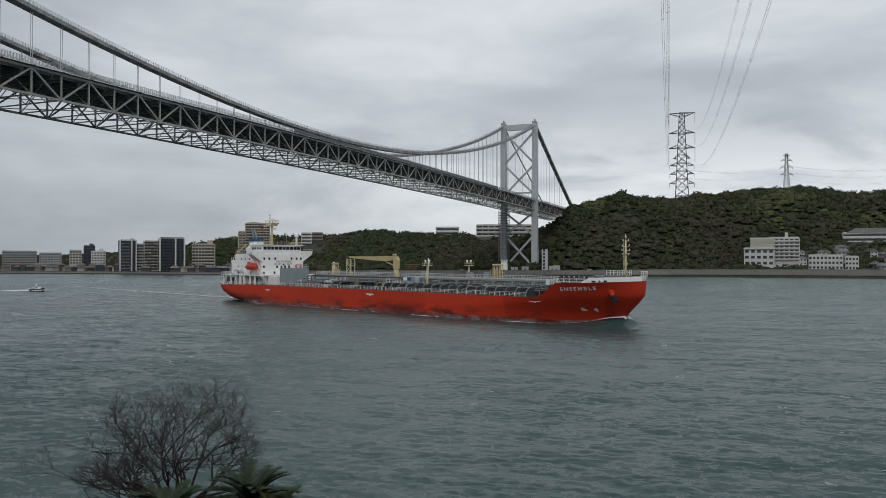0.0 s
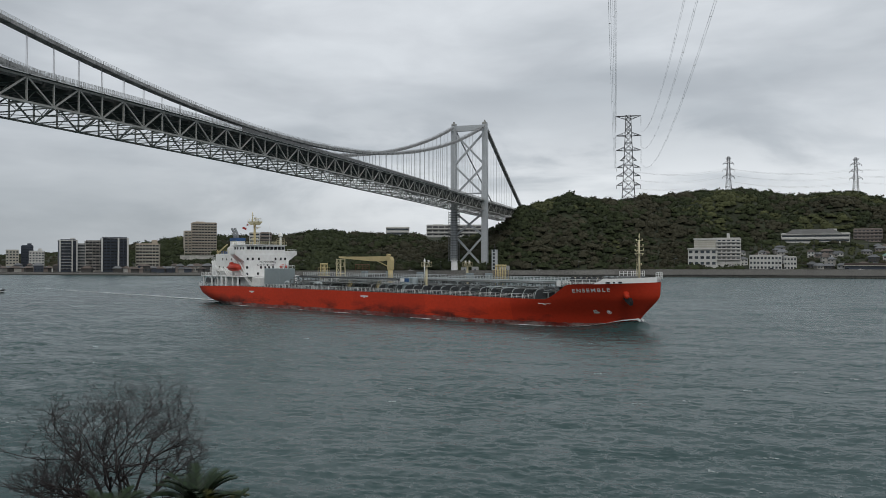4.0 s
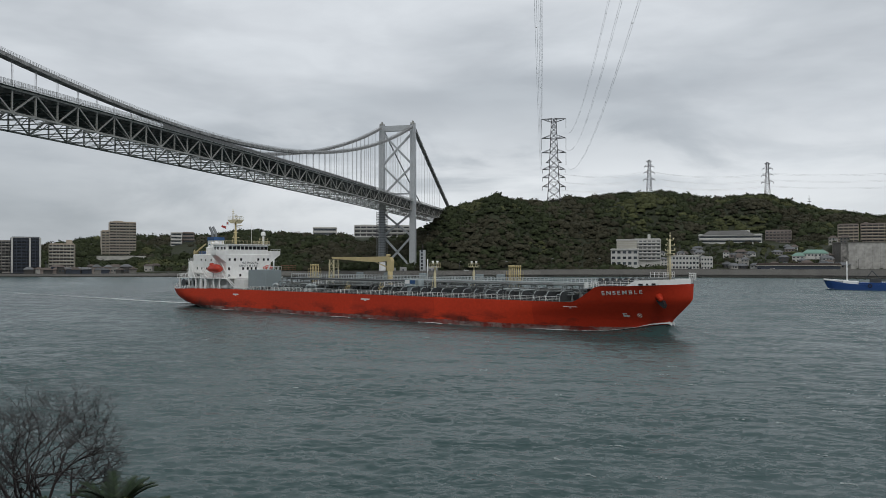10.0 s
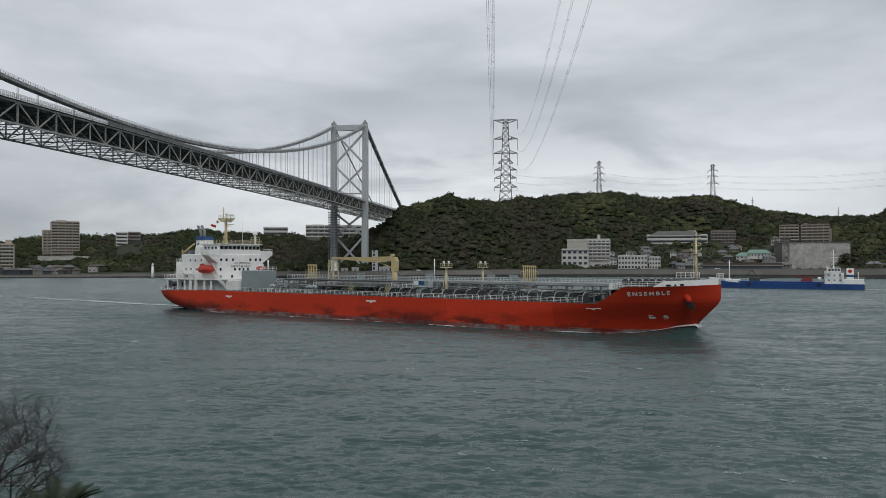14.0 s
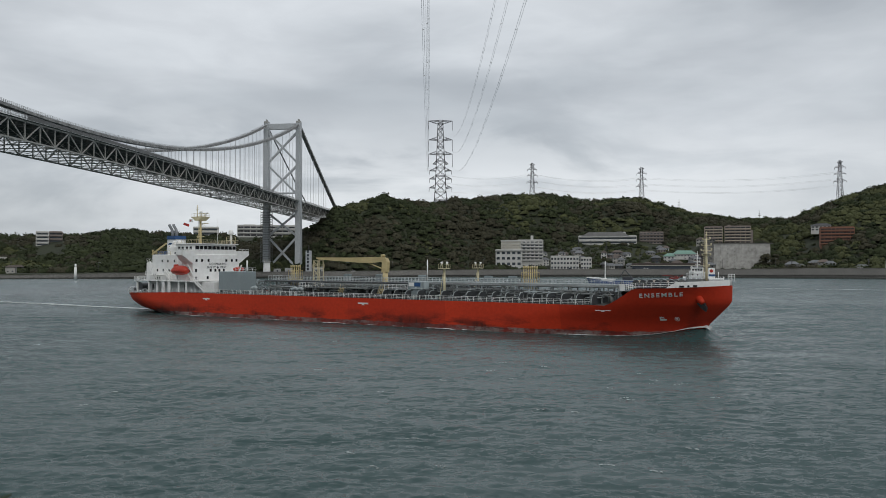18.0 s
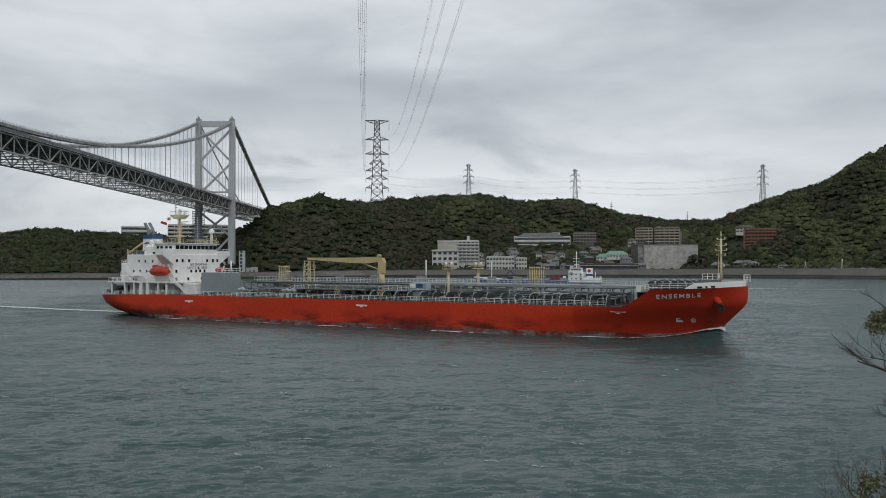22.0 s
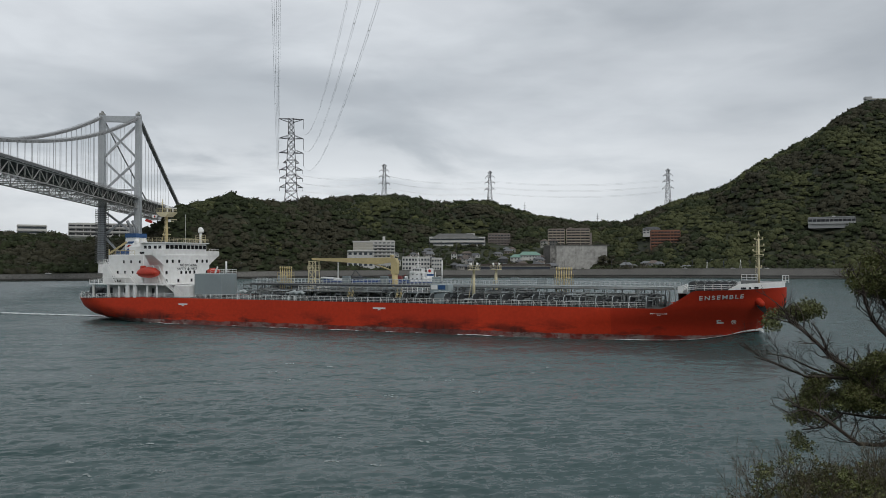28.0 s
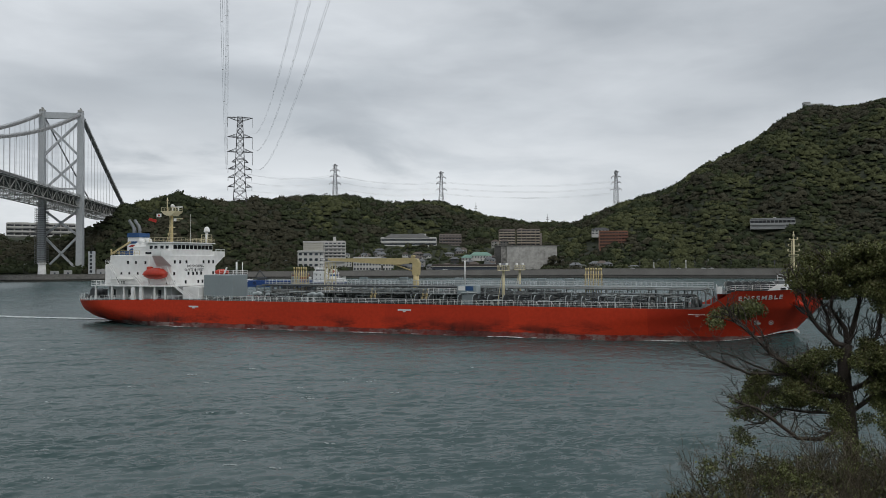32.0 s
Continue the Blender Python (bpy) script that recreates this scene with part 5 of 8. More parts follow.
def manifold(ship):
    mf = part("manifold_platform", Geo().box(-17.5, 15.0, -9.6, -5.4, 8.35, 8.5), M_PIPE, ship, "railed manifold platform with pipe ends")
    part("platform_rail", rail_line([(-17.4, -9.5, 8.5), (-9.0, -9.5, 8.5)], 1.1, 1.1, 3, 0.035), M_WHITE, mf)
    part("platform_rail", rail_line([(-9.0, -9.5, 8.5), (9.0, -9.5, 8.5)], 1.0, 1.6, 2, 0.03), M_PIPE_L, mf)
    part("platform_rail", rail_line([(9.0, -9.5, 8.5), (14.8, -9.5, 8.5), (14.8, -5.6, 8.5)], 1.1, 1.1, 3, 0.035), M_WHITE, mf)
    for x in np.arange(-16.5, 15, 3.4):
        part("platform_leg", Geo().beam((x, -9.3, 6.3), (x, -9.3, 8.4), 0.18), M_PIPE, mf)
    for k in range(11):
        x = -12.5 + 2.0 * k
        part("manifold_pipe", Geo().tube((x, -10.0, 9.2), (x, -2.0, 9.2), 0.19, n=8).tube((x, -10.1, 9.2), (x, -9.9, 9.2), 0.34, n=10).tube((x, -7.2, 9.2), (x, -6.9, 9.2), 0.36, n=8).tube((x, -7.05, 9.2), (x, -7.05, 10.0), 0.06), M_PIPE, mf)
    part("drip_tray", Geo().cbox(-13.5, 11.0, -11.3, -9.7, 6.35, 7.3, 0.05), M_PIPE_D, mf)
    for x, c in ((-3.8, M_CREAM), (8.0, M_CREAM)):
        st = Geo()
        for d in (0, 0.9):
            st.beam((x + d, -11.0, 6.4), (x + d, -9.7, 8.5), 0.08, 0.16).beam((x + d, -11.0, 7.4), (x + d, -9.7, 9.5), 0.06)
        for k in range(6):
            st.beam((x, -11.0 + 0.22 * k, 6.6 + 0.35 * k), (x + 0.9, -11.0 + 0.22 * k, 6.6 + 0.35 * k), 0.18, 0.04)
        part("steps", st, c, mf)
    hut = part("deck_hut", Geo().cbox(15.2, 19.0, -9.0, -5.6, 6.3, 10.3, 0.12), M_BOXG, ship, "grey deck hut with a white notice")
    part("notice", Geo().box(15.5, 16.9, -9.04, -8.98, 9.2, 10.1), M_WHITE, hut)
    part("notice", Geo().box(17.1, 18.7, -9.04, -8.98, 9.2, 10.1), M_BLUE, hut)
    part("tank_cap", Geo().tube((18.6, -7.0, 6.3), (18.6, -7.0, 10.2), 1.1, n=14), M_BOXG, hut)
    for x, y in ((-30, 3.0), (-12, 3.5), (-2, 4), (12, 2.5), (31, 1.5), (37.0, 2.0)):
        part("locker", Geo().cbox(x - 0.9, x + 0.9, y - 0.6, y + 0.6, 9.85, 11.6, 0.06), M_BOXG, ship)
    part("slim_post", Geo().tube((13.2, 3, 9.8), (13.2, 3, 15.4), 0.14, n=6), M_WHITE, ship)
    for x in (32.0, 47.5):
        ld = Geo()
        for d in (-0.3, 0.3):
            ld.beam((x + d, -4.4, 6.4), (x + 1.2 + d, -1.0, 10.8), 0.08)
        for k in range(10):
            c = k / 10
            ld.beam((x - 0.3 + 1.2 * c, -4.4 + 3.4 * c, 6.6 + 4.2 * c), (x + 0.3 + 1.2 * c, -4.4 + 3.4 * c, 6.6 + 4.2 * c), 0.06)
        part("ladder", ld, M_PIPE_L, ship)


def deck_edge(ship):
    xs = list(np.arange(-85.2, 63.6, 3.1))
    for i, (a, b) in enumerate(zip(xs, xs[1:])):
        g = Geo()
        pa, pb = (a, side_y(a, 6.0) + 0.15, sheer(a)), (b, side_y(b, 6.0) + 0.15, sheer(b))
        for k in (0, 0.5):
            q = Vector(pa).lerp(Vector(pb), k)
            g.beam(q - Vector((0, 0, 0.1)), q + Vector((0, 0, 1.05)), 0.08)
        q = Vector(pa)
        g.beam(q + Vector((0.5, 0.35, -0.1)), q + Vector((0, 0, 0.95)), 0.07)
        for h in (0.4, 0.72, 1.05):
            g.beam(Vector(pa) + Vector((0, 0, h)), Vector(pb) + Vector((0, 0, h)), 0.045 if h < 1 else 0.07)
        part("deck_rail", g, M_WHITE, ship)
    part("deck_rail", rail_line([(x, -side_y(x, 6.0) - 0.15, sheer(x)) for x in np.linspace(-85.5, 63.4, 24)], 1.05, 1.6, 3, 0.035), M_PIPE_L, ship)
    part("stern_rail", rail_line([(-85.9, -7.2, 6.1), (-86.2, 0, 6.1), (-85.9, 7.2, 6.1)], 1.1, 1.3, 3, 0.035), M_WHITE, ship)
    wn = part("mooring_winch", Geo().tube((-82.0, -6.8, 7.5), (-82.0, -4.4, 7.5), 0.9, n=12).box(-83.0, -81.0, -4.4, -3.4, 6.2, 8.2), M_PIPE_D, ship, "dark mooring winch on the after deck")
    part("drum_side", Geo().tube((-82.0, -7.0, 7.5), (-82.0, -6.8, 7.5), 1.25, n=14), M_PIPE_D, wn)
    for x in (-84.3, -79.8):
        part("bollard", Geo().tube((x, -7.0, 6.1), (x, -7.0, 7.0), 0.3, n=8).tube((x + 0.9, -7.0, 6.1), (x + 0.9, -7.0, 7.0), 0.3, n=8), M_PIPE_D, ship)


def bow_outfit(ship):
    part("bow_rail", rail_line([(x, side_y(x, 9.5) + 0.2, sheer(x)) for x in np.linspace(68.2, 77.0, 7)], 1.05, 1.3, 3, 0.045), M_WHITE, ship)
    part("bow_rail", rail_line([(x, -side_y(x, 9.5) - 0.2, sheer(x)) for x in np.linspace(68.2, 77.0, 7)], 1.05, 1.3, 3, 0.045), M_WHITE, ship)
    part("break_rail", rail_line([(66.6, -11.3, 9.3), (66.6, 11.3, 9.3)], 1.1, 1.3, 3, 0.04), M_WHITE, ship)
    part("corner_screen", Geo().box(66.4, 67.4, -11.4, -11.25, 9.3, 10.6).box(66.4, 66.55, -11.4, -10.2, 9.3, 10.6), M_WHITE, ship)
    for i, x in enumerate((68.9, 70.3, 71.8, 73.2, 74.5, 75.9)):
        w = part("mooring_winch", Geo().tube((x, -8.6, 10.75), (x, -5.6, 10.75), 0.52, n=14), M_ROPE if i % 2 == 0 else M_PIPE, ship, "mooring winch with a rope drum")
        for y in (-8.7, -5.5):
            part("drum_flange", Geo().tube((x, y - 0.05, 10.75), (x, y + 0.05, 10.75), 0.68, n=16), M_PIPE_D, w)
        part("winch_bed", Geo().box(x - 0.6, x + 0.6, -7.9, -5.6, 9.2, 9.8), M_PIPE_D, w)
        w2 = part("mooring_winch", Geo().tube((x, 5.0, 10.5), (x, 7.0, 10.5), 0.8, n=12), M_PIPE, ship)
        part("winch_bed", Geo().box(x - 0.6, x + 0.6, 4.8, 7.2, 9.2, 9.8), M_PIPE_D, w2)
    fm = part("foremast", Geo().tube((80.6, 0, 9.4), (80.6, 0, 19.6), 0.27, 0.17, 10), M_CREAM_L, ship, "cream foremast with lamp brackets and a ladder")
    for z, w in ((14.0, 0.5), (16.2, 0.8), (17.2, 1.0), (18.2, 0.9), (19.4, 0.7)):
        part("lamp_bracket", Geo().beam((80.6 - w, 0, z), (80.6 + w, 0, z), 0.12).tube((80.6 + w, 0, z), (80.6 + w, 0, z + 0.45), 0.13).tube((80.6 - w, 0, z), (80.6 - w, 0, z + 0.35), 0.13), M_CREAM_L, fm)
    part("lamp_platform", Geo().box(79.8, 81.4, -0.6, 0.6, 16.5, 16.6), M_CREAM_L, fm)
    part("top_lamp", Geo().tube((80.6, 0, 19.5), (80.6, 0, 21.0), 0.08).tube((80.6, 0, 20.0), (80.6, 0, 20.5), 0.18), M_CREAM_L, fm)
    ld = Geo()
    for d in (-0.25, 0.25):
        ld.beam((80.0, d, 9.5), (80.25, d, 19.2), 0.06)
    for k in range(24):
        ld.beam((80.0, -0.25, 9.8 + 0.4 * k), (80.0, 0.25, 9.8 + 0.4 * k), 0.05)
    part("ladder", ld, M_CREAM_L, fm)
    hut = part("bosun_store", Geo().cbox(77.4, 80.4, -3.2, 3.2, 9.3, 11.6, 0.1), M_PIPE, ship)
    part("store_rail", rail_line([(77.5, -3.1, 11.6), (80.3, -3.1, 11.6), (80.3, 3.1, 11.6)], 1.1, 1.0, 2, 0.05), M_WHITE, hut)
    part("bow_cage", rail_line([(84.8, -0.5, 11.1), (85.9, -0.4, 11.1), (85.9, 0.4, 11.1), (84.8, 0.5, 11.1)], 1.4, 0.5, 3, 0.05, 0.06), M_WHITE, ship)
    for k, (x, w) in enumerate(((77.9, 0.9), (79.0, 0.35), (80.0, 0.9))):
        y = side_y(x, 10.3)
        part("fairlead", Geo().cbox(x - w / 2, x + w / 2, y - 0.06, y + 0.3, sheer(x) + 0.08, sheer(x) + 0.4, 0.05), M_BLACK, ship)
    # hawse bulge with a stocked anchor
    hw = part("hawse_bulge", Geo().pipe([(78.6, -4.4, 8.6), (80.2, -5.6, 8.0), (81.0, -6.4, 7.3)], 1.0, 12, 0.55).ball((81.0, -6.4, 7.3), 0.57), M_HULL, ship, "red hawse pipe bulge with a dark anchor")
    part("anchor", Geo().prism([(80.1, 7.0), (80.7, 6.2), (81.7, 5.4), (81.9, 6.1), (81.5, 7.0)], -6.5, -5.2), M_BLACK, hw)


def surface_text(text, size, x0, z0, mat, ship, name, spread=1.12, bold=0.0):
    """Letters set one by one on the curved side, each turned with the plating."""
    x, low = x0, z0
    for ch in text:
        z0 = low + 0.05 * (x - x0)
        y = side_y(x, z0)
        dy = side_y(x + 0.6, z0) - side_y(x, z0)
        a = math.atan2(dy, 0.6)
        dz = (side_y(x + 0.4, z0 + 0.5) - side_y(x + 0.4, z0)) / 0.5
        ux, uz = Vector((math.cos(a), math.sin(a), 0)), Vector((0, dz, 1)).normalized()
        n = ux.cross(uz)
        k = 1.12
        m = Matrix(((ux.x * k, uz.x, n.x, 0), (ux.y * k, uz.y, n.y, 0), (ux.z * k, uz.z, n.z, 0), (0, 0, 0, 1)))
        ob = letters(name, ch, size, Matrix.Translation(Vector((x, y, z0)) + n * 0.06) @ m, mat, ship, 0.03, bold=bold)
        w = max(v.co.x for v in ob.data.vertices)
        x += (w * k + 0.17 * size) * spread * math.cos(a)


def hull_marks(ship):
    surface_text("ENSEMBLE", 1.27, 70.1, 8.0, M_TEXT, ship, "name_letter", 1.07, 0.02)
    for x, z, w in ((4.5, 4.75, 1.5), (62.9, 5.1, 1.5), (-48.3, 4.5, 1.3)):
        g = Geo()
        for u, lo, hi in ((w, z + 0.14, z + 0.5), (0.32, z - 0.12, z + 0.14)):
            a, b = side_y(x - u, lo), side_y(x + u, lo)
            g.add([(x + d * u, (a if d < 0 else b) + o, h) for o in (-0.06, 0.06) for d, h in ((-1, lo), (1, lo), (1, hi), (-1, hi))],
                  [(0, 1, 2, 3), (7, 6, 5, 4), (0, 4, 5, 1), (1, 5, 6, 2), (2, 6, 7, 3), (3, 7, 4, 0)])
        part("tug_mark", g, M_TEXT, ship)
    g = Geo()
    x, z = 76.1, 3.7
    n = 18
    ring = []
    for i in range(n):
        a = 2 * math.pi * i / n
        for r in (0.34, 0.44):
            px, pz = x + r * math.cos(a), z + r * math.sin(a)
            ring.append((px, side_y(px, pz) - 0.05, pz))
    g.add(ring, [(2 * i, 2 * i + 1, (2 * i + 3) % (2 * n), (2 * i + 2) % (2 * n)) for i in range(n)])
    for s in (-1, 1):
        p, q = (x - 0.25, z - 0.25 * s), (x + 0.25, z + 0.25 * s)
        g.beam((p[0], side_y(*p) - 0.04, p[1]), (q[0], side_y(*q) - 0.04, q[1]), 0.05, 0.09)
    part("thruster_mark", g, M_TEXT, ship)
    for x0, x1, z0, z1 in ((73.1, 73.38, 3.35, 4.15), (73.38, 74.05, 3.35, 3.8), (73.38, 73.9, 3.95, 4.15), (74.05, 74.3, 3.42, 3.7)):
        part("bulb_mark", Geo().add([(x0, side_y(x0, z0) - 0.05, z0), (x1, side_y(x1, z0) - 0.05, z0), (x1, side_y(x1, z1) - 0.05, z1), (x0, side_y(x0, z1) - 0.05, z1)], [(0, 1, 2, 3)]), M_TEXT, ship)


mast_head(ship)
lifeboat_ob = lifeboat(ship)
grey_box(ship)
crane(ship)
light_post(ship, 25.3, -9.3, 15.0)
light_post(ship, 24.6, 8.2, 14.9)
vent_comb(ship, 42.3, 7)
vent_comb(ship, -27.0, 6)
pipes(ship)
manifold(ship)
deck_edge(ship)
bow_outfit(ship)
hull_marks(ship)


# ---- foam: the tanker's bow wave, side wash and stern wake ----
def foam_material():
    m = bpy.data.materials.new("sea_foam")
    m.use_nodes = True
    N, L = m.node_tree.nodes, m.node_tree.links
    b = N["Principled BSDF"]
    b.inputs["Base Color"].default_value = (0.62, 0.66, 0.66, 1)
    b.inputs["Roughness"].default_value = 0.7
    tc = N.new("ShaderNodeTexCoord")
    n = N.new("ShaderNodeTexNoise")
    n.inputs["Scale"].default_value, n.inputs["Detail"].default_value, n.inputs["Roughness"].default_value = 0.9, 7, 0.65
    L.new(tc.outputs["Object"], n.inputs["Vector"])
    at = N.new("ShaderNodeAttribute")
    at.attribute_name = "thick"
    s = N.new("ShaderNodeMath")
    s.operation = "ADD"
    L.new(n.outputs["Fac"], s.inputs[0])
    L.new(at.outputs["Fac"], s.inputs[1])
    r = N.new("ShaderNodeMapRange")
    r.inputs["From Min"].default_value, r.inputs["From Max"].default_value = 0.92, 1.12
    L.new(s.outputs[0], r.inputs["Value"])
    L.new(r.outputs[0], b.inputs["Alpha"])
    return m


M_FOAM = foam_material()


def flat_sea(x):
    return 0.0


def bow_swell(x):
    """How high the water heaps up along the fore end of the tanker."""
    return 1.7 * math.exp(-((80.6 - x) / 8.0) ** 2) if x < 80.6 else 1.7 * math.exp(-((x - 80.6) / 1.3) ** 2)


def foam_strip(name, rows, parent, label="", rise=flat_sea):
    """A low ridge of foam: rows of (x, y, width, thickness, height)."""
    v, f, th = [], [], []
    for x, y, w, k, h in rows:
        for e, a, z in ((-1, 0.0, 0.0), (-0.45, 0.75, 0.6), (0.0, 1.0, 1.0), (0.45, 0.75, 0.6), (1, 0.0, 0.0)):
            v.append((x, y + e * w, 0.04 + z * h + rise(x)))
            th.append(k * a)
    f = [(i * 5 + j, (i + 1) * 5 + j, (i + 1) * 5 + j + 1, i * 5 + j + 1) for i in range(len(rows) - 1) for j in range(4)]
    ob = part(name, Geo().add(v, f, True), M_FOAM, parent, label)
    at = ob.data.attributes.new("thick", "FLOAT", "POINT")
    at.data.foreach_set("value", th)
    return ob


wake = thing("ship_wake", Matrix(), "white foam of the bow wave and wake round the tanker", "wake")


def make_wake():
    rnd = random.Random(3)
    for s in (-1, 1):
        foam_strip("bow_wave", [(81.4 - 0.5 * i, s * (half_breadth(min(80.2, 81.4 - 0.5 * i), bow_swell(min(80.2, 81.4 - 0.5 * i))) + 0.28), 0.75 + 0.01 * i - 0.025 * min(i, 12), 1.15 - 0.016 * i, max(0.12, 0.75 - 0.05 * i)) for i in range(40)], wake, "", bow_swell)
        v, f = [], []
        for i in range(40):
            x = 83.4 - 0.5 * i
            h = bow_swell(x)
            y = half_breadth(min(x, 80.2), h) if x < 80.3 else 0.0
            for d, k in ((-0.5, 1.0), (0.25, 1.0), (2.6, 0.78), (5.6, 0.40), (9.0, 0.1), (13.0, -0.15)):
                v.append((x, s * max(0.0, y + d), h * k - 0.02))
        f = [(6 * i + j, 6 * i + 6 + j, 6 * i + 7 + j, 6 * i + 1 + j) for i in range(39) for j in range(5)]
        part("bow_swell", Geo().add(v, f if s > 0 else [q[::-1] for q in f], True), water.data.materials[0], wake, "smooth swell heaped up by the bow")
        foam_strip("side_wash", [(63 - 1.2 * i, s * (half_breadth(63 - 1.2 * i, 0.0) + 0.6 + 0.25 * math.sin(i)), 0.55 + 0.3 * rnd.random(), 0.30 + 0.5 * max(0.0, math.sin(i * 0.37) * math.sin(i * 0.11 + 1)) + 0.2 * rnd.random(), 0.2) for i in range(112)], wake)
        foam_strip("diverging_wave", [(70 - 1.5 * i, s * (12.8 + 0.32 * i), 1.2, 0.26 + 0.16 * rnd.random(), 0.2) for i in range(26)], wake)
    foam_strip("stern_wake", [(-79 - 3 * i, 0.5 * math.sin(i * 0.4), 2.8 + 0.10 * i, 0.72 - 0.0066 * i + 0.1 * rnd.random(), 0.18) for i in range(58)], wake)
    foam_strip("stern_wake", [(-81 - 3 * i, -6 - 0.18 * i, 0.8 + 0.02 * i, 0.26 + 0.16 * rnd.random(), 0.1) for i in range(22)], wake)


make_wake()


# ---- the far shore: sea wall, town, woods ----
M_TAN = material("tan_render", (0.42, 0.36, 0.29), 0.8, 0, 0.12, 0.15, 2)
M_PALE = material("pale_render", (0.52, 0.515, 0.49), 0.8, 0, 0.12, 0.12, 2)
M_GREYW = material("grey_render", (0.33, 0.335, 0.33), 0.8, 0, 0.14, 0.12, 2)
M_SLATE = material("dark_cladding", (0.045, 0.055, 0.075), 0.6, 0, 0.15, 0.12, 2)
M_BRICK = material("brown_brick", (0.24, 0.115, 0.075), 0.85, 0, 0.2, 0.15, 3)
M_MAUVE = material("brown_render", (0.235, 0.20, 0.18), 0.85, 0, 0.15, 0.15, 3)
M_CREAMW = material("cream_render", (0.44, 0.42, 0.36), 0.8, 0, 0.12, 0.15, 2)
M_ROOF = material("grey_roof_tile", (0.13, 0.135, 0.14), 0.8, 0, 0.2, 0.3, 4, obj_random=0.3)
M_ROOF_L = material("pale_grey_roof", (0.22, 0.22, 0.215), 0.8, 0, 0.15, 0.2, 2)
M_ROOF_B = material("brown_roof_tile", (0.10, 0.08, 0.068), 0.8, 0, 0.2, 0.3, 4, obj_random=0.3)
M_ROOF_G = material("green_roof_sheet", (0.16, 0.28, 0.225), 0.6, 0, 0.1, 0.3, 4)
# near-black with the shade of deep balconies put into the colour
M_RECESS_SHADE = material("balcony_recess_shade", (0.022, 0.024, 0.028), 0.45, 0, 0.3, 0.3, 2, obj_random=0.4)
M_WIN = material("far_window", (0.05, 0.06, 0.07), 0.2, 0, 0.25, 0.3, 2, obj_random=0.35)


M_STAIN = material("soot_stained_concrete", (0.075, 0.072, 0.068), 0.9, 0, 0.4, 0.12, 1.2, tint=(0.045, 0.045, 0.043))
M_HOUSE = material("weathered_render", (0.27, 0.26, 0.24), 0.85, 0, 0.2, 0.3, 2, obj_random=0.5)
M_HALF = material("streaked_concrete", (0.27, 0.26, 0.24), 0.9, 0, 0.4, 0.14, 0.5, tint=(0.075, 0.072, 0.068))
M_HOUSE2 = material("sand_render", (0.40, 0.365, 0.31), 0.85, 0, 0.15, 0.3, 2)
M_WET = material("weedy_concrete", (0.045, 0.046, 0.038), 0.7, 0, 0.3, 0.2, 2)
M_SEAWALL = material("pale_sea_wall", (0.145, 0.14, 0.128), 0.85, 0, 0.35, 0.05, 0.8, tint=(0.085, 0.082, 0.076))


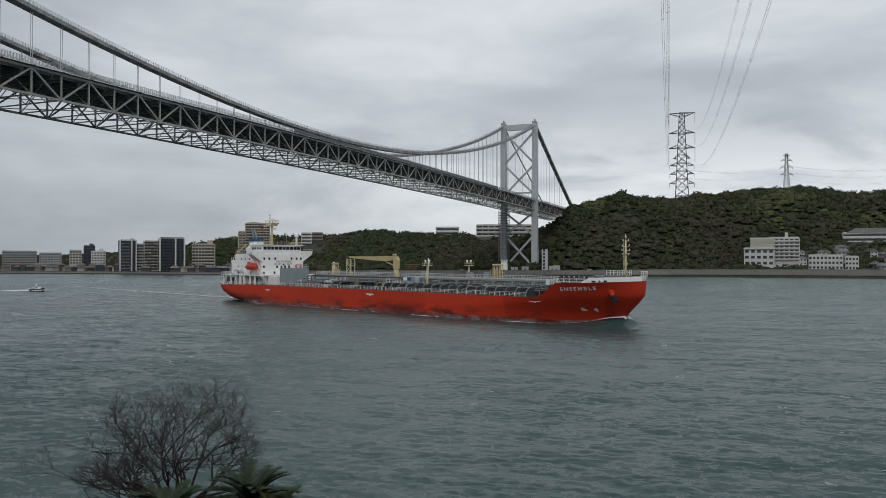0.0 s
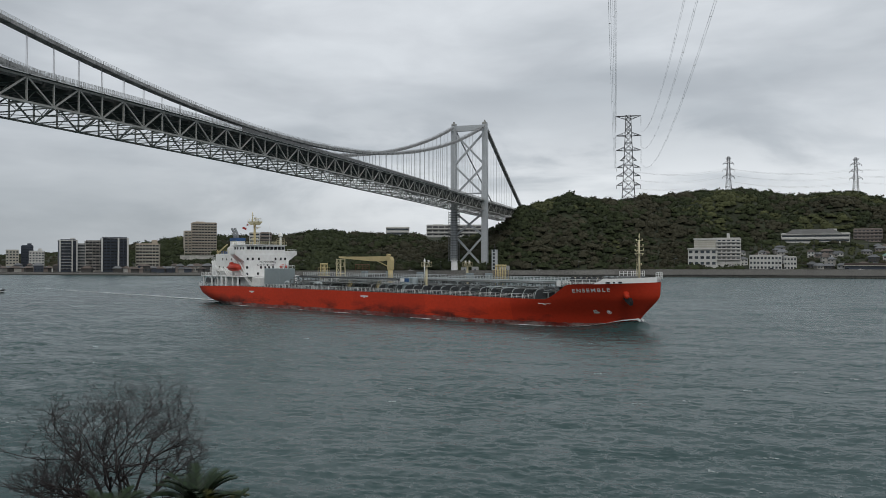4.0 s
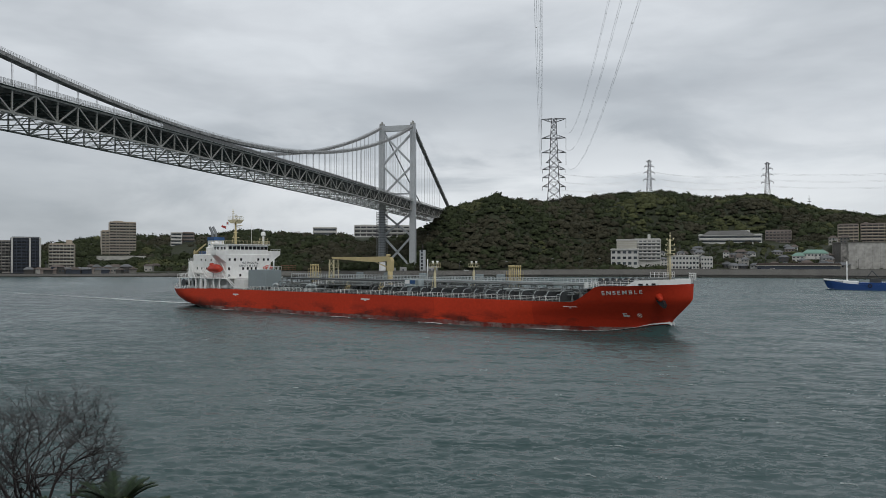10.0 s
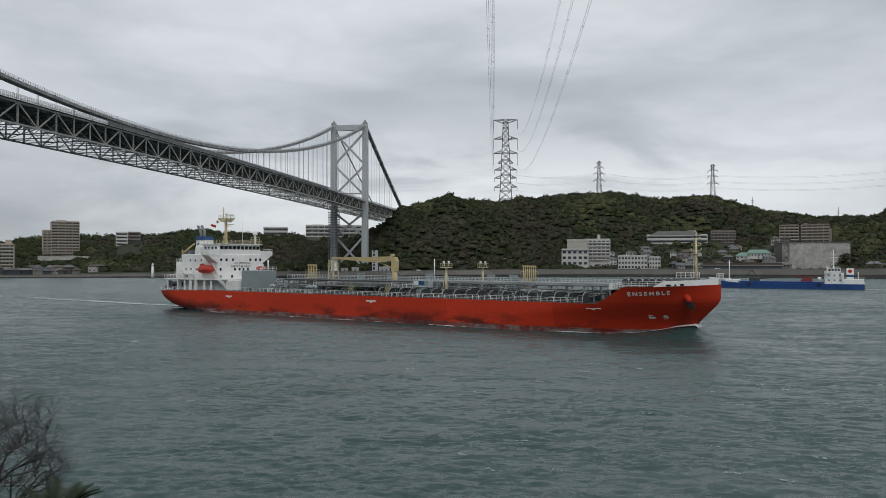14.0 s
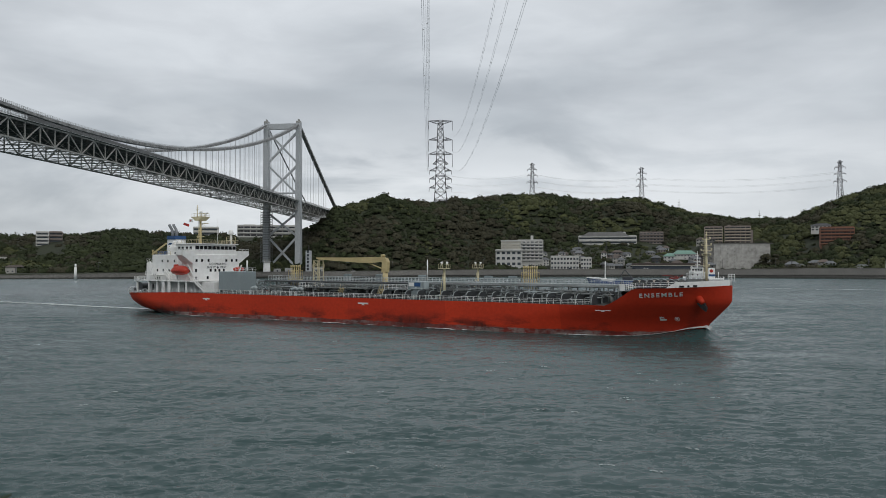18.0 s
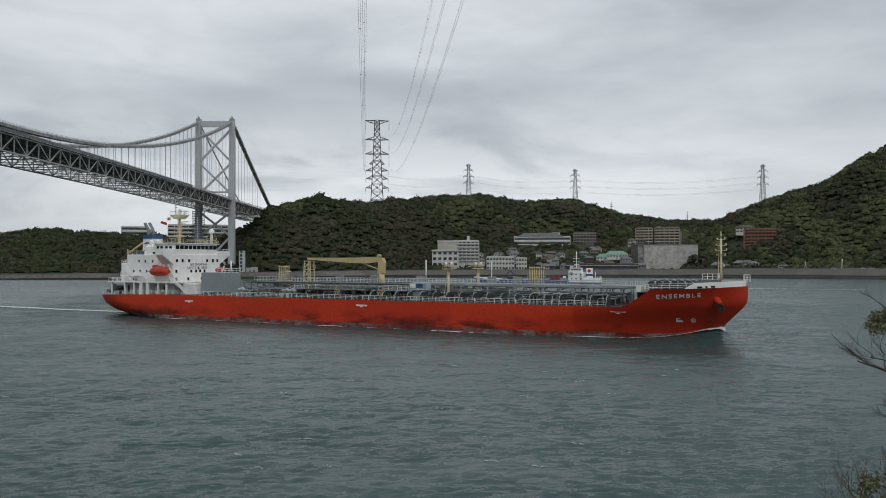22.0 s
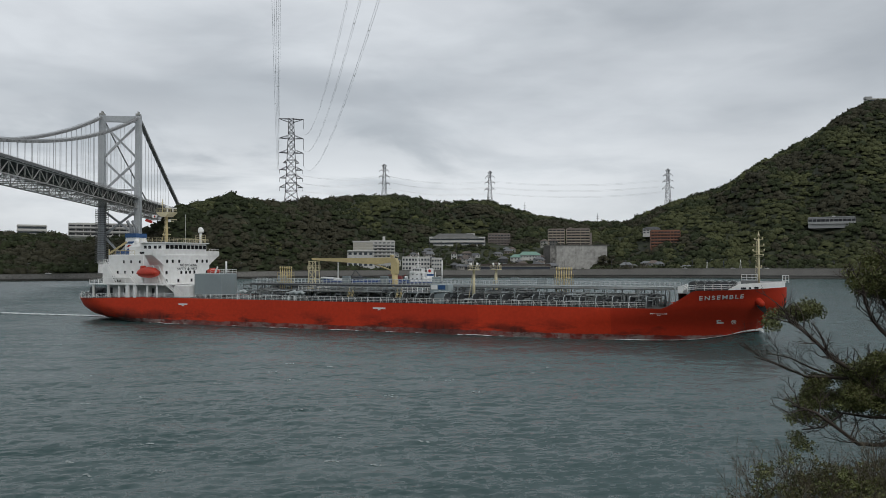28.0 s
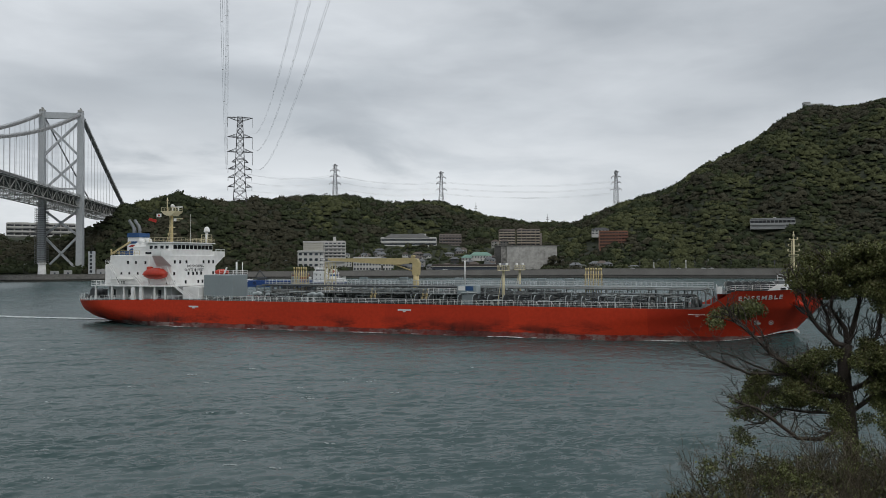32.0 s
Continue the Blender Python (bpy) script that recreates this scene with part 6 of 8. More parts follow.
def far_building(name, az, dist, w, d, base, top, floors, bays, wall, label, style="windows", turn=0.0, roof=None, edge=None, deep=14.0, glass=0.33):
    """A block that faces the strait, with its storeys of windows or balconies."""
    x, y = polar(az, dist)
    b = thing(name, pose(x, y, base, 0, 0, -az + turn), label, "building", "buildings on the far shore")
    h = top - base
    part("wall", Geo().cbox(-w / 2, w / 2, 0, d, -deep, h, 0.2), wall, b)
    part("roof", Geo().box(-w / 2 - 0.25, w / 2 + 0.25, -0.25, d + 0.25, h, h + 0.35), roof or wall, b)
    part("parapet", Geo().box(-w / 2 + 0.4, w / 2 - 0.4, 0.4, 0.8, h + 0.35, h + 1.1), wall, b)
    fh, bw = h / floors, w / bays
    if style == "balcony":
        win = Geo().box(-bw * glass, bw * glass, -0.03, 0.06, 0, fh * (0.36 + 0.7 * (glass - 0.1))).mesh("window")
        slab = Geo().box(-bw * 0.47, bw * 0.47, -1.35, 0.05, 0, 0.16).box(-bw * 0.47, bw * 0.47, -1.4, -1.28, 0, fh * 0.36).mesh("balcony")
        for i in range(floors):
            for j in range(bays):
                o = part("balcony", slab, edge or wall, b)
                o.location = (-w / 2 + bw * (j + 0.5), 0, fh * i + 0.15)
                # wide panes are flat dark sheets painted as the shade of a recess
                o = part("window", win, M_RECESS_SHADE if glass > 0.4 else M_WIN, b)
                o.location = (-w / 2 + bw * (j + 0.5), 0, fh * i + fh * 0.2)
        for j in range(bays + 1):
            part("fin", Geo().box(-w / 2 + bw * j - 0.15, -w / 2 + bw * j + 0.15, -1.3, 0.05, 0.1, h), edge or wall, b)
    elif style == "bands":
        for i in range(floors):
            part("window_band", Geo().box(-w / 2 + 0.8, w / 2 - 0.8, -0.04, 0.06, fh * i + fh * 0.36, fh * i + fh * 0.72), M_WIN, b)
            part("ledge", Geo().box(-w / 2 - 0.2, w / 2 + 0.2, -0.9, 0.05, fh * i + fh * 0.88, fh * i + fh), wall, b)
    else:
        win = Geo().box(-bw * 0.3, bw * 0.3, -0.04, 0.06, 0, fh * 0.46).mesh("window")
        sill = Geo().box(-bw * 0.34, bw * 0.34, -0.14, 0.05, -0.14, 0).mesh("sill")
        for i in range(floors):
            for j in range(bays):
                o = part("window", win, M_WIN, b)
                o.location = (-w / 2 + bw * (j + 0.5), 0, fh * i + fh * 0.32)
                part("sill", sill, wall, o)
        side = Geo().box(-0.04, 0.06, -0.7, 0.7, 0, fh * 0.45).mesh("window")
        for i in range(floors):
            for s in (-1, 1):
                o = part("window", side, M_WIN, b)
                o.location = (s * w / 2, d / 2, fh * i + fh * 0.32)
    return b, h


def stair_head(b, h, x, w=4, wall=None, up=3.0):
    part("stair_head", Geo().cbox(x - w / 2, x + w / 2, 3, 7, h, h + up, 0.1), wall, b)


def town_left():
    far_building("long_block", -46.2, 955, 33, 14, 6, 22, 6, 12, M_GREYW, "long grey six-storey block near the water", "balcony")
    far_building("office_block", -44.4, 955, 22, 14, 6.5, 20, 5, 8, M_GREYW, "grey office block with even windows")
    far_building("beige_block", -42.9, 925, 12, 12, 8, 23, 5, 4, M_CREAMW, "beige block with small windows")
    b, h = far_building("dark_tower", -42.05, 900, 11, 12, 3.5, 27.5, 9, 3, M_SLATE, "dark narrow apartment tower by the quay", "balcony")
    stair_head(b, h, 2, 4, M_SLATE, 3)
    b, h = far_building("white_block", -41.5, 885, 14, 12, 3.0, 21.5, 7, 5, M_PALE, "white apartment block by the quay")
    stair_head(b, h, 3, 4, M_PALE, 3.5)
    b, h = far_building("apartment_tower", -39.64, 800, 13.8, 14, 2.5, 31.8, 10, 4, M_SLATE, "white-edged apartment tower with dark glazing", "balcony", 8, M_PALE, M_SLATE, glass=0.46)
    for k in (-7.0, 3.4, 7.4):
        part("white_column", Geo().box(k - 0.55, k + 0.55, -1.6, 0.2, 0.2, 30.0), M_PALE, b)
    for i in range(1, 11):
        part("white_ledge", Geo().box(-6.4, 2.8, -1.5, -1.42, 2.93 * i - 0.3, 2.93 * i), M_PALE, b)
    stair_head(b, h, 4.5, 4, M_PALE, 2.5)
    far_building("glass_tower", -38.85, 805, 8, 14, 2.5, 28.2, 9, 3, M_GREYW, "narrow blue-grey glazed tower by the quay", "bands", glass=0.46)
    far_building("apartment_tower", -38.05, 795, 14.8, 14, 2.5, 31, 10, 5, M_HOUSE, "grey-beige apartment tower with balconies", "balcony", 4, None, M_HOUSE, glass=0.46)
    b, h = far_building("apartment_tower", -36.75, 785, 22.5, 14, 2.5, 34, 11, 6, M_SLATE, "dark blue apartment tower with white balcony edges", "balcony", 6, M_PALE, M_SLATE, glass=0.46)
    for k in (-11.2, 3.0, 11.2):
        part("white_column", Geo().box(k - 0.7, k + 0.7, -1.7, 0.2, 0.2, 31.8), M_PALE, b)
    b, h = far_building("apartment_block", -34.66, 800, 21, 13, 3.5, 28.5, 8, 7, M_TAN, "tan eight-storey apartment block", "balcony", -6, None, M_CREAMW, glass=0.48)
    stair_head(b, h, 6, 5, M_TAN, 4.5)
    b, h = far_building("apartment_tower", -30.88, 870, 25.5, 16, 18, 53, 12, 8, M_TAN, "tall tan apartment tower on the wooded slope", "balcony", 5, None, M_HOUSE2, glass=0.46)
    stair_head(b, h, -4, 9, M_TAN, 2.0)
    far_building("apartment_wing", -31.97, 874, 7.5, 14, 18, 44, 9, 2, M_TAN, "lower wing of the tan apartment tower", "balcony", 5, None, M_HOUSE2)
    x, y = polar(-30.9, 845)
    tr = thing("terrace_wall", pose(x, y, 16.5, 0, 0, 31), "pale concrete terrace wall below the apartment tower", "wall")
    part("wall", Geo().cbox(-24, 22, 0, 1.2, -8, 1.6, 0.1), M_CONC_L, tr)
    far_building("hill_block", -27.4, 905, 12, 10, 29, 44, 4, 3, M_PALE, "pale block with dark windows among trees", "bands")
    far_building("hill_block", -26.6, 915, 13, 10, 29, 44.5, 4, 4, M_MAUVE, "brown block among trees", "bands")
    far_building("ridge_building", -16.98, 885, 27, 12, 41, 50.5, 2, 6, M_PALE, "low pale building on the ridge", "bands")
    b, h = far_building("ridge_hotel", -12.78, 885, 63, 14, 40, 53.2, 3, 9, M_PALE, "long white three-storey building on the ridge behind the bridge", "balcony", glass=0.44)
    stair_head(b, h, -18, 12, M_PALE, 1.5)


def town_right():
    b, h = far_building("hotel_building", 5.07, 712, 24, 12, 8.5, 23.6, 3, 5, M_PALE, "white hotel wing with a glazed lounge above trees", "windows", -3, deep=8)
    part("upper_wall", Geo().cbox(-7, 11, 2, 11, h, h + 9.2, 0.2), M_CREAMW, b)
    for k in range(5):
        part("ledge", Geo().box(-7.1, 11.1, 1.7, 2.1, h + 1.5 + 1.6 * k, h + 1.75 + 1.6 * k), M_PALE, b)
    part("canopy", Geo().box(-12.5, 12.5, -1.2, 1, h - 0.2, h + 0.6), M_PALE, b)
    part("upper_parapet", Geo().box(-7.4, 11.4, 1.6, 2.2, h + 8.4, h + 9.6), M_PALE, b)
    b, h = far_building("hotel_block", 6.67, 738, 24, 12, 14, 33.2, 6, 6, M_PALE, "white hotel block with rows of balconies", "balcony", -3)
    stair_head(b, h, 1.5, 2.5, M_PALE, 5)
    far_building("school_building", 9.2, 718, 26, 10, 5.5, 17.6, 3, 9, M_PALE, "white three-storey school building by the shore road")
    far_building("school_building", 10.75, 722, 10, 10, 5.5, 16.5, 3, 4, M_PALE, "white school wing by the shore road")
    b, h = far_building("terraced_hotel", 12.28, 852, 62, 16, 31, 40.2, 2, 12, M_PALE, "long low white hotel under the wooded hill", "bands")
    part("hip_roof", Geo().prism([(-28, 0), (24, 0), (16, 4.6), (-20, 4.6)], -0.8, 14), M_ROOF_L, b).location = (0, 0, h)
    stair_head(b, h, 15, 9, M_PALE, 5)
    far_building("brown_block", 15.39, 872, 25, 12, 32, 44.6, 4, 7, M_MAUVE, "brown four-storey block below the hill", "balcony")
    far_building("apartment_block", 19.62, 846, 17.5, 14, 31, 48.6, 6, 4, M_MAUVE, "grey-brown six-storey apartment block above a great wall", "balcony", 3, None, M_TAN, glass=0.48)
    b, h = far_building("apartment_block", 21.2, 847, 25, 14, 31, 48.9, 6, 5, M_MAUVE, "grey-brown six-storey apartment block above a great wall", "balcony", 3, None, M_TAN, glass=0.48)
    stair_head(b, h, -8, 3, M_MAUVE, 2.2)
    part("stair_tower", Geo().cbox(12.6, 14.6, -2, 3, -3, h - 4, 0.1), M_MAUVE, b)
    b, h = far_building("brick_building", 27.39, 852, 30, 14, 30, 46.4, 5, 9, M_BRICK, "red-brown brick building among trees", "balcony", 6, glass=0.44)
    b, h = far_building("white_house", 26.42, 888, 19, 10, 44.5, 50.0, 2, 5, M_PALE, "white house with a pitched grey roof", "windows", deep=3.0)
    part("pitched_roof", Geo().prism([(-10.5, 0), (10.5, 0), (6, 2.4), (-5, 2.4)], -1, 11), M_ROOF, b).location = (0, 0, h)
    b, h = far_building("hillside_school", 38.09, 855, 42.4, 10, 51.2, 57.4, 1, 11, M_GREYW, "long grey building on a clearing of the hill", "balcony", roof=M_ROOF, deep=4.0, glass=0.44)
    stair_head(b, h, 2, 3, M_PALE, 2)
    b, h = far_building("summit_lodge", 40.76, 1322, 27, 14, 246, 257.5, 2, 7, M_PALE, "pale observation building on the summit", "bands", 20)
    part("lookout", Geo().cbox(-16, -6, 0, 8, h, h + 4, 0.3), M_GREYW, b)
    # the great retaining wall, in panels
    x, y = polar(21.0, 776)
    rw = thing("retaining_wall", pose(x, y, 4.2, 0, 0, -21.0), "tall stained pale concrete retaining wall below the apartments", "wall")
    for k in range(10):
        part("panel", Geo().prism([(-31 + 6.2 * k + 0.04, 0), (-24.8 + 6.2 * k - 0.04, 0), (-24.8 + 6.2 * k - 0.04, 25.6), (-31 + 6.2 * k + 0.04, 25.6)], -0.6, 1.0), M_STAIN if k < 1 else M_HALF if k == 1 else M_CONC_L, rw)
    part("coping", Geo().box(-31.5, 33.5, -1.2, 2, 25.6, 26.4), M_CONC, rw)
    part("return_wall", Geo().box(-31.5, -31.0, -0.4, 26, 0, 25.8), M_CONC, rw)


def house(az, dist, base, w, d, h, roof, wall, turn):
    x, y = polar(az, dist)
    b = thing("house", pose(x, y, base, 0, 0, -az + turn), "small tiled-roof house on the slope of the far town", "house", "houses of the far town")
    part("wall", Geo().cbox(-w / 2, w / 2, 0, d, -2.2, h, 0.08), wall, b)
    e, r = 0.7, d * 0.32
    part("roof", Geo().add([(-w / 2 - e, -e, h), (w / 2 + e, -e, h), (w / 2 + e, d + e, h), (-w / 2 - e, d + e, h), (-w / 2 + d * 0.3, d / 2, h + r), (w / 2 - d * 0.3, d / 2, h + r)],
                           [(0, 1, 5, 4), (1, 2, 5), (2, 3, 4, 5), (3, 0, 4), (3, 2, 1, 0)]), roof, b)
    n = max(2, int(w / 2.6))
    for i in range(int(h / 2.7)):
        for j in range(n):
            part("window", Geo().box(-w / 2 + w * (j + 0.5) / n - 0.65, -w / 2 + w * (j + 0.5) / n + 0.65, -0.05, 0.05, 0.9 + 2.7 * i, 2.1 + 2.7 * i), M_WIN, b)
    return b


def parked_car(az, dist, z, paint, turn):
    x, y = polar(az, dist)
    c = thing("car", pose(x, y, z, 0, 0, -az + turn), "small parked car on the shore road", "car", "cars on the shore road")
    part("body", Geo().cbox(-2.1, 2.1, -0.85, 0.85, 0.32, 0.95, 0.12), paint, c)
    part("cabin", Geo().prism([(-1.5, 0.95), (1.1, 0.95), (0.6, 1.5), (-1.2, 1.5)], -0.75, 0.75), M_GLASS, c)
    part("car_roof", Geo().box(-1.15, 0.55, -0.74, 0.74, 1.5, 1.56), paint, c)
    for wx in (-1.3, 1.3):
        for wy in (-0.86, 0.68):
            part("wheel", Geo().tube((wx, wy, 0.32), (wx, wy + 0.18, 0.32), 0.32, n=12), M_BLACK, c)


def utility_pole(az, dist):
    x, y = polar(az, dist)
    p = thing("utility_pole", pose(x, y, float(land(az, dist)), 0, 0, -az), "thin grey utility pole among the houses", "pole", "utility poles of the far town")
    part("mast", Geo().tube((0, 0, -1), (0, 0, 11.5), 0.2, 0.14, 6), M_PYLON, p)
    for z in (9.8, 10.8):
        part("cross_arm", Geo().beam((-1.1, 0, z), (1.1, 0, z), 0.14), M_PYLON, p)
    part("transformer", Geo().tube((0.45, 0, 8.0), (0.45, 0, 9.1), 0.3, n=8), M_PYLON, p)


def houses():
    rr = random.Random(9)
    for az in (9.6, 10.4, 28.7, 30.6, 31.9, 33.6, 34.1, 36.9, 14.2, 15.0, -16, -6.5):
        r = float(np.interp(az, SHORE_AZ, SHORE_R))
        top = float(np.interp(az, [-56, -34, -28, -20, -6, 0, 12, 20, 24, 26, 54], [1.8, 1.8, 2.6, 4.4, 4.8, 5.6, 6.2, 6.6, 6.8, 7.6, 8.0]))
        parked_car(az, r + 5, top + 0.02, rr.choice((M_WHITE, M_WHITE, M_PALE, M_SLATE)), rr.uniform(-4, 4))
    for k in range(16):
        utility_pole(rr.uniform(8, 19), rr.uniform(725, 830))
    for az in (24.6, 29.2, 30.2, 33.0, 35.4, 38.2, -29.2, -33, -35.6, -40):
        utility_pole(az, float(np.interp(az, SHORE_AZ, SHORE_R)) + 40)
    rnd = random.Random(11)
    walls = (M_PALE, M_HOUSE, M_GREYW, M_HOUSE, M_HOUSE, M_STAIN, M_MAUVE)
    for k in range(62):
        az = rnd.uniform(7.5, 19.5)
        dist = rnd.uniform(722, 815)
        if 8.0 < az < 12 and dist < 745:
            continue
        z = float(land(az, dist))
        zz = z + 0.4
        house(az, dist, zz, rnd.uniform(5.5, 9.5), rnd.uniform(5.5, 8), rnd.choice((2.8, 2.8, 5.4)), rnd.choice((M_ROOF, M_ROOF, M_ROOF_B)), rnd.choice(walls), rnd.uniform(-25, 25))
    house(17.7, 757, 17.2, 20, 11, 3.0, M_ROOF_G, M_PALE, 8)
    house(16.6, 752, 12.5, 10, 9, 5.6, M_ROOF_G, M_PALE, -8)
    for k in range(9):
        az, dist = rnd.uniform(24, 29.5), rnd.uniform(735, 800)
        house(az, dist, float(land(az, dist)) + 1, rnd.uniform(8, 12), 8, rnd.choice((3.0, 5.6)), rnd.choice((M_ROOF, M_ROOF_B)), rnd.choice(walls), rnd.uniform(-20, 20))
    for k in range(110):
        az = rnd.uniform(-47, -28.5)
        sh = float(np.interp(az, SHORE_AZ, SHORE_R))
        dist = sh + rnd.uniform(14, 90)
        house(az, dist, max(3.2, float(land(az, dist))), rnd.uniform(4.5, 8.5), rnd.uniform(5, 7), rnd.choice((2.4, 2.6, 2.6, 5.0)), rnd.choice((M_ROOF, M_ROOF_B, M_ROOF_B)), rnd.choice((M_HOUSE, M_STAIN, M_MAUVE, M_STAIN, M_SLATE, M_PALE, M_HOUSE)), rnd.uniform(-30, 30))
    # long dark shed behind the sea wall
    x, y = polar(16.6, 716)
    sd = thing("shore_shed", pose(x, y, 5.2, 0, 0, -16.6), "long low dark shed with pale eaves by the shore", "shed")
    part("wall", Geo().cbox(-32, 32, 0, 9, -3, 4.6, 0.1), M_SLATE, sd)
    part("roof", Geo().prism([(-33, 4.6), (33, 4.6), (32, 6.6), (-32, 6.6)], -0.6, 9.6), M_ROOF_B, sd)
    part("eaves", Geo().box(-33, 33, -0.85, -0.6, 4.3, 4.8), M_CREAMW, sd)


def sea_wall():
    """The shore wall and its road, section by section along the water."""
    azs = np.arange(-56, 54, 1.0)
    for a, b in zip(azs, azs[1:]):
        m = (a + b) / 2
        top = float(np.interp(m, [-56, -34, -28, -20, -6, 0, 12, 20, 24, 26, 54], [1.8, 1.8, 2.6, 4.4, 4.8, 5.6, 6.2, 6.6, 6.8, 7.6, 8.0]))
        ra, rb = float(np.interp(a, SHORE_AZ, SHORE_R)) - 3, float(np.interp(b, SHORE_AZ, SHORE_R)) - 3
        (xa, ya), (xb, yb) = polar(a, ra), polar(b, rb)
        (xc, yc), (xd, yd) = polar(a, ra + 30), polar(b, rb + 30)
        (xe, ye), (xf, yf) = polar(a, ra - 2.5), polar(b, rb - 2.5)
        g = Geo().add([(xe, ye, -2), (xf, yf, -2), (xb, yb, top), (xa, ya, top), (xc, yc, top), (xd, yd, top), (xc, yc, -2), (xd, yd, -2)],
                      [(0, 1, 2, 3), (3, 2, 5, 4), (4, 5, 7, 6), (0, 3, 4, 6), (1, 7, 5, 2)])
        w = tagged(part("sea_wall", g, M_CONC if m > -1 or m < -29 else M_SEAWALL), "weathered concrete sea wall along the far shore", "sea wall", kind="structure")
        q = Geo()
        (x1, y1), (x2, y2) = polar(a, ra + 0.6), polar(b, rb + 0.6)
        q.beam((x1, y1, top + 0.4), (x2, y2, top + 0.4), 0.5, 0.8)
        part("kerb", q, M_SEAWALL, w)
        h = 0.36 * top
        (x1, y1), (x2, y2) = polar(a, ra - 1.6), polar(b, rb - 1.6)
        part("ledge", Geo().beam((x1, y1, h), (x2, y2, h), 1.6, 0.3), M_SEAWALL, w)
        (x1, y1), (x2, y2) = polar(a, ra - 2.45), polar(b, rb - 2.45)
        part("wet_foot", Geo().beam((x1, y1, -0.5), (x2, y2, -0.5), 0.7, 3.0), M_WET, w, "dark weedy foot of the wall at the tide line")
    rnd = random.Random(4)
    # a low rubble foot where the wall meets the water
    st = Geo()
    for k in range(900):
        az = rnd.uniform(-30, 48)
        r = float(np.interp(az, SHORE_AZ, SHORE_R)) - 6.5 + rnd.uniform(-1.2, 1.2)
        x, y = polar(az, r)
        s = rnd.uniform(0.5, 1.5)
        st.ball((x, y, rnd.uniform(-0.2, 0.5)), s, s * rnd.uniform(0.6, 1), s * rnd.uniform(0.4, 0.8), 5, 3)
    tagged(part("shore_stones", st, M_WET), "dark wet stones along the foot of the sea wall", "stones", kind="stuff")
    # posts and lamps on the shore road
    for k, az in enumerate(np.arange(-24, 44, 3.4)):
        r = float(np.interp(az, SHORE_AZ, SHORE_R)) + 6
        x, y = polar(az, r)
        z = 4.5 if az < -3 else 7
        lp = thing("street_lamp", pose(x, y, z, 0, 0, -az), "grey street lamp on the shore road", "street lamp", "street lamps on the far shore")
        part("pole", Geo().tube((0, 0, -2), (0, 0, 8.5), 0.13, 0.09, 6), M_PYLON, lp)
        part("lamp_head", Geo().beam((0, 0, 8.4), (1.7, 0, 8.7), 0.14).cbox(1.3, 2.2, -0.15, 0.15, 8.6, 8.8, 0.03), M_RAIL, lp)


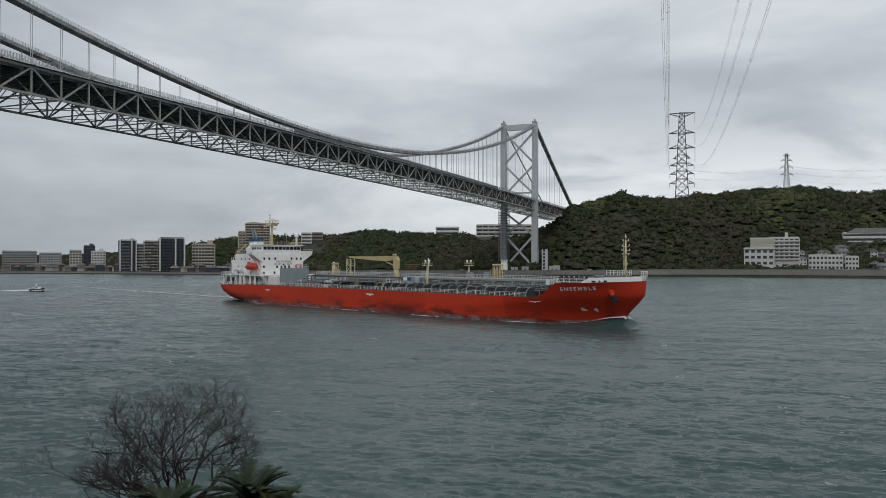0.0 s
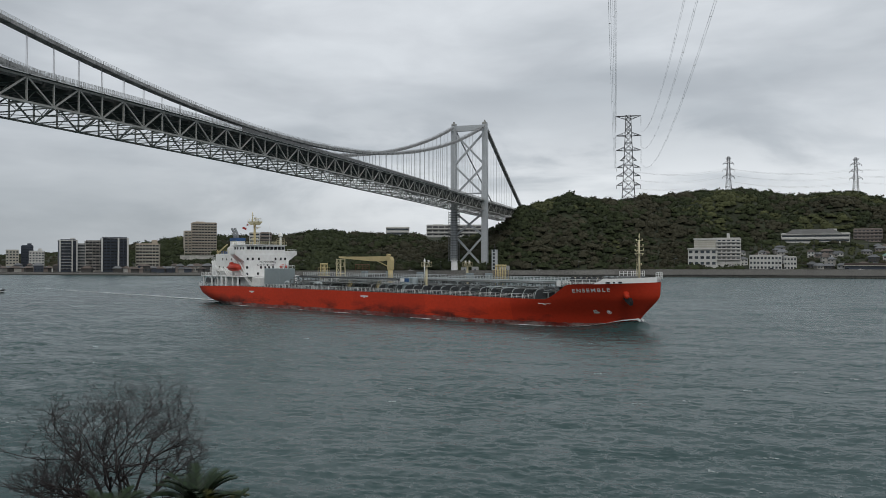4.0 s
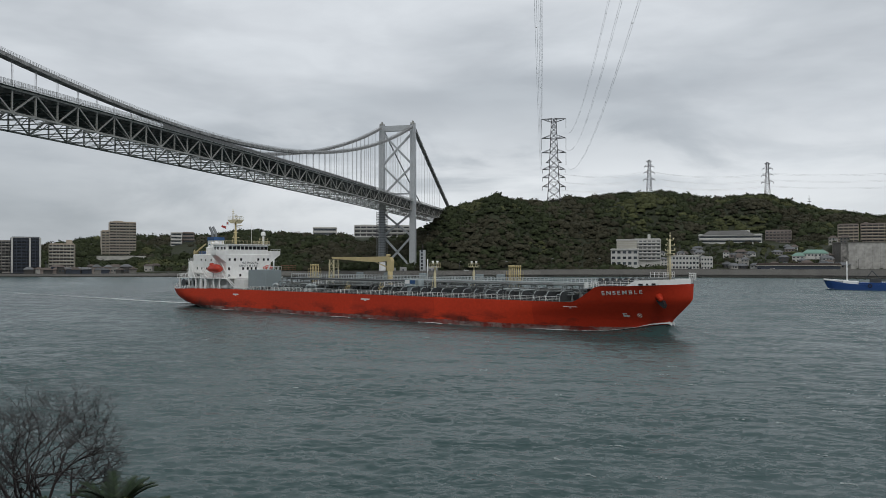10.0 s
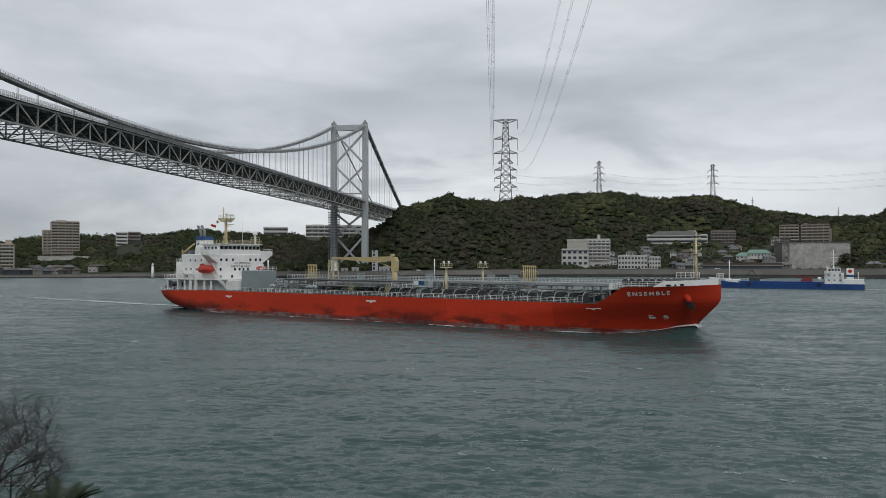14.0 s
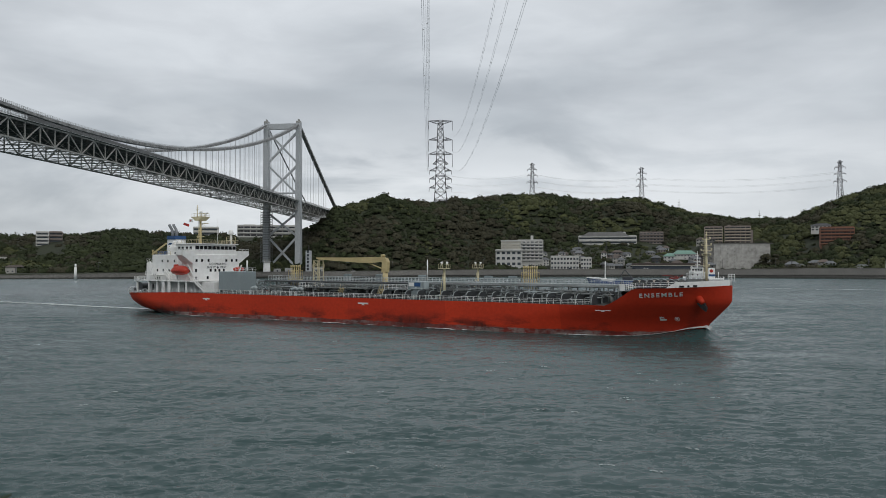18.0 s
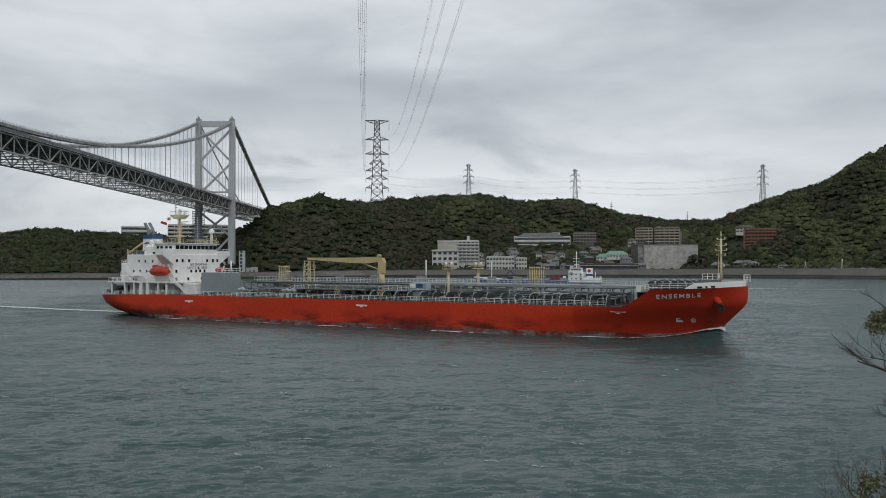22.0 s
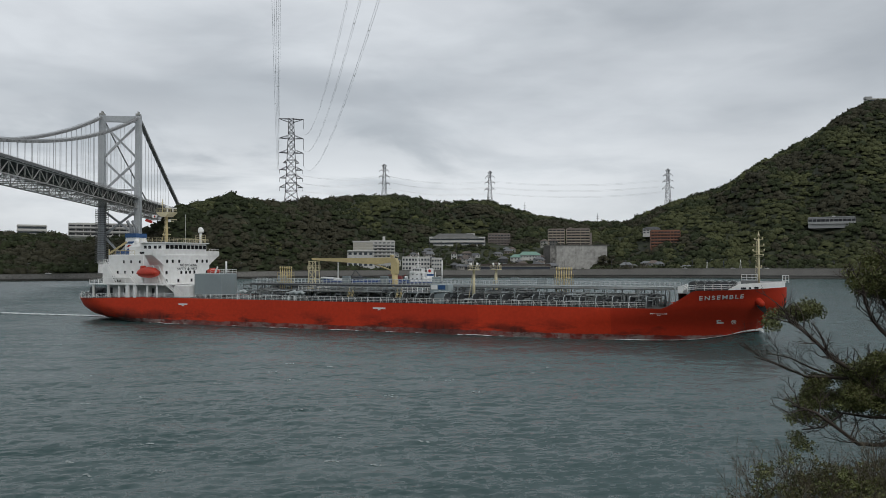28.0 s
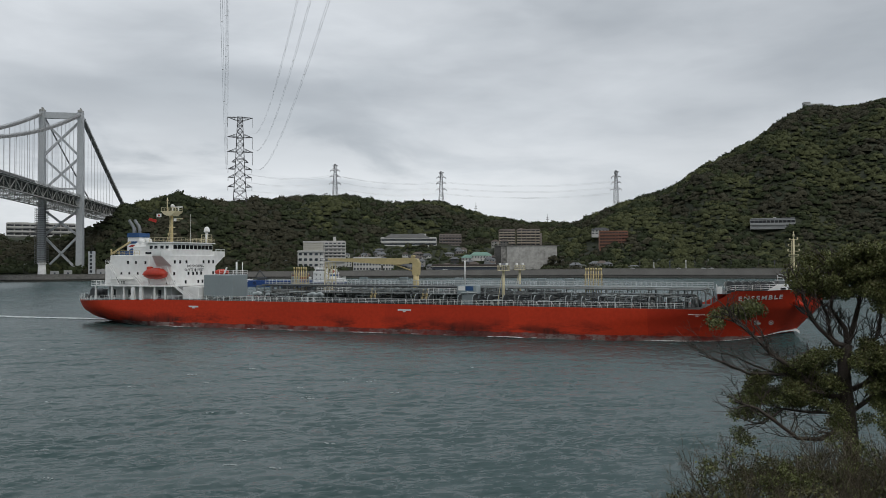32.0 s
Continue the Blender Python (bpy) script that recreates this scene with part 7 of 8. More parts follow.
def navigation_marks():
    x, y = polar(-25.4, 652)
    lh = thing("light_beacon", pose(x, y, 4.2), "small white harbour light on the far quay", "beacon")
    part("tower", Geo().tube((0, 0, -4), (0, 0, 5.5), 1.3, 0.9, 12), M_WHITE, lh)
    part("lantern", Geo().tube((0, 0, 5.5), (0, 0, 7.2), 0.7, n=10).ball((0, 0, 7.2), 0.75, n=10, m=3, z0=0.0), M_WHITE, lh)
    x, y = polar(-9.75, 672)
    et = thing("shaft_tower", pose(x, y, 4.0, 0, 0, 10), "slim grey lattice shaft tower beside the bridge leg", "tower")
    part("body", Geo().cbox(-2.6, 2.6, -2, 2, 0, 19, 0.2), M_TOWER, et)
    for z in range(2, 18, 3):
        part("opening", Geo().box(-1.6, 0.2, -2.06, -1.95, z, z + 2.1), M_WIN, et)
    part("antenna", Geo().tube((0, 0, 19), (0, 0, 24), 0.12), M_PYLON, et)
    part("antenna", Geo().tube((1, 0, 19), (1, 0, 22), 0.1), M_PYLON, et)
    # round body added in place of a small white quay building
    x, y = polar(-12.75, 664)
    wl = thing("white_light_tower", pose(x, y, 4.0), "white round building with a railed top on the quay", "beacon")
    part("tower", Geo().tube((0, 0, -6), (0, 0, 9), 3.4, 2.6, 14), M_WHITE, wl)
    part("gallery", Geo().tube((0, 0, 9), (0, 0, 9.6), 3.4, n=14), M_WHITE, wl)
    part("frame", rail_line([(-2, -2, 9.6), (2, -2, 9.6), (2, 2, 9.6), (-2, 2, 9.6), (-2, -2, 9.6)], 1.8, 1.3, 3, 0.08, 0.1), M_PALE, wl)
    for k, az in enumerate((-12.0, -11.2, -9.2, -8.9)):
        x, y = polar(az, 662)
        hb = thing("pier_hut", pose(x, y, 4.4, 0, 0, -az), "grey equipment hut at the foot of the bridge tower", "hut", "huts at the bridge foot")
        part("wall", Geo().cbox(-3, 3, 0, 4, -2, 3.2 + 0.5 * k, 0.1), M_GREYW, hb)
        part("door", Geo().box(-0.6, 0.6, -0.05, 0.05, 0, 2.1), M_SLATE, hb)
    # scaffold cage round the far leg under the deck
    sc = Geo()
    c = bp(0, WIDE, 0)
    for z in np.arange(6, 58, 1.5):
        for (a, b), (d, e) in (((-4, -4), (4, -4)), ((4, -4), (4, 4)), ((4, 4), (-4, 4)), ((-4, 4), (-4, -4))):
            sc.beam(c + AX * a + SD * b + Vector((0, 0, z)), c + AX * d + SD * e + Vector((0, 0, z)), 0.34)
    for a, b in ((-4, -4), (4, -4), (4, 4), (-4, 4), (-4, 0), (4, 0), (0, 4), (0, -4)):
        sc.beam(c + AX * a + SD * b + Vector((0, 0, 2)), c + AX * a + SD * b + Vector((0, 0, 58)), 0.25)
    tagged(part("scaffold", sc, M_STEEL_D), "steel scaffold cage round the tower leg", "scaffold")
    rd = thing("red_shed", pose(*polar(-19.6, 668), 4.6, 0, 0, 19), "small red framed shed by the shore", "shed")
    part("frame", rail_line([(-6, 0, 0), (6, 0, 0), (6, 5, 0), (-6, 5, 0), (-6, 0, 0)], 5, 3, 3, 0.1, 0.12), M_BRICK, rd)
    part("roof", Geo().box(-6.4, 6.4, -0.4, 5.4, 5, 5.3), M_BRICK, rd)
    for k, az in enumerate((30.2, 31.3, 32.4)):
        x, y = polar(az, 694)
        mk = thing("buoy_on_shore", pose(x, y, 7.0), "navigation buoy standing on the shore road", "buoy", "buoys on shore")
        part("float", Geo().tube((0, 0, 0), (0, 0, 1.3), 1.3, 1.1, 10), M_PALE, mk)
        part("frame", Geo().beam((-0.7, 0, 1.2), (0, 0, 6.5 + k), 0.25).beam((0.7, 0, 1.2), (0, 0, 6.5 + k), 0.25).tube((0, 0, 5), (0, 0, 6.6 + k), 0.45), (M_PALE, M_SLATE, M_PALE)[k], mk)


def pylon(ob, k, z_arms, top, w0, w1):
    """A lattice pylon, built from its own foot."""
    g = Geo()
    n = 13
    lev = [top * (1 - (1 - i / n) ** 1.25) for i in range(n + 1)]
    half = [w0 + (w1 - w0) * min(1, (z / top) ** 0.75) for z in lev]
    for i in range(n):
        for sx, sy in ((-1, -1), (1, -1), (1, 1), (-1, 1)):
            g.beam((sx * half[i], sy * half[i], lev[i]), (sx * half[i + 1], sy * half[i + 1], lev[i + 1]), 0.42 * k)
        for (a, b), (c, d) in (((-1, -1), (1, -1)), ((1, -1), (1, 1)), ((1, 1), (-1, 1)), ((-1, 1), (-1, -1))):
            p, q = half[i], half[i + 1]
            g.beam((a * p, b * p, lev[i]), (c * q, d * q, lev[i + 1]), 0.24 * k)
            g.beam((c * p, d * p, lev[i]), (a * q, b * q, lev[i + 1]), 0.24 * k)
            g.beam((a * q, b * q, lev[i + 1]), (c * q, d * q, lev[i + 1]), 0.24 * k)
    part("lattice_mast", g, M_PYLON, ob)
    for z, reach, drop in z_arms:
        for s in (-1, 1):
            a = Geo()
            hw = w0 + (w1 - w0) * min(1, (z / top) ** 0.75)
            for d in (-1, 1):
                a.beam((s * hw, d * hw, z), (s * reach, 0, z), 0.3 * k + 0.05)
                a.beam((s * hw, d * hw, z + 3.2 if z < top - 4 else z - 3.5), (s * reach, 0, z), 0.24 * k)
                for c in (0.3, 0.6):
                    e = hw + (reach - hw) * c
                    a.beam((s * e, d * hw * (1 - c), z), (s * e, d * hw * (1 - c), z + (3.2 if z < top - 4 else -3.5) * (1 - c)), 0.16)
            arm = part("cross_arm", a, M_PYLON, ob)
            if drop:
                part("insulator", Geo().tube((s * reach, 0, z), (s * reach, 0, z - drop), 0.24, n=6), M_PYLON, arm)


def pylons():
    py = thing("transmission_pylon", pose(0, 850, 72), "tall grey steel lattice pylon on the wooded hill", "pylon", "pylons on the hills")
    pylon(py, 1.65, [(97.0, 13.2, 10.5), (75.8, 13.2, 12.5), (60.0, 13.2, 14), (49, 8.5, 0), (41.5, 12.3, 4), (32.5, 12.3, 4), (22.5, 12.5, 4)], 97.4, 7.6, 2.6)
    copy_thing(py, pose(14.5, -150, 72))
    p1 = thing("transmission_pylon", pose(*polar(6.83, 1020), 84, 0, 0, 10), "distant grey steel lattice pylon on the ridge", "pylon", "pylons on the hills")
    pylon(p1, 0.72, [(57, 3.6, 0), (50, 6.4, 2), (42, 7.0, 2), (33, 7.4, 2)], 58.5, 4.3, 1.0)
    copy_thing(p1, pose(*polar(14.71, 1060), 80, 0, 0, -30))
    copy_thing(p1, pose(*polar(27.57, 1060), 78, 0, 0, -50))
    m = thing("relay_mast", pose(*polar(22.6, 1150), 62), "small relay mast on the far saddle", "mast")
    part("pole", Geo().tube((0, 0, -4), (0, 0, 22), 0.4, 0.2, 6).beam((-2, 0, 14), (2, 0, 14), 0.5).beam((-1.5, 0, 17), (1.5, 0, 17), 0.5), M_PYLON, m)
    copy_thing(m, pose(*polar(17.3, 1075), 74))
    # conductors over the strait: slack curves to the pylon behind
    k = 0
    for s in (-1, 1):
        for (za, ya, zb, yb, zc, yc) in ((152.5, 850, 114.0, 477, 115.9, 294), (135.5, 850, 95.5, 386.7, 100, 247.6), (117.8, 850, 79.0, 306.6, 84.3, 201)):
            co = np.polyfit([ya, yb, yc], [za, zb, zc], 2)
            fan = 0.0014 * (za - 135.5) / 17.0 if s < 0 else 0.0
            ln = thing("power_line", Matrix(), "slack twin power conductor across the strait", "cable", "conductors over the strait")
            for d in (-0.28, 0.28):
                pts = []
                for y in np.linspace(850, -150, 70):
                    pts.append((s * 13.2 + 0.0145 * (850 - y) + d + fan * (850 - y), y, float(np.polyval(co, y))))
                part("conductor", Geo().pipe(pts, 0.04, 5), M_WIRE, ln)
            sp = Geo()
            for y in np.arange(40, 830, 46):
                x, z = s * 13.2 + (0.0145 + fan) * (850 - y), float(np.polyval(co, y))
                sp.beam((x - 0.3, y, z), (x + 0.3, y, z), 0.18)
            part("spacers", sp, M_WIRE, ln)
    ends = [(0, 850, 72, 1.0), (*polar(6.83, 1020), 84, 0.8), (*polar(14.71, 1060), 80, 0.8), (*polar(27.57, 1060), 78, 0.8)]
    for (xa, ya, za, _), (xb, yb, zb, _) in zip(ends, ends[1:]):
        for h, ha in ((44, 38), (36, 29), (28, 20)):
            a0 = ha if za == 72 else h
            for d in (-7, 7):
                pts = [(xa + (xb - xa) * u + d * 0.5, ya + (yb - ya) * u + d, za + a0 + (zb + h - za - a0) * u - 26 * u * (1 - u)) for u in np.linspace(0, 1, 16)]
                ln = part("power_line", Geo().pipe(pts, 0.07, 4), M_WIRE)
                tagged(ln, "thin power line between the hill pylons", "cable", "lines between the hill pylons")


town_left()
town_right()
houses()
sea_wall()
navigation_marks()
pylons()


# ---- the woods on the far hills ----
def leaf_material(name, dark, mid, light, scale):
    m = bpy.data.materials.new(name)
    m.use_nodes = True
    N, L = m.node_tree.nodes, m.node_tree.links
    b = N["Principled BSDF"]
    b.inputs["Roughness"].default_value = 0.85
    b.inputs["Specular IOR Level"].default_value = 0.15
    tc = N.new("ShaderNodeTexCoord")
    n1, n2 = N.new("ShaderNodeTexNoise"), N.new("ShaderNodeTexNoise")
    for n, s in ((n1, scale), (n2, scale * 14)):
        n.inputs["Scale"].default_value, n.inputs["Detail"].default_value = s, 5
        L.new(tc.outputs["Object"], n.inputs["Vector"])
    g = N.new("ShaderNodeAttribute")
    g.attribute_name = "tone"
    s1, s2 = N.new("ShaderNodeMath"), N.new("ShaderNodeMath")
    s1.operation, s2.operation = "MULTIPLY_ADD", "MULTIPLY_ADD"
    L.new(g.outputs["Fac"], s1.inputs[0])
    s1.inputs[1].default_value = 0.42
    L.new(n1.outputs["Fac"], s1.inputs[2])
    L.new(n2.outputs["Fac"], s2.inputs[0])
    s2.inputs[1].default_value = 0.45
    L.new(s1.outputs[0], s2.inputs[2])
    r = N.new("ShaderNodeValToRGB")
    e = r.color_ramp.elements
    e[0].position, e[0].color = 0.62, (*dark, 1)
    e[1].position, e[1].color = 1.35, (*light, 1)
    k = e.new(0.95)
    k.color = (*mid, 1)
    mp = N.new("ShaderNodeMapRange")
    mp.inputs["From Min"].default_value, mp.inputs["From Max"].default_value = 0.45, 1.35
    L.new(s2.outputs[0], mp.inputs["Value"])
    e[0].position, k.position, e[1].position = 0.15, 0.5, 0.95
    L.new(mp.outputs[0], r.inputs[0])
    L.new(r.outputs[0], b.inputs["Base Color"])
    bn = N.new("ShaderNodeBump")
    bn.inputs["Strength"].default_value, bn.inputs["Distance"].default_value = 1.0, 0.9
    n3 = N.new("ShaderNodeTexNoise")
    n3.inputs["Scale"].default_value, n3.inputs["Detail"].default_value = 0.9, 5
    L.new(tc.outputs["Object"], n3.inputs["Vector"])
    L.new(n3.outputs["Fac"], bn.inputs["Height"])
    L.new(bn.outputs[0], b.inputs["Normal"])
    return m


M_WOOD = leaf_material("evergreen_woods", (0.028, 0.036, 0.018), (0.050, 0.061, 0.028), (0.092, 0.105, 0.042), 0.012)
M_WOOD_L = leaf_material("spring_woods", (0.055, 0.062, 0.030), (0.098, 0.106, 0.047), (0.165, 0.168, 0.068), 0.014)
M_WOOD_B = leaf_material("bare_woods", (0.042, 0.041, 0.027), (0.066, 0.063, 0.040), (0.105, 0.097, 0.060), 0.014)


def crown_variants(n):
    """Uneven tree crowns: a lobed dome of foliage with small leaf clumps standing out of it."""
    rnd = np.random.RandomState(8)
    bm = bmesh.new()
    bmesh.ops.create_icosphere(bm, subdivisions=2, radius=1.0)
    bmesh.ops.delete(bm, geom=[p for p in bm.verts if p.co.z < -0.3], context="VERTS")
    bm.verts.index_update()
    v1 = np.array([p.co[:] for p in bm.verts])
    f1 = np.array([[q.index for q in p.verts] for p in bm.faces])
    bm.free()
    out = []
    for k in range(n):
        lobes = rnd.normal(0, 1, (8, 3))
        lobes[:, 2] = np.abs(lobes[:, 2])
        lobes /= np.linalg.norm(lobes, axis=1)[:, None]
        d = v1 @ lobes.T
        rad = 0.74 + 0.34 * np.max(np.exp((d - 1) * rnd.uniform(4, 8, 8)), axis=1) + rnd.normal(0, 0.07, len(v1))
        V, F = [v1 * (rad * 0.93)[:, None] * np.array([1, 1, 0.8])], [f1]
        m = 46 if k < 12 else 16
        u = rnd.normal(0, 1, (m, 3))
        u[:, 2] = np.abs(u[:, 2]) * 1.1 - 0.15
        u /= np.linalg.norm(u, axis=1)[:, None]
        rr = 0.74 + 0.34 * np.max(np.exp((u @ lobes.T - 1) * 6), axis=1)
        p = u * (rr * rnd.uniform(0.86, 1.08, m))[:, None] * np.array([1, 1, 0.84])
        nn = u + 0.75 * rnd.normal(0, 1, (m, 3)) + np.array([0, 0, 0.25])
        nn /= np.linalg.norm(nn, axis=1)[:, None]
        a = np.cross(nn, rnd.normal(0, 1, (m, 3)))
        a /= np.linalg.norm(a, axis=1)[:, None]
        b = np.cross(nn, a)
        s = rnd.uniform(0.08, 0.2, m)[:, None]
        q = np.stack([p - a * s, p - b * s * 0.9, p + a * s * 1.1, p + b * s], 1).reshape(-1, 3) + 0.02 * rnd.normal(0, 1, (4 * m, 3))
        i = np.arange(m)[:, None] * 4 + len(v1)
        V.append(q)
        F += [np.concatenate([i, i + 1, i + 2], 1), np.concatenate([i, i + 2, i + 3], 1)]
        out.append((np.concatenate(V), np.concatenate(F), len(f1)))
    return out


CLEAR = [(-48, -33.8, 0, 880), (3.6, 8.0, 704, 752), (8, 24.5, 0, 722), (10.0, 14.6, 838, 868), (14.4, 16.4, 830, 885), (18.4, 22.4, 740, 862), (26.2, 28.6, 844, 868), (25.4, 27.0, 850, 898), (36.6, 39.6, 849, 876),
         (-32.4, -29.8, 838, 888), (-28.0, -25.8, 840, 925), (-18, -16, 840, 900), (-15, -10.8, 815, 905), (39.6, 41.8, 1290, 1345)]


def woods():
    rnd = np.random.RandomState(21)
    var = crown_variants(16)
    groups = {"evergreen": [[], [], [], [], 0], "spring": [[], [], [], [], 0], "bare": [[], [], [], [], 0]}
    spots = []
    r = 660.0
    while r < 1390:
        step = 6.6 + (r - 660) / 300
        for az in np.arange(-48.5, 46, math.degrees(step * 0.92 / r)):
            spots.append((az + rnd.uniform(-0.5, 0.5) * math.degrees(step * 0.92 / r), r + rnd.uniform(-0.5, 0.5) * step))
        r += step
    # undergrowth on the steep fore slopes
    low = [(az, float(np.interp(az, SHORE_AZ, SHORE_R)) + 31 + 118 * rnd.uniform()) for az in rnd.uniform(-28.5, 7.5, 2300)]
    low += [(az, float(np.interp(az, SHORE_AZ, SHORE_R)) + 31 + 190 * rnd.uniform()) for az in rnd.uniform(24.5, 45, 900)]
    scrub = set(low)
    # shrubs that climb the fore side of the great wall
    ivy = [(22.0 + 1.7 * rnd.uniform() ** 0.7, rnd.uniform(768, 774)) for _ in range(46)]
    for az, r in spots + ivy + low:
        sh = float(np.interp(az, SHORE_AZ, SHORE_R))
        rd = float(np.interp(az, RIDGE_AZ, RIDGE_D))
        if r < sh + (20 if 3 < az < 8.2 else 30) or r > rd + 10:
            continue
        if any(a <= az <= b and p <= r <= q for a, b, p, q in CLEAR) and rnd.uniform() > 0.06 and (az, r) not in ivy:
            continue
        town = 7.5 < az < 22.4 and r < 830
        if town and rnd.uniform() > 0.8:
            continue
        z = float(land(az, r))
        if z < 3:
            continue
        climb = 766 < r < 775 and 21.9 < az < 23.8 and (az, r) in ivy
        if climb:
            z += rnd.uniform(0, 15) * smooth(21.8, 23.2, az)
        x, y = polar(az, r)
        size = rnd.uniform(2.0, 3.2) if (az, r) in scrub else rnd.uniform(4.5, 7.5) if 3 < az < 6.4 and r < 706 else rnd.uniform(2.0, 3.6) if climb else rnd.uniform(1.6, 3.4) if town or az < -37 else rnd.choice((2.7, 3.4, 4.2, 5.0, 6.2)) * rnd.uniform(0.9, 1.12) * (1.15 if r > 950 else 1.0)
        patch = noise.noise(Vector((x / 70, y / 70, z / 50))) + 0.5 * noise.noise(Vector((x / 28, y / 28, z / 20 + 7))) + 0.22 * rnd.uniform(-1, 1)
        kind = "evergreen"
        if climb:
            kind = "bare"
        elif patch > (0.06 if az > 24 else 0.30 if az > 3 else 0.5):
            kind = "spring"
        elif patch < -0.22 or (-8 < az < 4 and z < 34 and rnd.uniform() < 0.45):
            kind = "bare"
        v, f, core = var[rnd.randint(12, 16) if (az, r) in scrub else rnd.randint(12)]
        a = rnd.uniform(0, 6.28)
        rot = np.array([[math.cos(a), -math.sin(a), 0], [math.sin(a), math.cos(a), 0], [0, 0, 1]])
        tall = rnd.uniform(0.8, 1.4)
        w = (v @ rot.T) * np.array([size, size, size * tall]) + np.array([x, y, z + (-0.12 if r > rd - 90 else 0.06) * size])
        vs, fs, sm, tone, n = groups[kind]
        vs.append(w)
        fs.append(f + n)
        sm.append(np.arange(len(f)) < core)
        tone.append(np.full(len(w), rnd.uniform()))
        groups[kind][4] = n + len(w)
    for kind, mat, label in (("evergreen", M_WOOD, "dark evergreen woods on the far hills"), ("spring", M_WOOD_L, "fresh yellow-green trees on the far hills"), ("bare", M_WOOD_B, "brownish half-bare trees on the far hills")):
        vs, fs, sm, tone, n = groups[kind]
        V, F = np.concatenate(vs), np.concatenate(fs)
        me = bpy.data.meshes.new("woods")
        me.vertices.add(len(V))
        me.vertices.foreach_set("co", V.ravel())
        me.loops.add(F.size)
        me.loops.foreach_set("vertex_index", F.ravel().astype(np.int32))
        me.polygons.add(len(F))
        me.polygons.foreach_set("loop_start", (np.arange(len(F)) * 3).astype(np.int32))
        me.polygons.foreach_set("use_smooth", np.concatenate(sm))
        me.update()
        me.attributes.new("tone", "FLOAT", "POINT").data.foreach_set("value", np.concatenate(tone))
        tagged(part("woods", me, mat), label, "woods", kind="stuff")


woods()


# ---- other craft ----
M_CBLUE = material("cargo_blue", (0.012, 0.055, 0.20), 0.4, 0, 0.1, 0.1, 2)
M_DKRED = material("gear_red", (0.20, 0.035, 0.03), 0.6, 0, 0.2, 0.5, 4)


def simple_hull(g, stern, stem, beam_, deck, bow_up, rake):
    ts = np.linspace(0, 1, 26)
    v = []
    for t in ts:
        for z in (-0.6, 0.8, 1.8, 1.0e9):
            x = stern + (stem - stern) * t
            top = deck + bow_up * max(0.0, (t - 0.8) / 0.2) ** 1.3
            zz = min(z, top)
            x += rake * max(0.0, (t - 0.85) / 0.15) * zz
            w = beam_ * min(1.0, ((1.0 - t) / 0.2 + 0.001)) ** 0.55 * min(1.0, 0.72 + t * 4)
            v.append((x, -w, zz))
            v.append((x, w, zz))
    f = []
    for i in range(len(ts) - 1):
        for j in range(3):
            a, b = i * 8 + 2 * j, (i + 1) * 8 + 2 * j
            f += [(a, b, b + 2, a + 2), (a + 1, a + 3, b + 3, b + 1)]
        f.append((i * 8 + 6, (i + 1) * 8 + 6, (i + 1) * 8 + 7, i * 8 + 7))
    f.append((0, 2, 4, 6, 7, 5, 3, 1))
    return g.add(v, f)


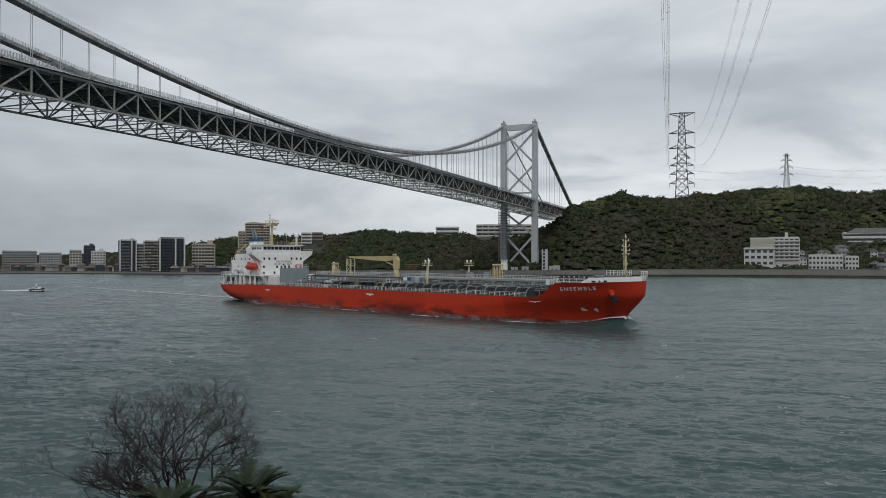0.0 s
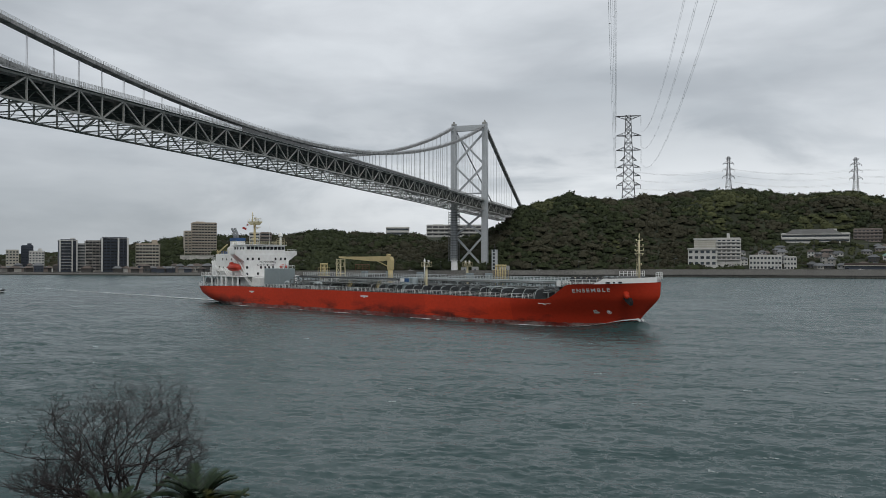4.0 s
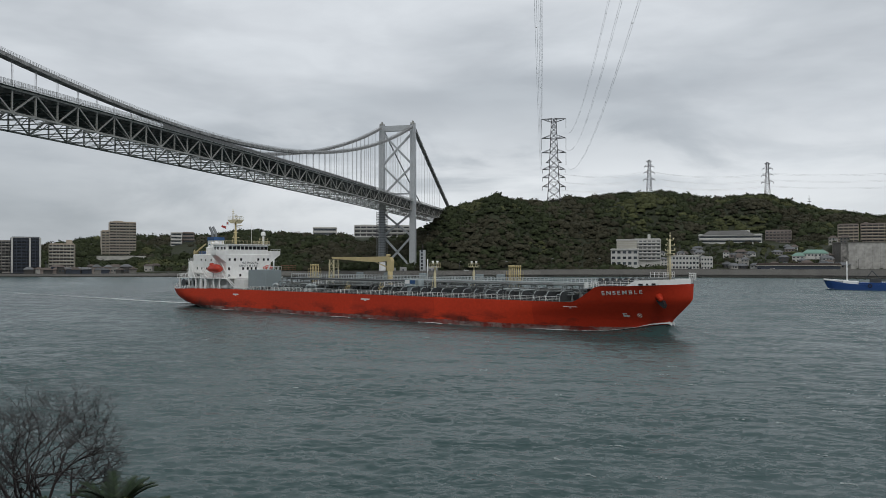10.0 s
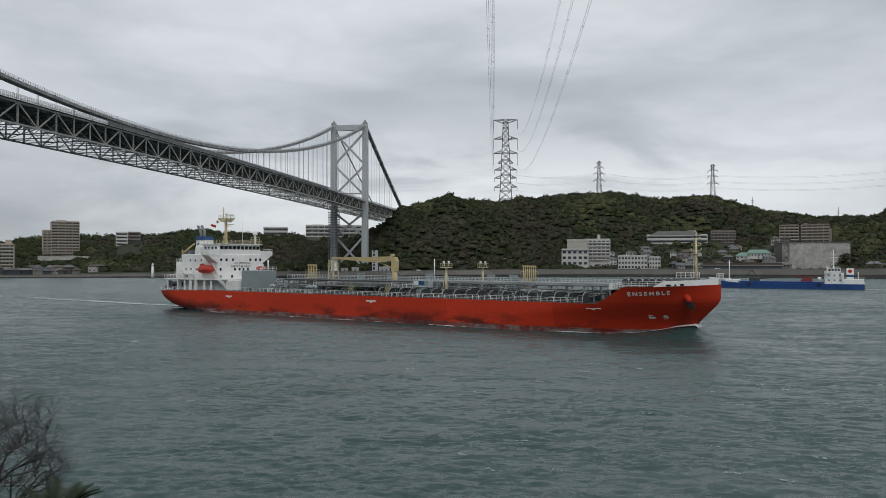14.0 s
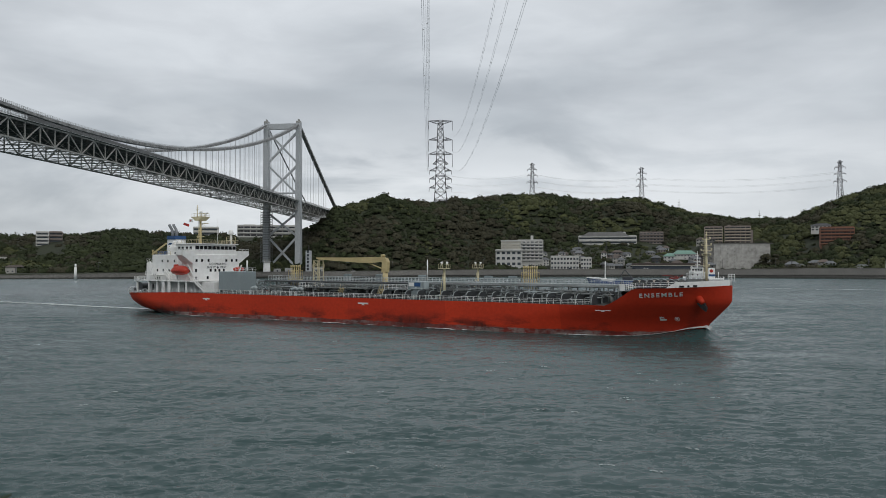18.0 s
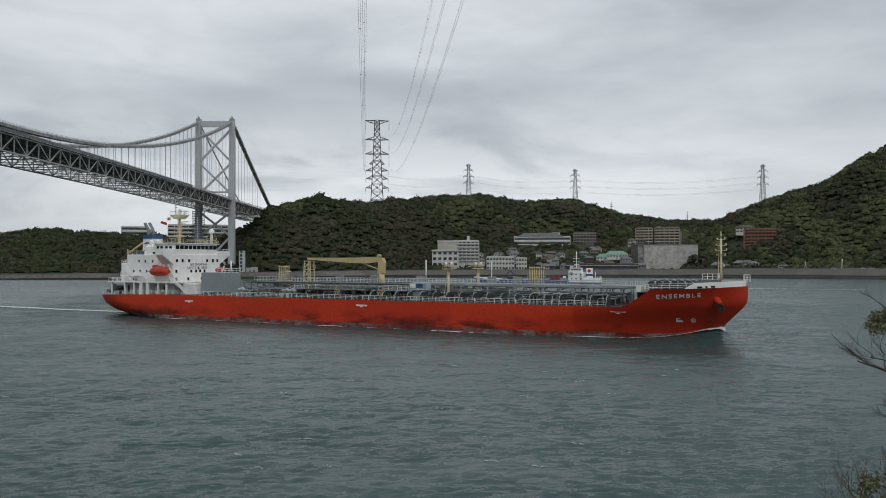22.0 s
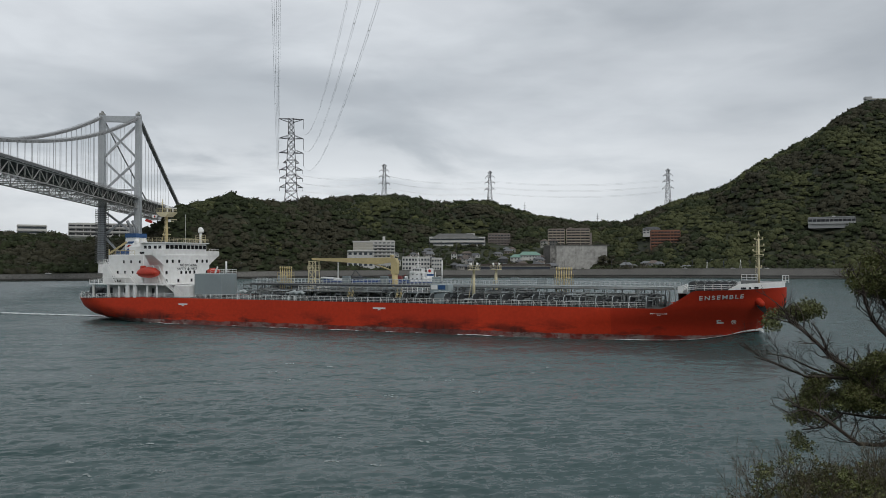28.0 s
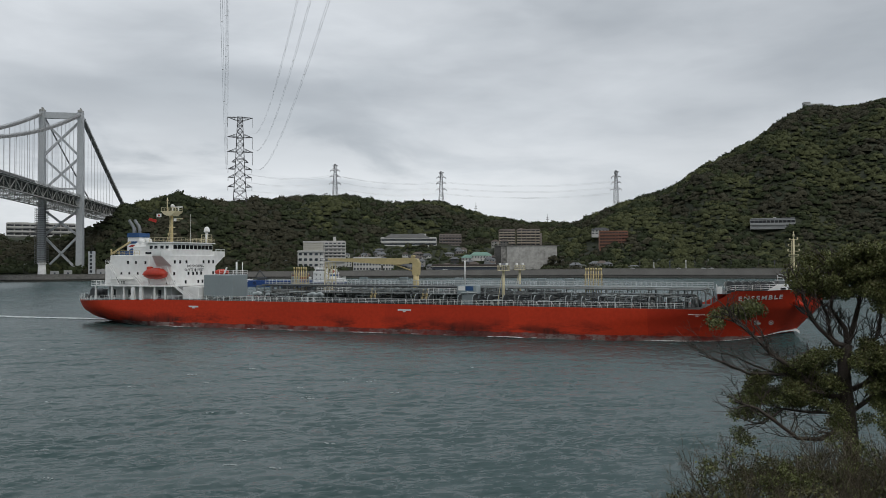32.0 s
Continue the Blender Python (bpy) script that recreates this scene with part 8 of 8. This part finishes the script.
def make_cargo_ship():
    cs = thing("cargo_ship", Matrix(), "small blue coastal cargo ship with white wheelhouse and deck grab", "ship")
    part("hull", simple_hull(Geo(), -36.4, 36, 6.0, 2.7, 1.9, 0.5), M_CBLUE, cs, "blue hull")
    part("hatch_coaming", Geo().cbox(-18, 22, -4.4, 4.4, 2.6, 3.7, 0.1), M_CBLUE, cs)
    part("bow_bulwark", Geo().prism([(27, 3.9), (37.6, 4.7), (38.2, 5.3), (27, 4.6)], -2.2, 2.2), M_WHITE, cs)
    part("forecastle", Geo().cbox(22.5, 29, -4.2, 4.2, 2.7, 4.3, 0.1), M_WHITE, cs)
    part("foremast", Geo().tube((27.6, 0, 4.2), (27.6, 0, 14.5), 0.35, 0.22, 8), M_WHITE, cs)
    hs = part("wheelhouse", Geo().cbox(-27, -18.5, -4.4, 4.4, 2.7, 8.2, 0.1), M_WHITE, cs, "white wheelhouse")
    part("upper_bridge", Geo().cbox(-25.5, -19.5, -4.0, 4.0, 8.2, 10.6, 0.1), M_WHITE, hs)
    for x in (-25, -23.6, -22.2, -20.8):
        part("window", Geo().box(x - 0.5, x + 0.5, -4.05, -3.95, 9.3, 10.1), M_GLASS, hs)
    for x in (-25.6, -23, -20.5):
        for z in (4.2, 6.7):
            part("window", Geo().box(x - 0.35, x + 0.35, -4.45, -4.35, z, z + 0.7), M_GLASS, hs)
    part("bridge_rail", rail_line([(-27, -4.3, 8.2), (-18.6, -4.3, 8.2), (-18.6, 4.3, 8.2)], 1.0, 1.2, 2, 0.05), M_WHITE, hs)
    part("top_rail", rail_line([(-25.5, -3.9, 10.6), (-19.5, -3.9, 10.6), (-19.5, 3.9, 10.6)], 1.0, 1.2, 2, 0.05), M_WHITE, hs)
    part("mast", Geo().tube((-22.5, 0, 10.6), (-22.5, 0, 20.0), 0.28, 0.14, 8).beam((-24.3, 0, 14.2), (-20.6, 0, 14.2), 0.2).beam((-24, 0, 12.7), (-21.2, 0, 12.7), 0.3), M_WHITE, hs)
    part("bridge_wing", Geo().box(-21.5, -19.2, -5.6, 5.6, 8.1, 8.3).box(-21.5, -19.2, -5.65, -5.55, 8.3, 9.2).box(-21.5, -19.2, 5.55, 5.65, 8.3, 9.2), M_WHITE, hs)
    part("eaves", Geo().box(-25.8, -19.2, -4.3, 4.3, 10.55, 10.75), M_WHITE, hs)
    part("lower_deck_rail", rail_line([(-27, -4.6, 5.4), (-18.4, -4.6, 5.4)], 1.0, 1.2, 2, 0.05), M_WHITE, hs)
    part("radar_scanner", Geo().beam((-24.2, 0, 16.0), (-20.8, 0, 16.0), 0.3, 0.25).beam((-23.6, 0, 17.4), (-21.4, 0, 17.4), 0.2), M_WHITE, hs)
    for x in (-26.5, -18.8):
        part("ladder", Geo().beam((x, -4.7, 2.8), (x + 0.8, -4.7, 8.2), 0.12).beam((x + 0.5, -4.7, 2.8), (x + 1.3, -4.7, 8.2), 0.12), M_PIPE, hs)
    part("stern_bulwark", Geo().box(-36.2, -28, -5.0, -4.9, 2.7, 3.6).box(-36.3, -36.2, -5.0, 5.0, 2.7, 3.6).box(-36.2, -28, 4.9, 5.0, 2.7, 3.6), M_WHITE, cs)
    fn = part("funnel", Geo().cbox(-31.5, -28.3, -1.6, 1.6, 5.0, 10.5, 0.15), M_WHITE, cs, "white funnel with red and blue bands")
    part("funnel_band", Geo().box(-31.55, -28.25, -1.65, 1.65, 6.2, 7.3), M_BLUE, fn)
    part("funnel_mark", Geo().tube((-29.9, -1.7, 9.1), (-29.9, -1.6, 9.1), 0.9, n=14), M_REDP, fn)
    part("aft_house", Geo().cbox(-36, -27, -4.2, 4.2, 2.7, 5.0, 0.1), M_WHITE, cs)
    part("aft_rail", rail_line([(-27, -4.1, 5.0), (-36, -4.1, 5.0), (-36, 4.1, 5.0)], 1.0, 1.2, 2, 0.05), M_WHITE, cs)
    part("stern_pipe", Geo().tube((-33.5, -2, 5.0), (-33.5, -2, 8.6), 0.2), M_WHITE, cs)
    gr = part("deck_crane", Geo().cbox(12.5, 17.5, -2.0, 2.0, 3.7, 5.6, 0.2), M_PIPE_D, cs, "dark folded grab crane on deck")
    part("jib", Geo().beam((13, 0, 5.5), (16.5, 0, 9.5), 0.5).beam((16.5, 0, 9.5), (19.5, 0, 5.0), 0.4).beam((9, 0, 5.0), (14, 0, 5.0), 0.5), M_PIPE_D, gr)
    gb = part("grab", Geo().prism([(-13, 3.7), (-7, 3.7), (-8.5, 5.6), (-10, 5.2), (-12, 6.2)], -1.5, 1.5), M_DKRED, cs, "rusty red grab")
    part("boom", Geo().beam((-12, 0, 6.0), (-4, 0, 6.6), 0.4).beam((-15, 0, 6.8), (-11, 0, 4.2), 0.4), M_DKRED, gb)
    part("life_raft", Geo().tube((-17, -3.5, 5.2), (-15.4, -3.5, 5.2), 0.8, n=12), M_WHITE, cs)
    for x in (17, -16):
        n = 14
        part("tyre_fender", Geo().pipe([(x + 0.75 * math.cos(2 * math.pi * i / n), -6.15, 2.2 + 0.75 * math.sin(2 * math.pi * i / n)) for i in range(n + 1)], 0.25, 6), M_BLACK, cs)
    part("deck_rail", rail_line([(-18, -5.8, 2.7), (22, -5.8, 2.7)], 0.8, 2.0, 2, 0.04), M_CBLUE, cs)
    foam_strip("bow_wave", [(38 - 1.2 * i, -(0.6 + min(6.6, 0.75 * i)), 0.6, 0.55 - 0.012 * i, max(0.06, 0.5 - 0.04 * i)) for i in range(40)], cs)
    foam_strip("stern_wake", [(-36 - 2.5 * i, 0, 2.4 + 0.07 * i, 0.66 - 0.0035 * i, 0.1) for i in range(100)], cs)
    for o in cs.children_recursive:
        o.data.transform(Matrix.Diagonal((1, -1, 1, 1)))
        o.data.flip_normals()
    return cs


def make_motorboat():
    mb = thing("motorboat", Matrix(), "small white and black pilot motorboat running with a foaming wake", "boat")
    part("hull", simple_hull(Geo(), -3.9, 3.3, 1.3, 0.95, 0.55, 0.5), M_BLACK, mb, "dark hull")
    cb = part("cabin", Geo().prism([(-0.9, 1.0), (1.3, 1.0), (0.8, 2.0), (-0.7, 2.0)], -0.9, 0.9), M_WHITE, mb, "white cabin")
    part("window", Geo().prism([(-0.75, 1.4), (1.0, 1.4), (0.8, 1.8), (-0.65, 1.8)], -0.94, 0.94), M_GLASS, cb)
    part("mast", Geo().tube((-0.6, 0, 2.25), (-0.6, 0, 3.7), 0.07).beam((-1.2, 0, 3.1), (0.0, 0, 3.1), 0.08), M_WHITE, cb)
    part("gunwale", rail_line([(-3.9, -1.22, 0.95), (3.0, -0.9, 1.3)], 0.6, 1.2, 2, 0.03), M_WHITE, mb)
    foam_strip("wake", [(-3.2 - 1.2 * i, 0.2 * math.sin(i * 0.5), 1.9 + 0.07 * i, 1.25 - 0.010 * i, 0.8 - 0.011 * i) for i in range(60)], mb)
    foam_strip("bow_wave", [(4.2 - 0.5 * i, -(0.7 + 0.2 * i), 0.6, 0.85 - 0.02 * i, 0.5 - 0.014 * i) for i in range(24)], mb)
    foam_strip("bow_wave", [(4.2 - 0.5 * i, 0.7 + 0.2 * i, 0.6, 0.85 - 0.02 * i, 0.5 - 0.014 * i) for i in range(24)], mb)
    return mb


cargo_ship = make_cargo_ship()
motorboat = make_motorboat()


def cargo_pose(t):
    a = radians(155.5)
    s = 7.24 * (t - 13.5)
    return Matrix.LocRotScale((148.6 + s * math.cos(a), 412.2 + s * math.sin(a), 0), Euler((0, 0, a)), None)


def boat_pose(t):
    return pose(-282 + 3.1 * t, 280.5 + 0.25 * t, 0.15, 0, -2, 4)


# ---- plants on the near bank ----
M_TWIG = material("grey_brown_twig", (0.040, 0.031, 0.031), 0.9, 0, 0.25, 2, 20)
M_DRY = material("dry_stem", (0.11, 0.092, 0.062), 0.9, 0, 0.3, 2, 20, island=0.4)


def leaf_surface(name, color, spread=0.45):
    m = material(name, color, 0.55, 0, 0.25, 1.2, 9, island=spread)
    b = m.node_tree.nodes["Principled BSDF"]
    b.inputs["Specular IOR Level"].default_value = 0.3
    b.inputs["Transmission Weight"].default_value = 0.0
    return m


M_LEAF = leaf_surface("broad_evergreen_leaf", (0.145, 0.160, 0.060), 0.6)
M_LEAF_Y = leaf_surface("olive_leaf", (0.10, 0.099, 0.038), 0.5)
M_FROND = leaf_surface("cycad_leaf", (0.016, 0.031, 0.011), 0.5)
M_FROND_Y = leaf_surface("yellowing_cycad_leaf", (0.075, 0.078, 0.02), 0.4)


def facing(az, dist, z):
    """A pose at the bank whose x runs to the right as the eye sees it and whose y runs away."""
    x, y = polar(az, dist)
    return pose(x, y, z, 0, 0, -az)


def grow(g, p, d, length, r, depth, rnd, spread=0.55, lift=0.12, tips=None):
    """Branches that fork again and again, thinner each time."""
    pts = [p]
    n = 3
    for i in range(n):
        d = (d + Vector((rnd.gauss(0, 0.21), rnd.gauss(0, 0.21), rnd.gauss(0, 0.17) + lift * 0.5))).normalized()
        pts.append(pts[-1] + d * (length / n))
    g.pipe(pts, r, 5 if depth > 2 else 3, r * 0.62)
    if depth == 0:
        if tips is not None:
            tips.append(pts[-1])
        return
    for k in range(rnd.choice((2, 3, 3)) if depth > 2 else 3):
        a = rnd.uniform(0, 2 * math.pi)
        side = Vector((math.cos(a), math.sin(a), rnd.uniform(-0.2, 0.5)))
        nd = (d + side * spread * rnd.uniform(0.7, 1.3) + Vector((0, 0, lift))).normalized()
        grow(g, pts[rnd.choice((2, 3, 3))], nd, length * rnd.uniform(0.62, 0.86), r * rnd.uniform(0.55, 0.68), depth - 1, rnd, spread, lift, tips)


def leaves(centres, rnd, size=0.06, thin=0.42):
    """Small folded leaves: centres are (x, y, z, rx, ry, rz, count)."""
    V, F = [], []
    for cx, cy, cz, rx, ry, rz, n in centres:
        u = rnd.normal(0, 1, (n, 3))
        u /= np.linalg.norm(u, axis=1)[:, None]
        rad = rnd.uniform(0, 1, n) ** 0.45
        c = np.array([cx, cy, cz]) + u * rad[:, None] * np.array([rx, ry, rz])
        a = rnd.normal(0, 1, (n, 3)) + np.array([0, 0, 0.35])
        a /= np.linalg.norm(a, axis=1)[:, None]
        b = np.cross(a, rnd.normal(0, 1, (n, 3)))
        b /= np.linalg.norm(b, axis=1)[:, None] + 1e-9
        k = np.cross(a, b)
        s = size * rnd.uniform(0.7, 1.3, n)[:, None]
        q = np.stack([c, c + a * s * 0.5 + b * s * thin + k * s * 0.12, c + a * s, c + a * s * 0.5 - b * s * thin + k * s * 0.12], 1)
        V.append(q.reshape(-1, 3))
    V = np.concatenate(V)
    n = len(V) // 4
    F = np.arange(4 * n).reshape(n, 4)
    g = Geo()
    g.v, g.f, g.s = V.tolist(), F.tolist(), [False] * n
    return g


def bare_bush():
    b = thing("bare_tree", facing(-36.4, 17.0, 10.45), "leafless grey-brown spreading tree on the near bank", "tree")
    rnd = random.Random(17)
    # stems fan out from the fork into a wide dome
    for k in range(17):
        lean = radians(-78 + 156 * (k + rnd.uniform(0.2, 0.8)) / 17)
        away = rnd.uniform(-0.55, 0.55)
        ln = 1.08 - 0.40 * abs(math.sin(lean)) + rnd.uniform(-0.10, 0.07)
        ln *= 0.86 if lean < -0.5 else 1.0
        g = Geo()
        grow(g, Vector((0.22 * math.sin(lean), 0.2 * away, -0.15)), Vector((math.sin(lean), away, math.cos(lean))).normalized(), ln, rnd.uniform(0.024, 0.042), 6, rnd, 0.85, 0.05)
        part("stem", g, M_TWIG, b)
    part("trunk", Geo().tube((0, 0, -2.2), (0, 0, 0.1), 0.2, 0.15, 8), M_TWIG, b)
    return b


def frond_rosette(name, m, label, n, reach, seed, yellow):
    """A cycad: stiff feathery fronds that rise from the crown and arch over."""
    t = thing(name, m, label, "cycad")
    rnd = random.Random(seed)
    part("stem", Geo().tube((0, 0, -1.8), (0, 0, 0), 0.2, 0.17, 10), M_BARK, t)
    for k in range(n):
        a = 2 * math.pi * (k * 0.618 + rnd.random() * 0.12)
        up = 1.42 - 1.15 * (k / n) + rnd.uniform(-0.08, 0.08)
        L = reach * rnd.uniform(0.85, 1.1)
        pts, el = [Vector((0, 0, 0))], up
        for i in range(10):
            el -= 0.075 + 0.008 * i
            pts.append(pts[-1] + Vector((math.cos(el) * math.cos(a), math.cos(el) * math.sin(a), math.sin(el))) * (L / 10))
        g = Geo().pipe(pts, 0.012, 4, 0.004)
        side = Vector((-math.sin(a), math.cos(a), 0))
        for i in range(38):
            s = 0.14 + 0.85 * i / 37
            j = min(9, int(s * 10))
            p = pts[j].lerp(pts[j + 1], s * 10 - j)
            fwd = (pts[j + 1] - pts[j]).normalized()
            nrm = side.cross(fwd)
            ln = 0.19 * math.sin(math.pi * (0.12 + 0.78 * s)) + 0.03
            for e in (-1, 1):
                q = p + side * e * ln * 0.8 + fwd * ln * 0.62 - nrm * ln * 0.28
                w = fwd * 0.016
                g.add([p - w, p + w, q], [(0, 1, 2)])
        part("frond", g, M_FROND_Y if rnd.random() < yellow else M_FROND, t)
    return t


def right_tree():
    """The evergreen tree: limbs set to fit the camera's view in a plane facing it, u to the right and v up, both in
    metres.
    """
    t = thing("evergreen_tree", facing(42.6, 16.0, 12.35), "windswept evergreen tree with bare twisted limbs and dark green crown", "tree")
    rnd, nr = random.Random(23), np.random.RandomState(23)

    def q(X, Y, d=0.0):
        return Vector(((X - 700) / 214.0, d, (660 - Y) / 191.0))
    part("trunk", Geo().pipe([Vector((0.12, 0, -3.4)), q(712, 740), q(700, 600), q(690, 500), q(684, 420), q(700, 355)], 0.155, 9, 0.09), M_BARK, t)
    limbs = [([(700, 360), (692, 300), (642, 230), (650, 170), (640, 110)], 0.055, -0.2), ([(700, 362), (655, 350), (602, 300), (570, 262), (548, 200), (540, 140)], 0.05, -0.5), ([(702, 352), (722, 288), (742, 210), (746, 150), (780, 80)], 0.055, 0.3),
             ([(690, 420), (640, 330), (628, 260), (600, 200), (560, 150)], 0.045, 0.5), ([(700, 440), (760, 380), (800, 330), (820, 240), (830, 150)], 0.05, 0.4), ([(690, 545), (610, 532), (548, 488), (520, 450), (432, 398), (382, 345), (332, 302), (290, 272)], 0.06, -0.7),
             ([(530, 478), (430, 470), (342, 468), (252, 430), (168, 398)], 0.035, -0.9), ([(430, 470), (360, 440), (290, 400), (210, 380)], 0.022, -1.0), ([(695, 640), (600, 690), (520, 690), (432, 622), (380, 585), (300, 560)], 0.05, -0.8),
             ([(690, 620), (620, 580), (560, 520), (540, 450)], 0.045, 0.2), ([(700, 600), (780, 540), (830, 470), (860, 420)], 0.05, 0.3), ([(640, 600), (560, 600), (470, 590), (400, 640), (330, 650)], 0.03, -0.6), ([(700, 520), (790, 480), (850, 330), (880, 200)], 0.055, 0.6)]
    for pts, r, depth in limbs:
        n = len(pts)
        line = [q(X, Y, depth * i / (n - 1) + rnd.uniform(-0.04, 0.04)) for i, (X, Y) in enumerate(pts)]
        g = Geo().pipe(line, r, 7, r * 0.35)
        for i in range(1, n):
            for k in range(3):
                d = (line[i] - line[i - 1]).normalized()
                s = Vector((rnd.uniform(-1, 1), rnd.uniform(-1, 1), rnd.uniform(-0.3, 0.9)))
                grow(g, line[i - 1].lerp(line[i], rnd.random()), (d + s * 0.8).normalized(), rnd.uniform(0.22, 0.42), r * 0.3, 2, rnd, 0.6, 0.08)
        part("limb", g, M_BARK, t)
    C = []
    for X, Y, rx, ry, dens in ((640, 110, 95, 60, 1.0), (720, 72, 110, 52, 1), (560, 152, 75, 40, 1), (800, 60, 95, 55, 1), (815, 140, 75, 60, 1), (545, 92, 55, 36, 0.9), (690, 160, 85, 36, 0.9), (610, 60, 60, 30, 0.8), (880, 90, 90, 80, 1), (860, 200, 60, 60, 0.7),
                               (322, 240, 62, 26, 1), (262, 276, 56, 24, 0.9), (362, 232, 44, 24, 0.8), (225, 290, 34, 16, 0.6), (430, 520, 105, 48, 1), (560, 490, 75, 50, 1), (345, 560, 62, 36, 0.9), (622, 425, 62, 46, 0.8), (770, 395, 85, 55, 1), (810, 480, 75, 80, 1),
                               (325, 622, 46, 20, 0.7), (690, 610, 85, 50, 0.8), (318, 706, 36, 14, 0.7), (480, 460, 60, 30, 0.7), (860, 560, 70, 90, 0.9), (600, 560, 60, 40, 0.6), (480, 545, 100, 46, 0.9), (610, 505, 70, 50, 0.9), (400, 590, 70, 34, 0.8), (540, 430, 60, 28, 0.7), (880, 400, 70, 70, 1)):
        # each mass is broken into ragged tufts
        n = max(3, int(rx * ry / 340))
        for k in range(n):
            a, s = rnd.uniform(0, 6.28), rnd.random() ** 0.5
            c = q(X + rx * s * math.cos(a), Y + ry * s * math.sin(a), rnd.uniform(-0.45, 0.45))
            C.append((c.x, c.y, c.z, 0.20, 0.22, 0.13, int(330 * dens)))
    part("crown", leaves(C, nr, 0.043, 0.34), M_LEAF, t, "ragged tufts of dark green leaves")
    Y = [(a, b - 0.05, c + 0.05, d, e, f, n // 5) for a, b, c, d, e, f, n in C if c > 0.6]
    part("young_leaves", leaves(Y, nr, 0.05, 0.34), M_LEAF_Y, t, "yellow-green outer leaves")
    return t


def shrub(az, dist, z, w, h, seed, leafy, mat):
    s = thing("shrub", facing(az, dist, z), "tangled olive-brown shrub with dry stems on the bank", "shrub", "shrubs on the near bank")
    rnd, nr = random.Random(seed), np.random.RandomState(seed)
    g = Geo()
    for k in range(28):
        a, d = rnd.uniform(0, 6.28), rnd.random() ** 0.5
        p = Vector((w * 0.7 * d * math.cos(a), w * 0.5 * d * math.sin(a), -0.5))
        grow(g, p, Vector((0.5 * d * math.cos(a), 0.4 * d * math.sin(a), 1)).normalized(), h * rnd.uniform(0.42, 0.62), 0.014, 3, rnd, 0.6, 0.1)
    tagged(part("stem_tangle", g, M_DRY, s), kind="stuff")
    C = []
    for k in range(int(46 * w)):
        a, d = rnd.uniform(0, 6.28), rnd.random() ** 0.5
        zz = h * (1 - 0.55 * d * d) * rnd.uniform(0.45, 1.0)
        C.append((w * d * math.cos(a), w * 0.7 * d * math.sin(a), zz - 0.15, 0.17, 0.17, 0.12, int(70 * leafy)))
    tagged(part("foliage", leaves(C, nr, 0.055, 0.3), mat, s), kind="stuff")
    return s


bare_bush()
frond_rosette("cycad", facing(-31.2, 15.2, 10.72), "dark green cycad with upright feathery fronds", 40, 1.0, 3, 0.08)
frond_rosette("cycad", facing(-37.2, 15.0, 10.6), "dark green cycad below the bare tree", 38, 0.95, 4, 0.08)
frond_rosette("cycad", facing(-29.5, 14.6, 10.5), "dark green cycad with yellowing fronds", 34, 0.85, 5, 0.3)
right_tree()
for az, dist, z, w, h, seed, leafy, mat in ((33.6, 14.2, 10.75, 1.0, 0.95, 31, 1.0, M_LEAF_Y), (36.6, 14.6, 11.15, 1.15, 1.15, 32, 0.8, M_LEAF), (39.6, 14.2, 11.35, 1.2, 1.15, 33, 0.8, M_LEAF_Y), (42.8, 14.0, 11.5, 1.3, 1.25, 34, 0.8, M_LEAF), (46.0, 14.2, 11.6, 1.4, 1.3, 35, 0.8, M_LEAF_Y), (38.0, 12.2, 11.3, 1.2, 0.9, 36, 0.9, M_LEAF_Y), (42.0, 12.0, 11.5, 1.2, 0.95, 37, 0.9, M_LEAF_Y), (34.8, 12.6, 10.9, 0.9, 0.75, 38, 0.9, M_LEAF)):
    shrub(az, dist, z, w, h, seed, leafy, mat)


def ship_pose(t):
    """The tanker's course: a slow turn to starboard while it comes nearer."""
    h = radians(-26.04 - 0.2141 * t)
    x, y = -85.22 + 3.7518 * t - 0.00092 * t * t, 204.37 - 0.9843 * t - 0.01402 * t * t
    c, s = math.cos(h), math.sin(h)
    m = Matrix.LocRotScale((x - 4.5 * c - 12.2 * s, y - 4.5 * s + 12.2 * c, 0), Euler((0, 0, h)), None)
    return m @ pose(-64, 0.4, 0, 0, 0, -0.9) @ Matrix.Translation((64, 0, 0))


def motions():
    rows = [(t, ship_pose(t)) for t in range(0, 33, 2)]
    walk(ship, rows)
    walk(wake, rows)
    walk(lifeboat_ob, [(t, m @ pose(-60.2, -10.6, 11.05)) for t, m in rows])
    walk(cargo_ship, [(t, cargo_pose(t)) for t in range(0, 33, 4)])
    walk(motorboat, [(t, boat_pose(t)) for t in range(0, 33, 4)])
    walk(water, [(0, pose(0, 0, 0)), (32, pose(-30, 6, 0))])


motions()
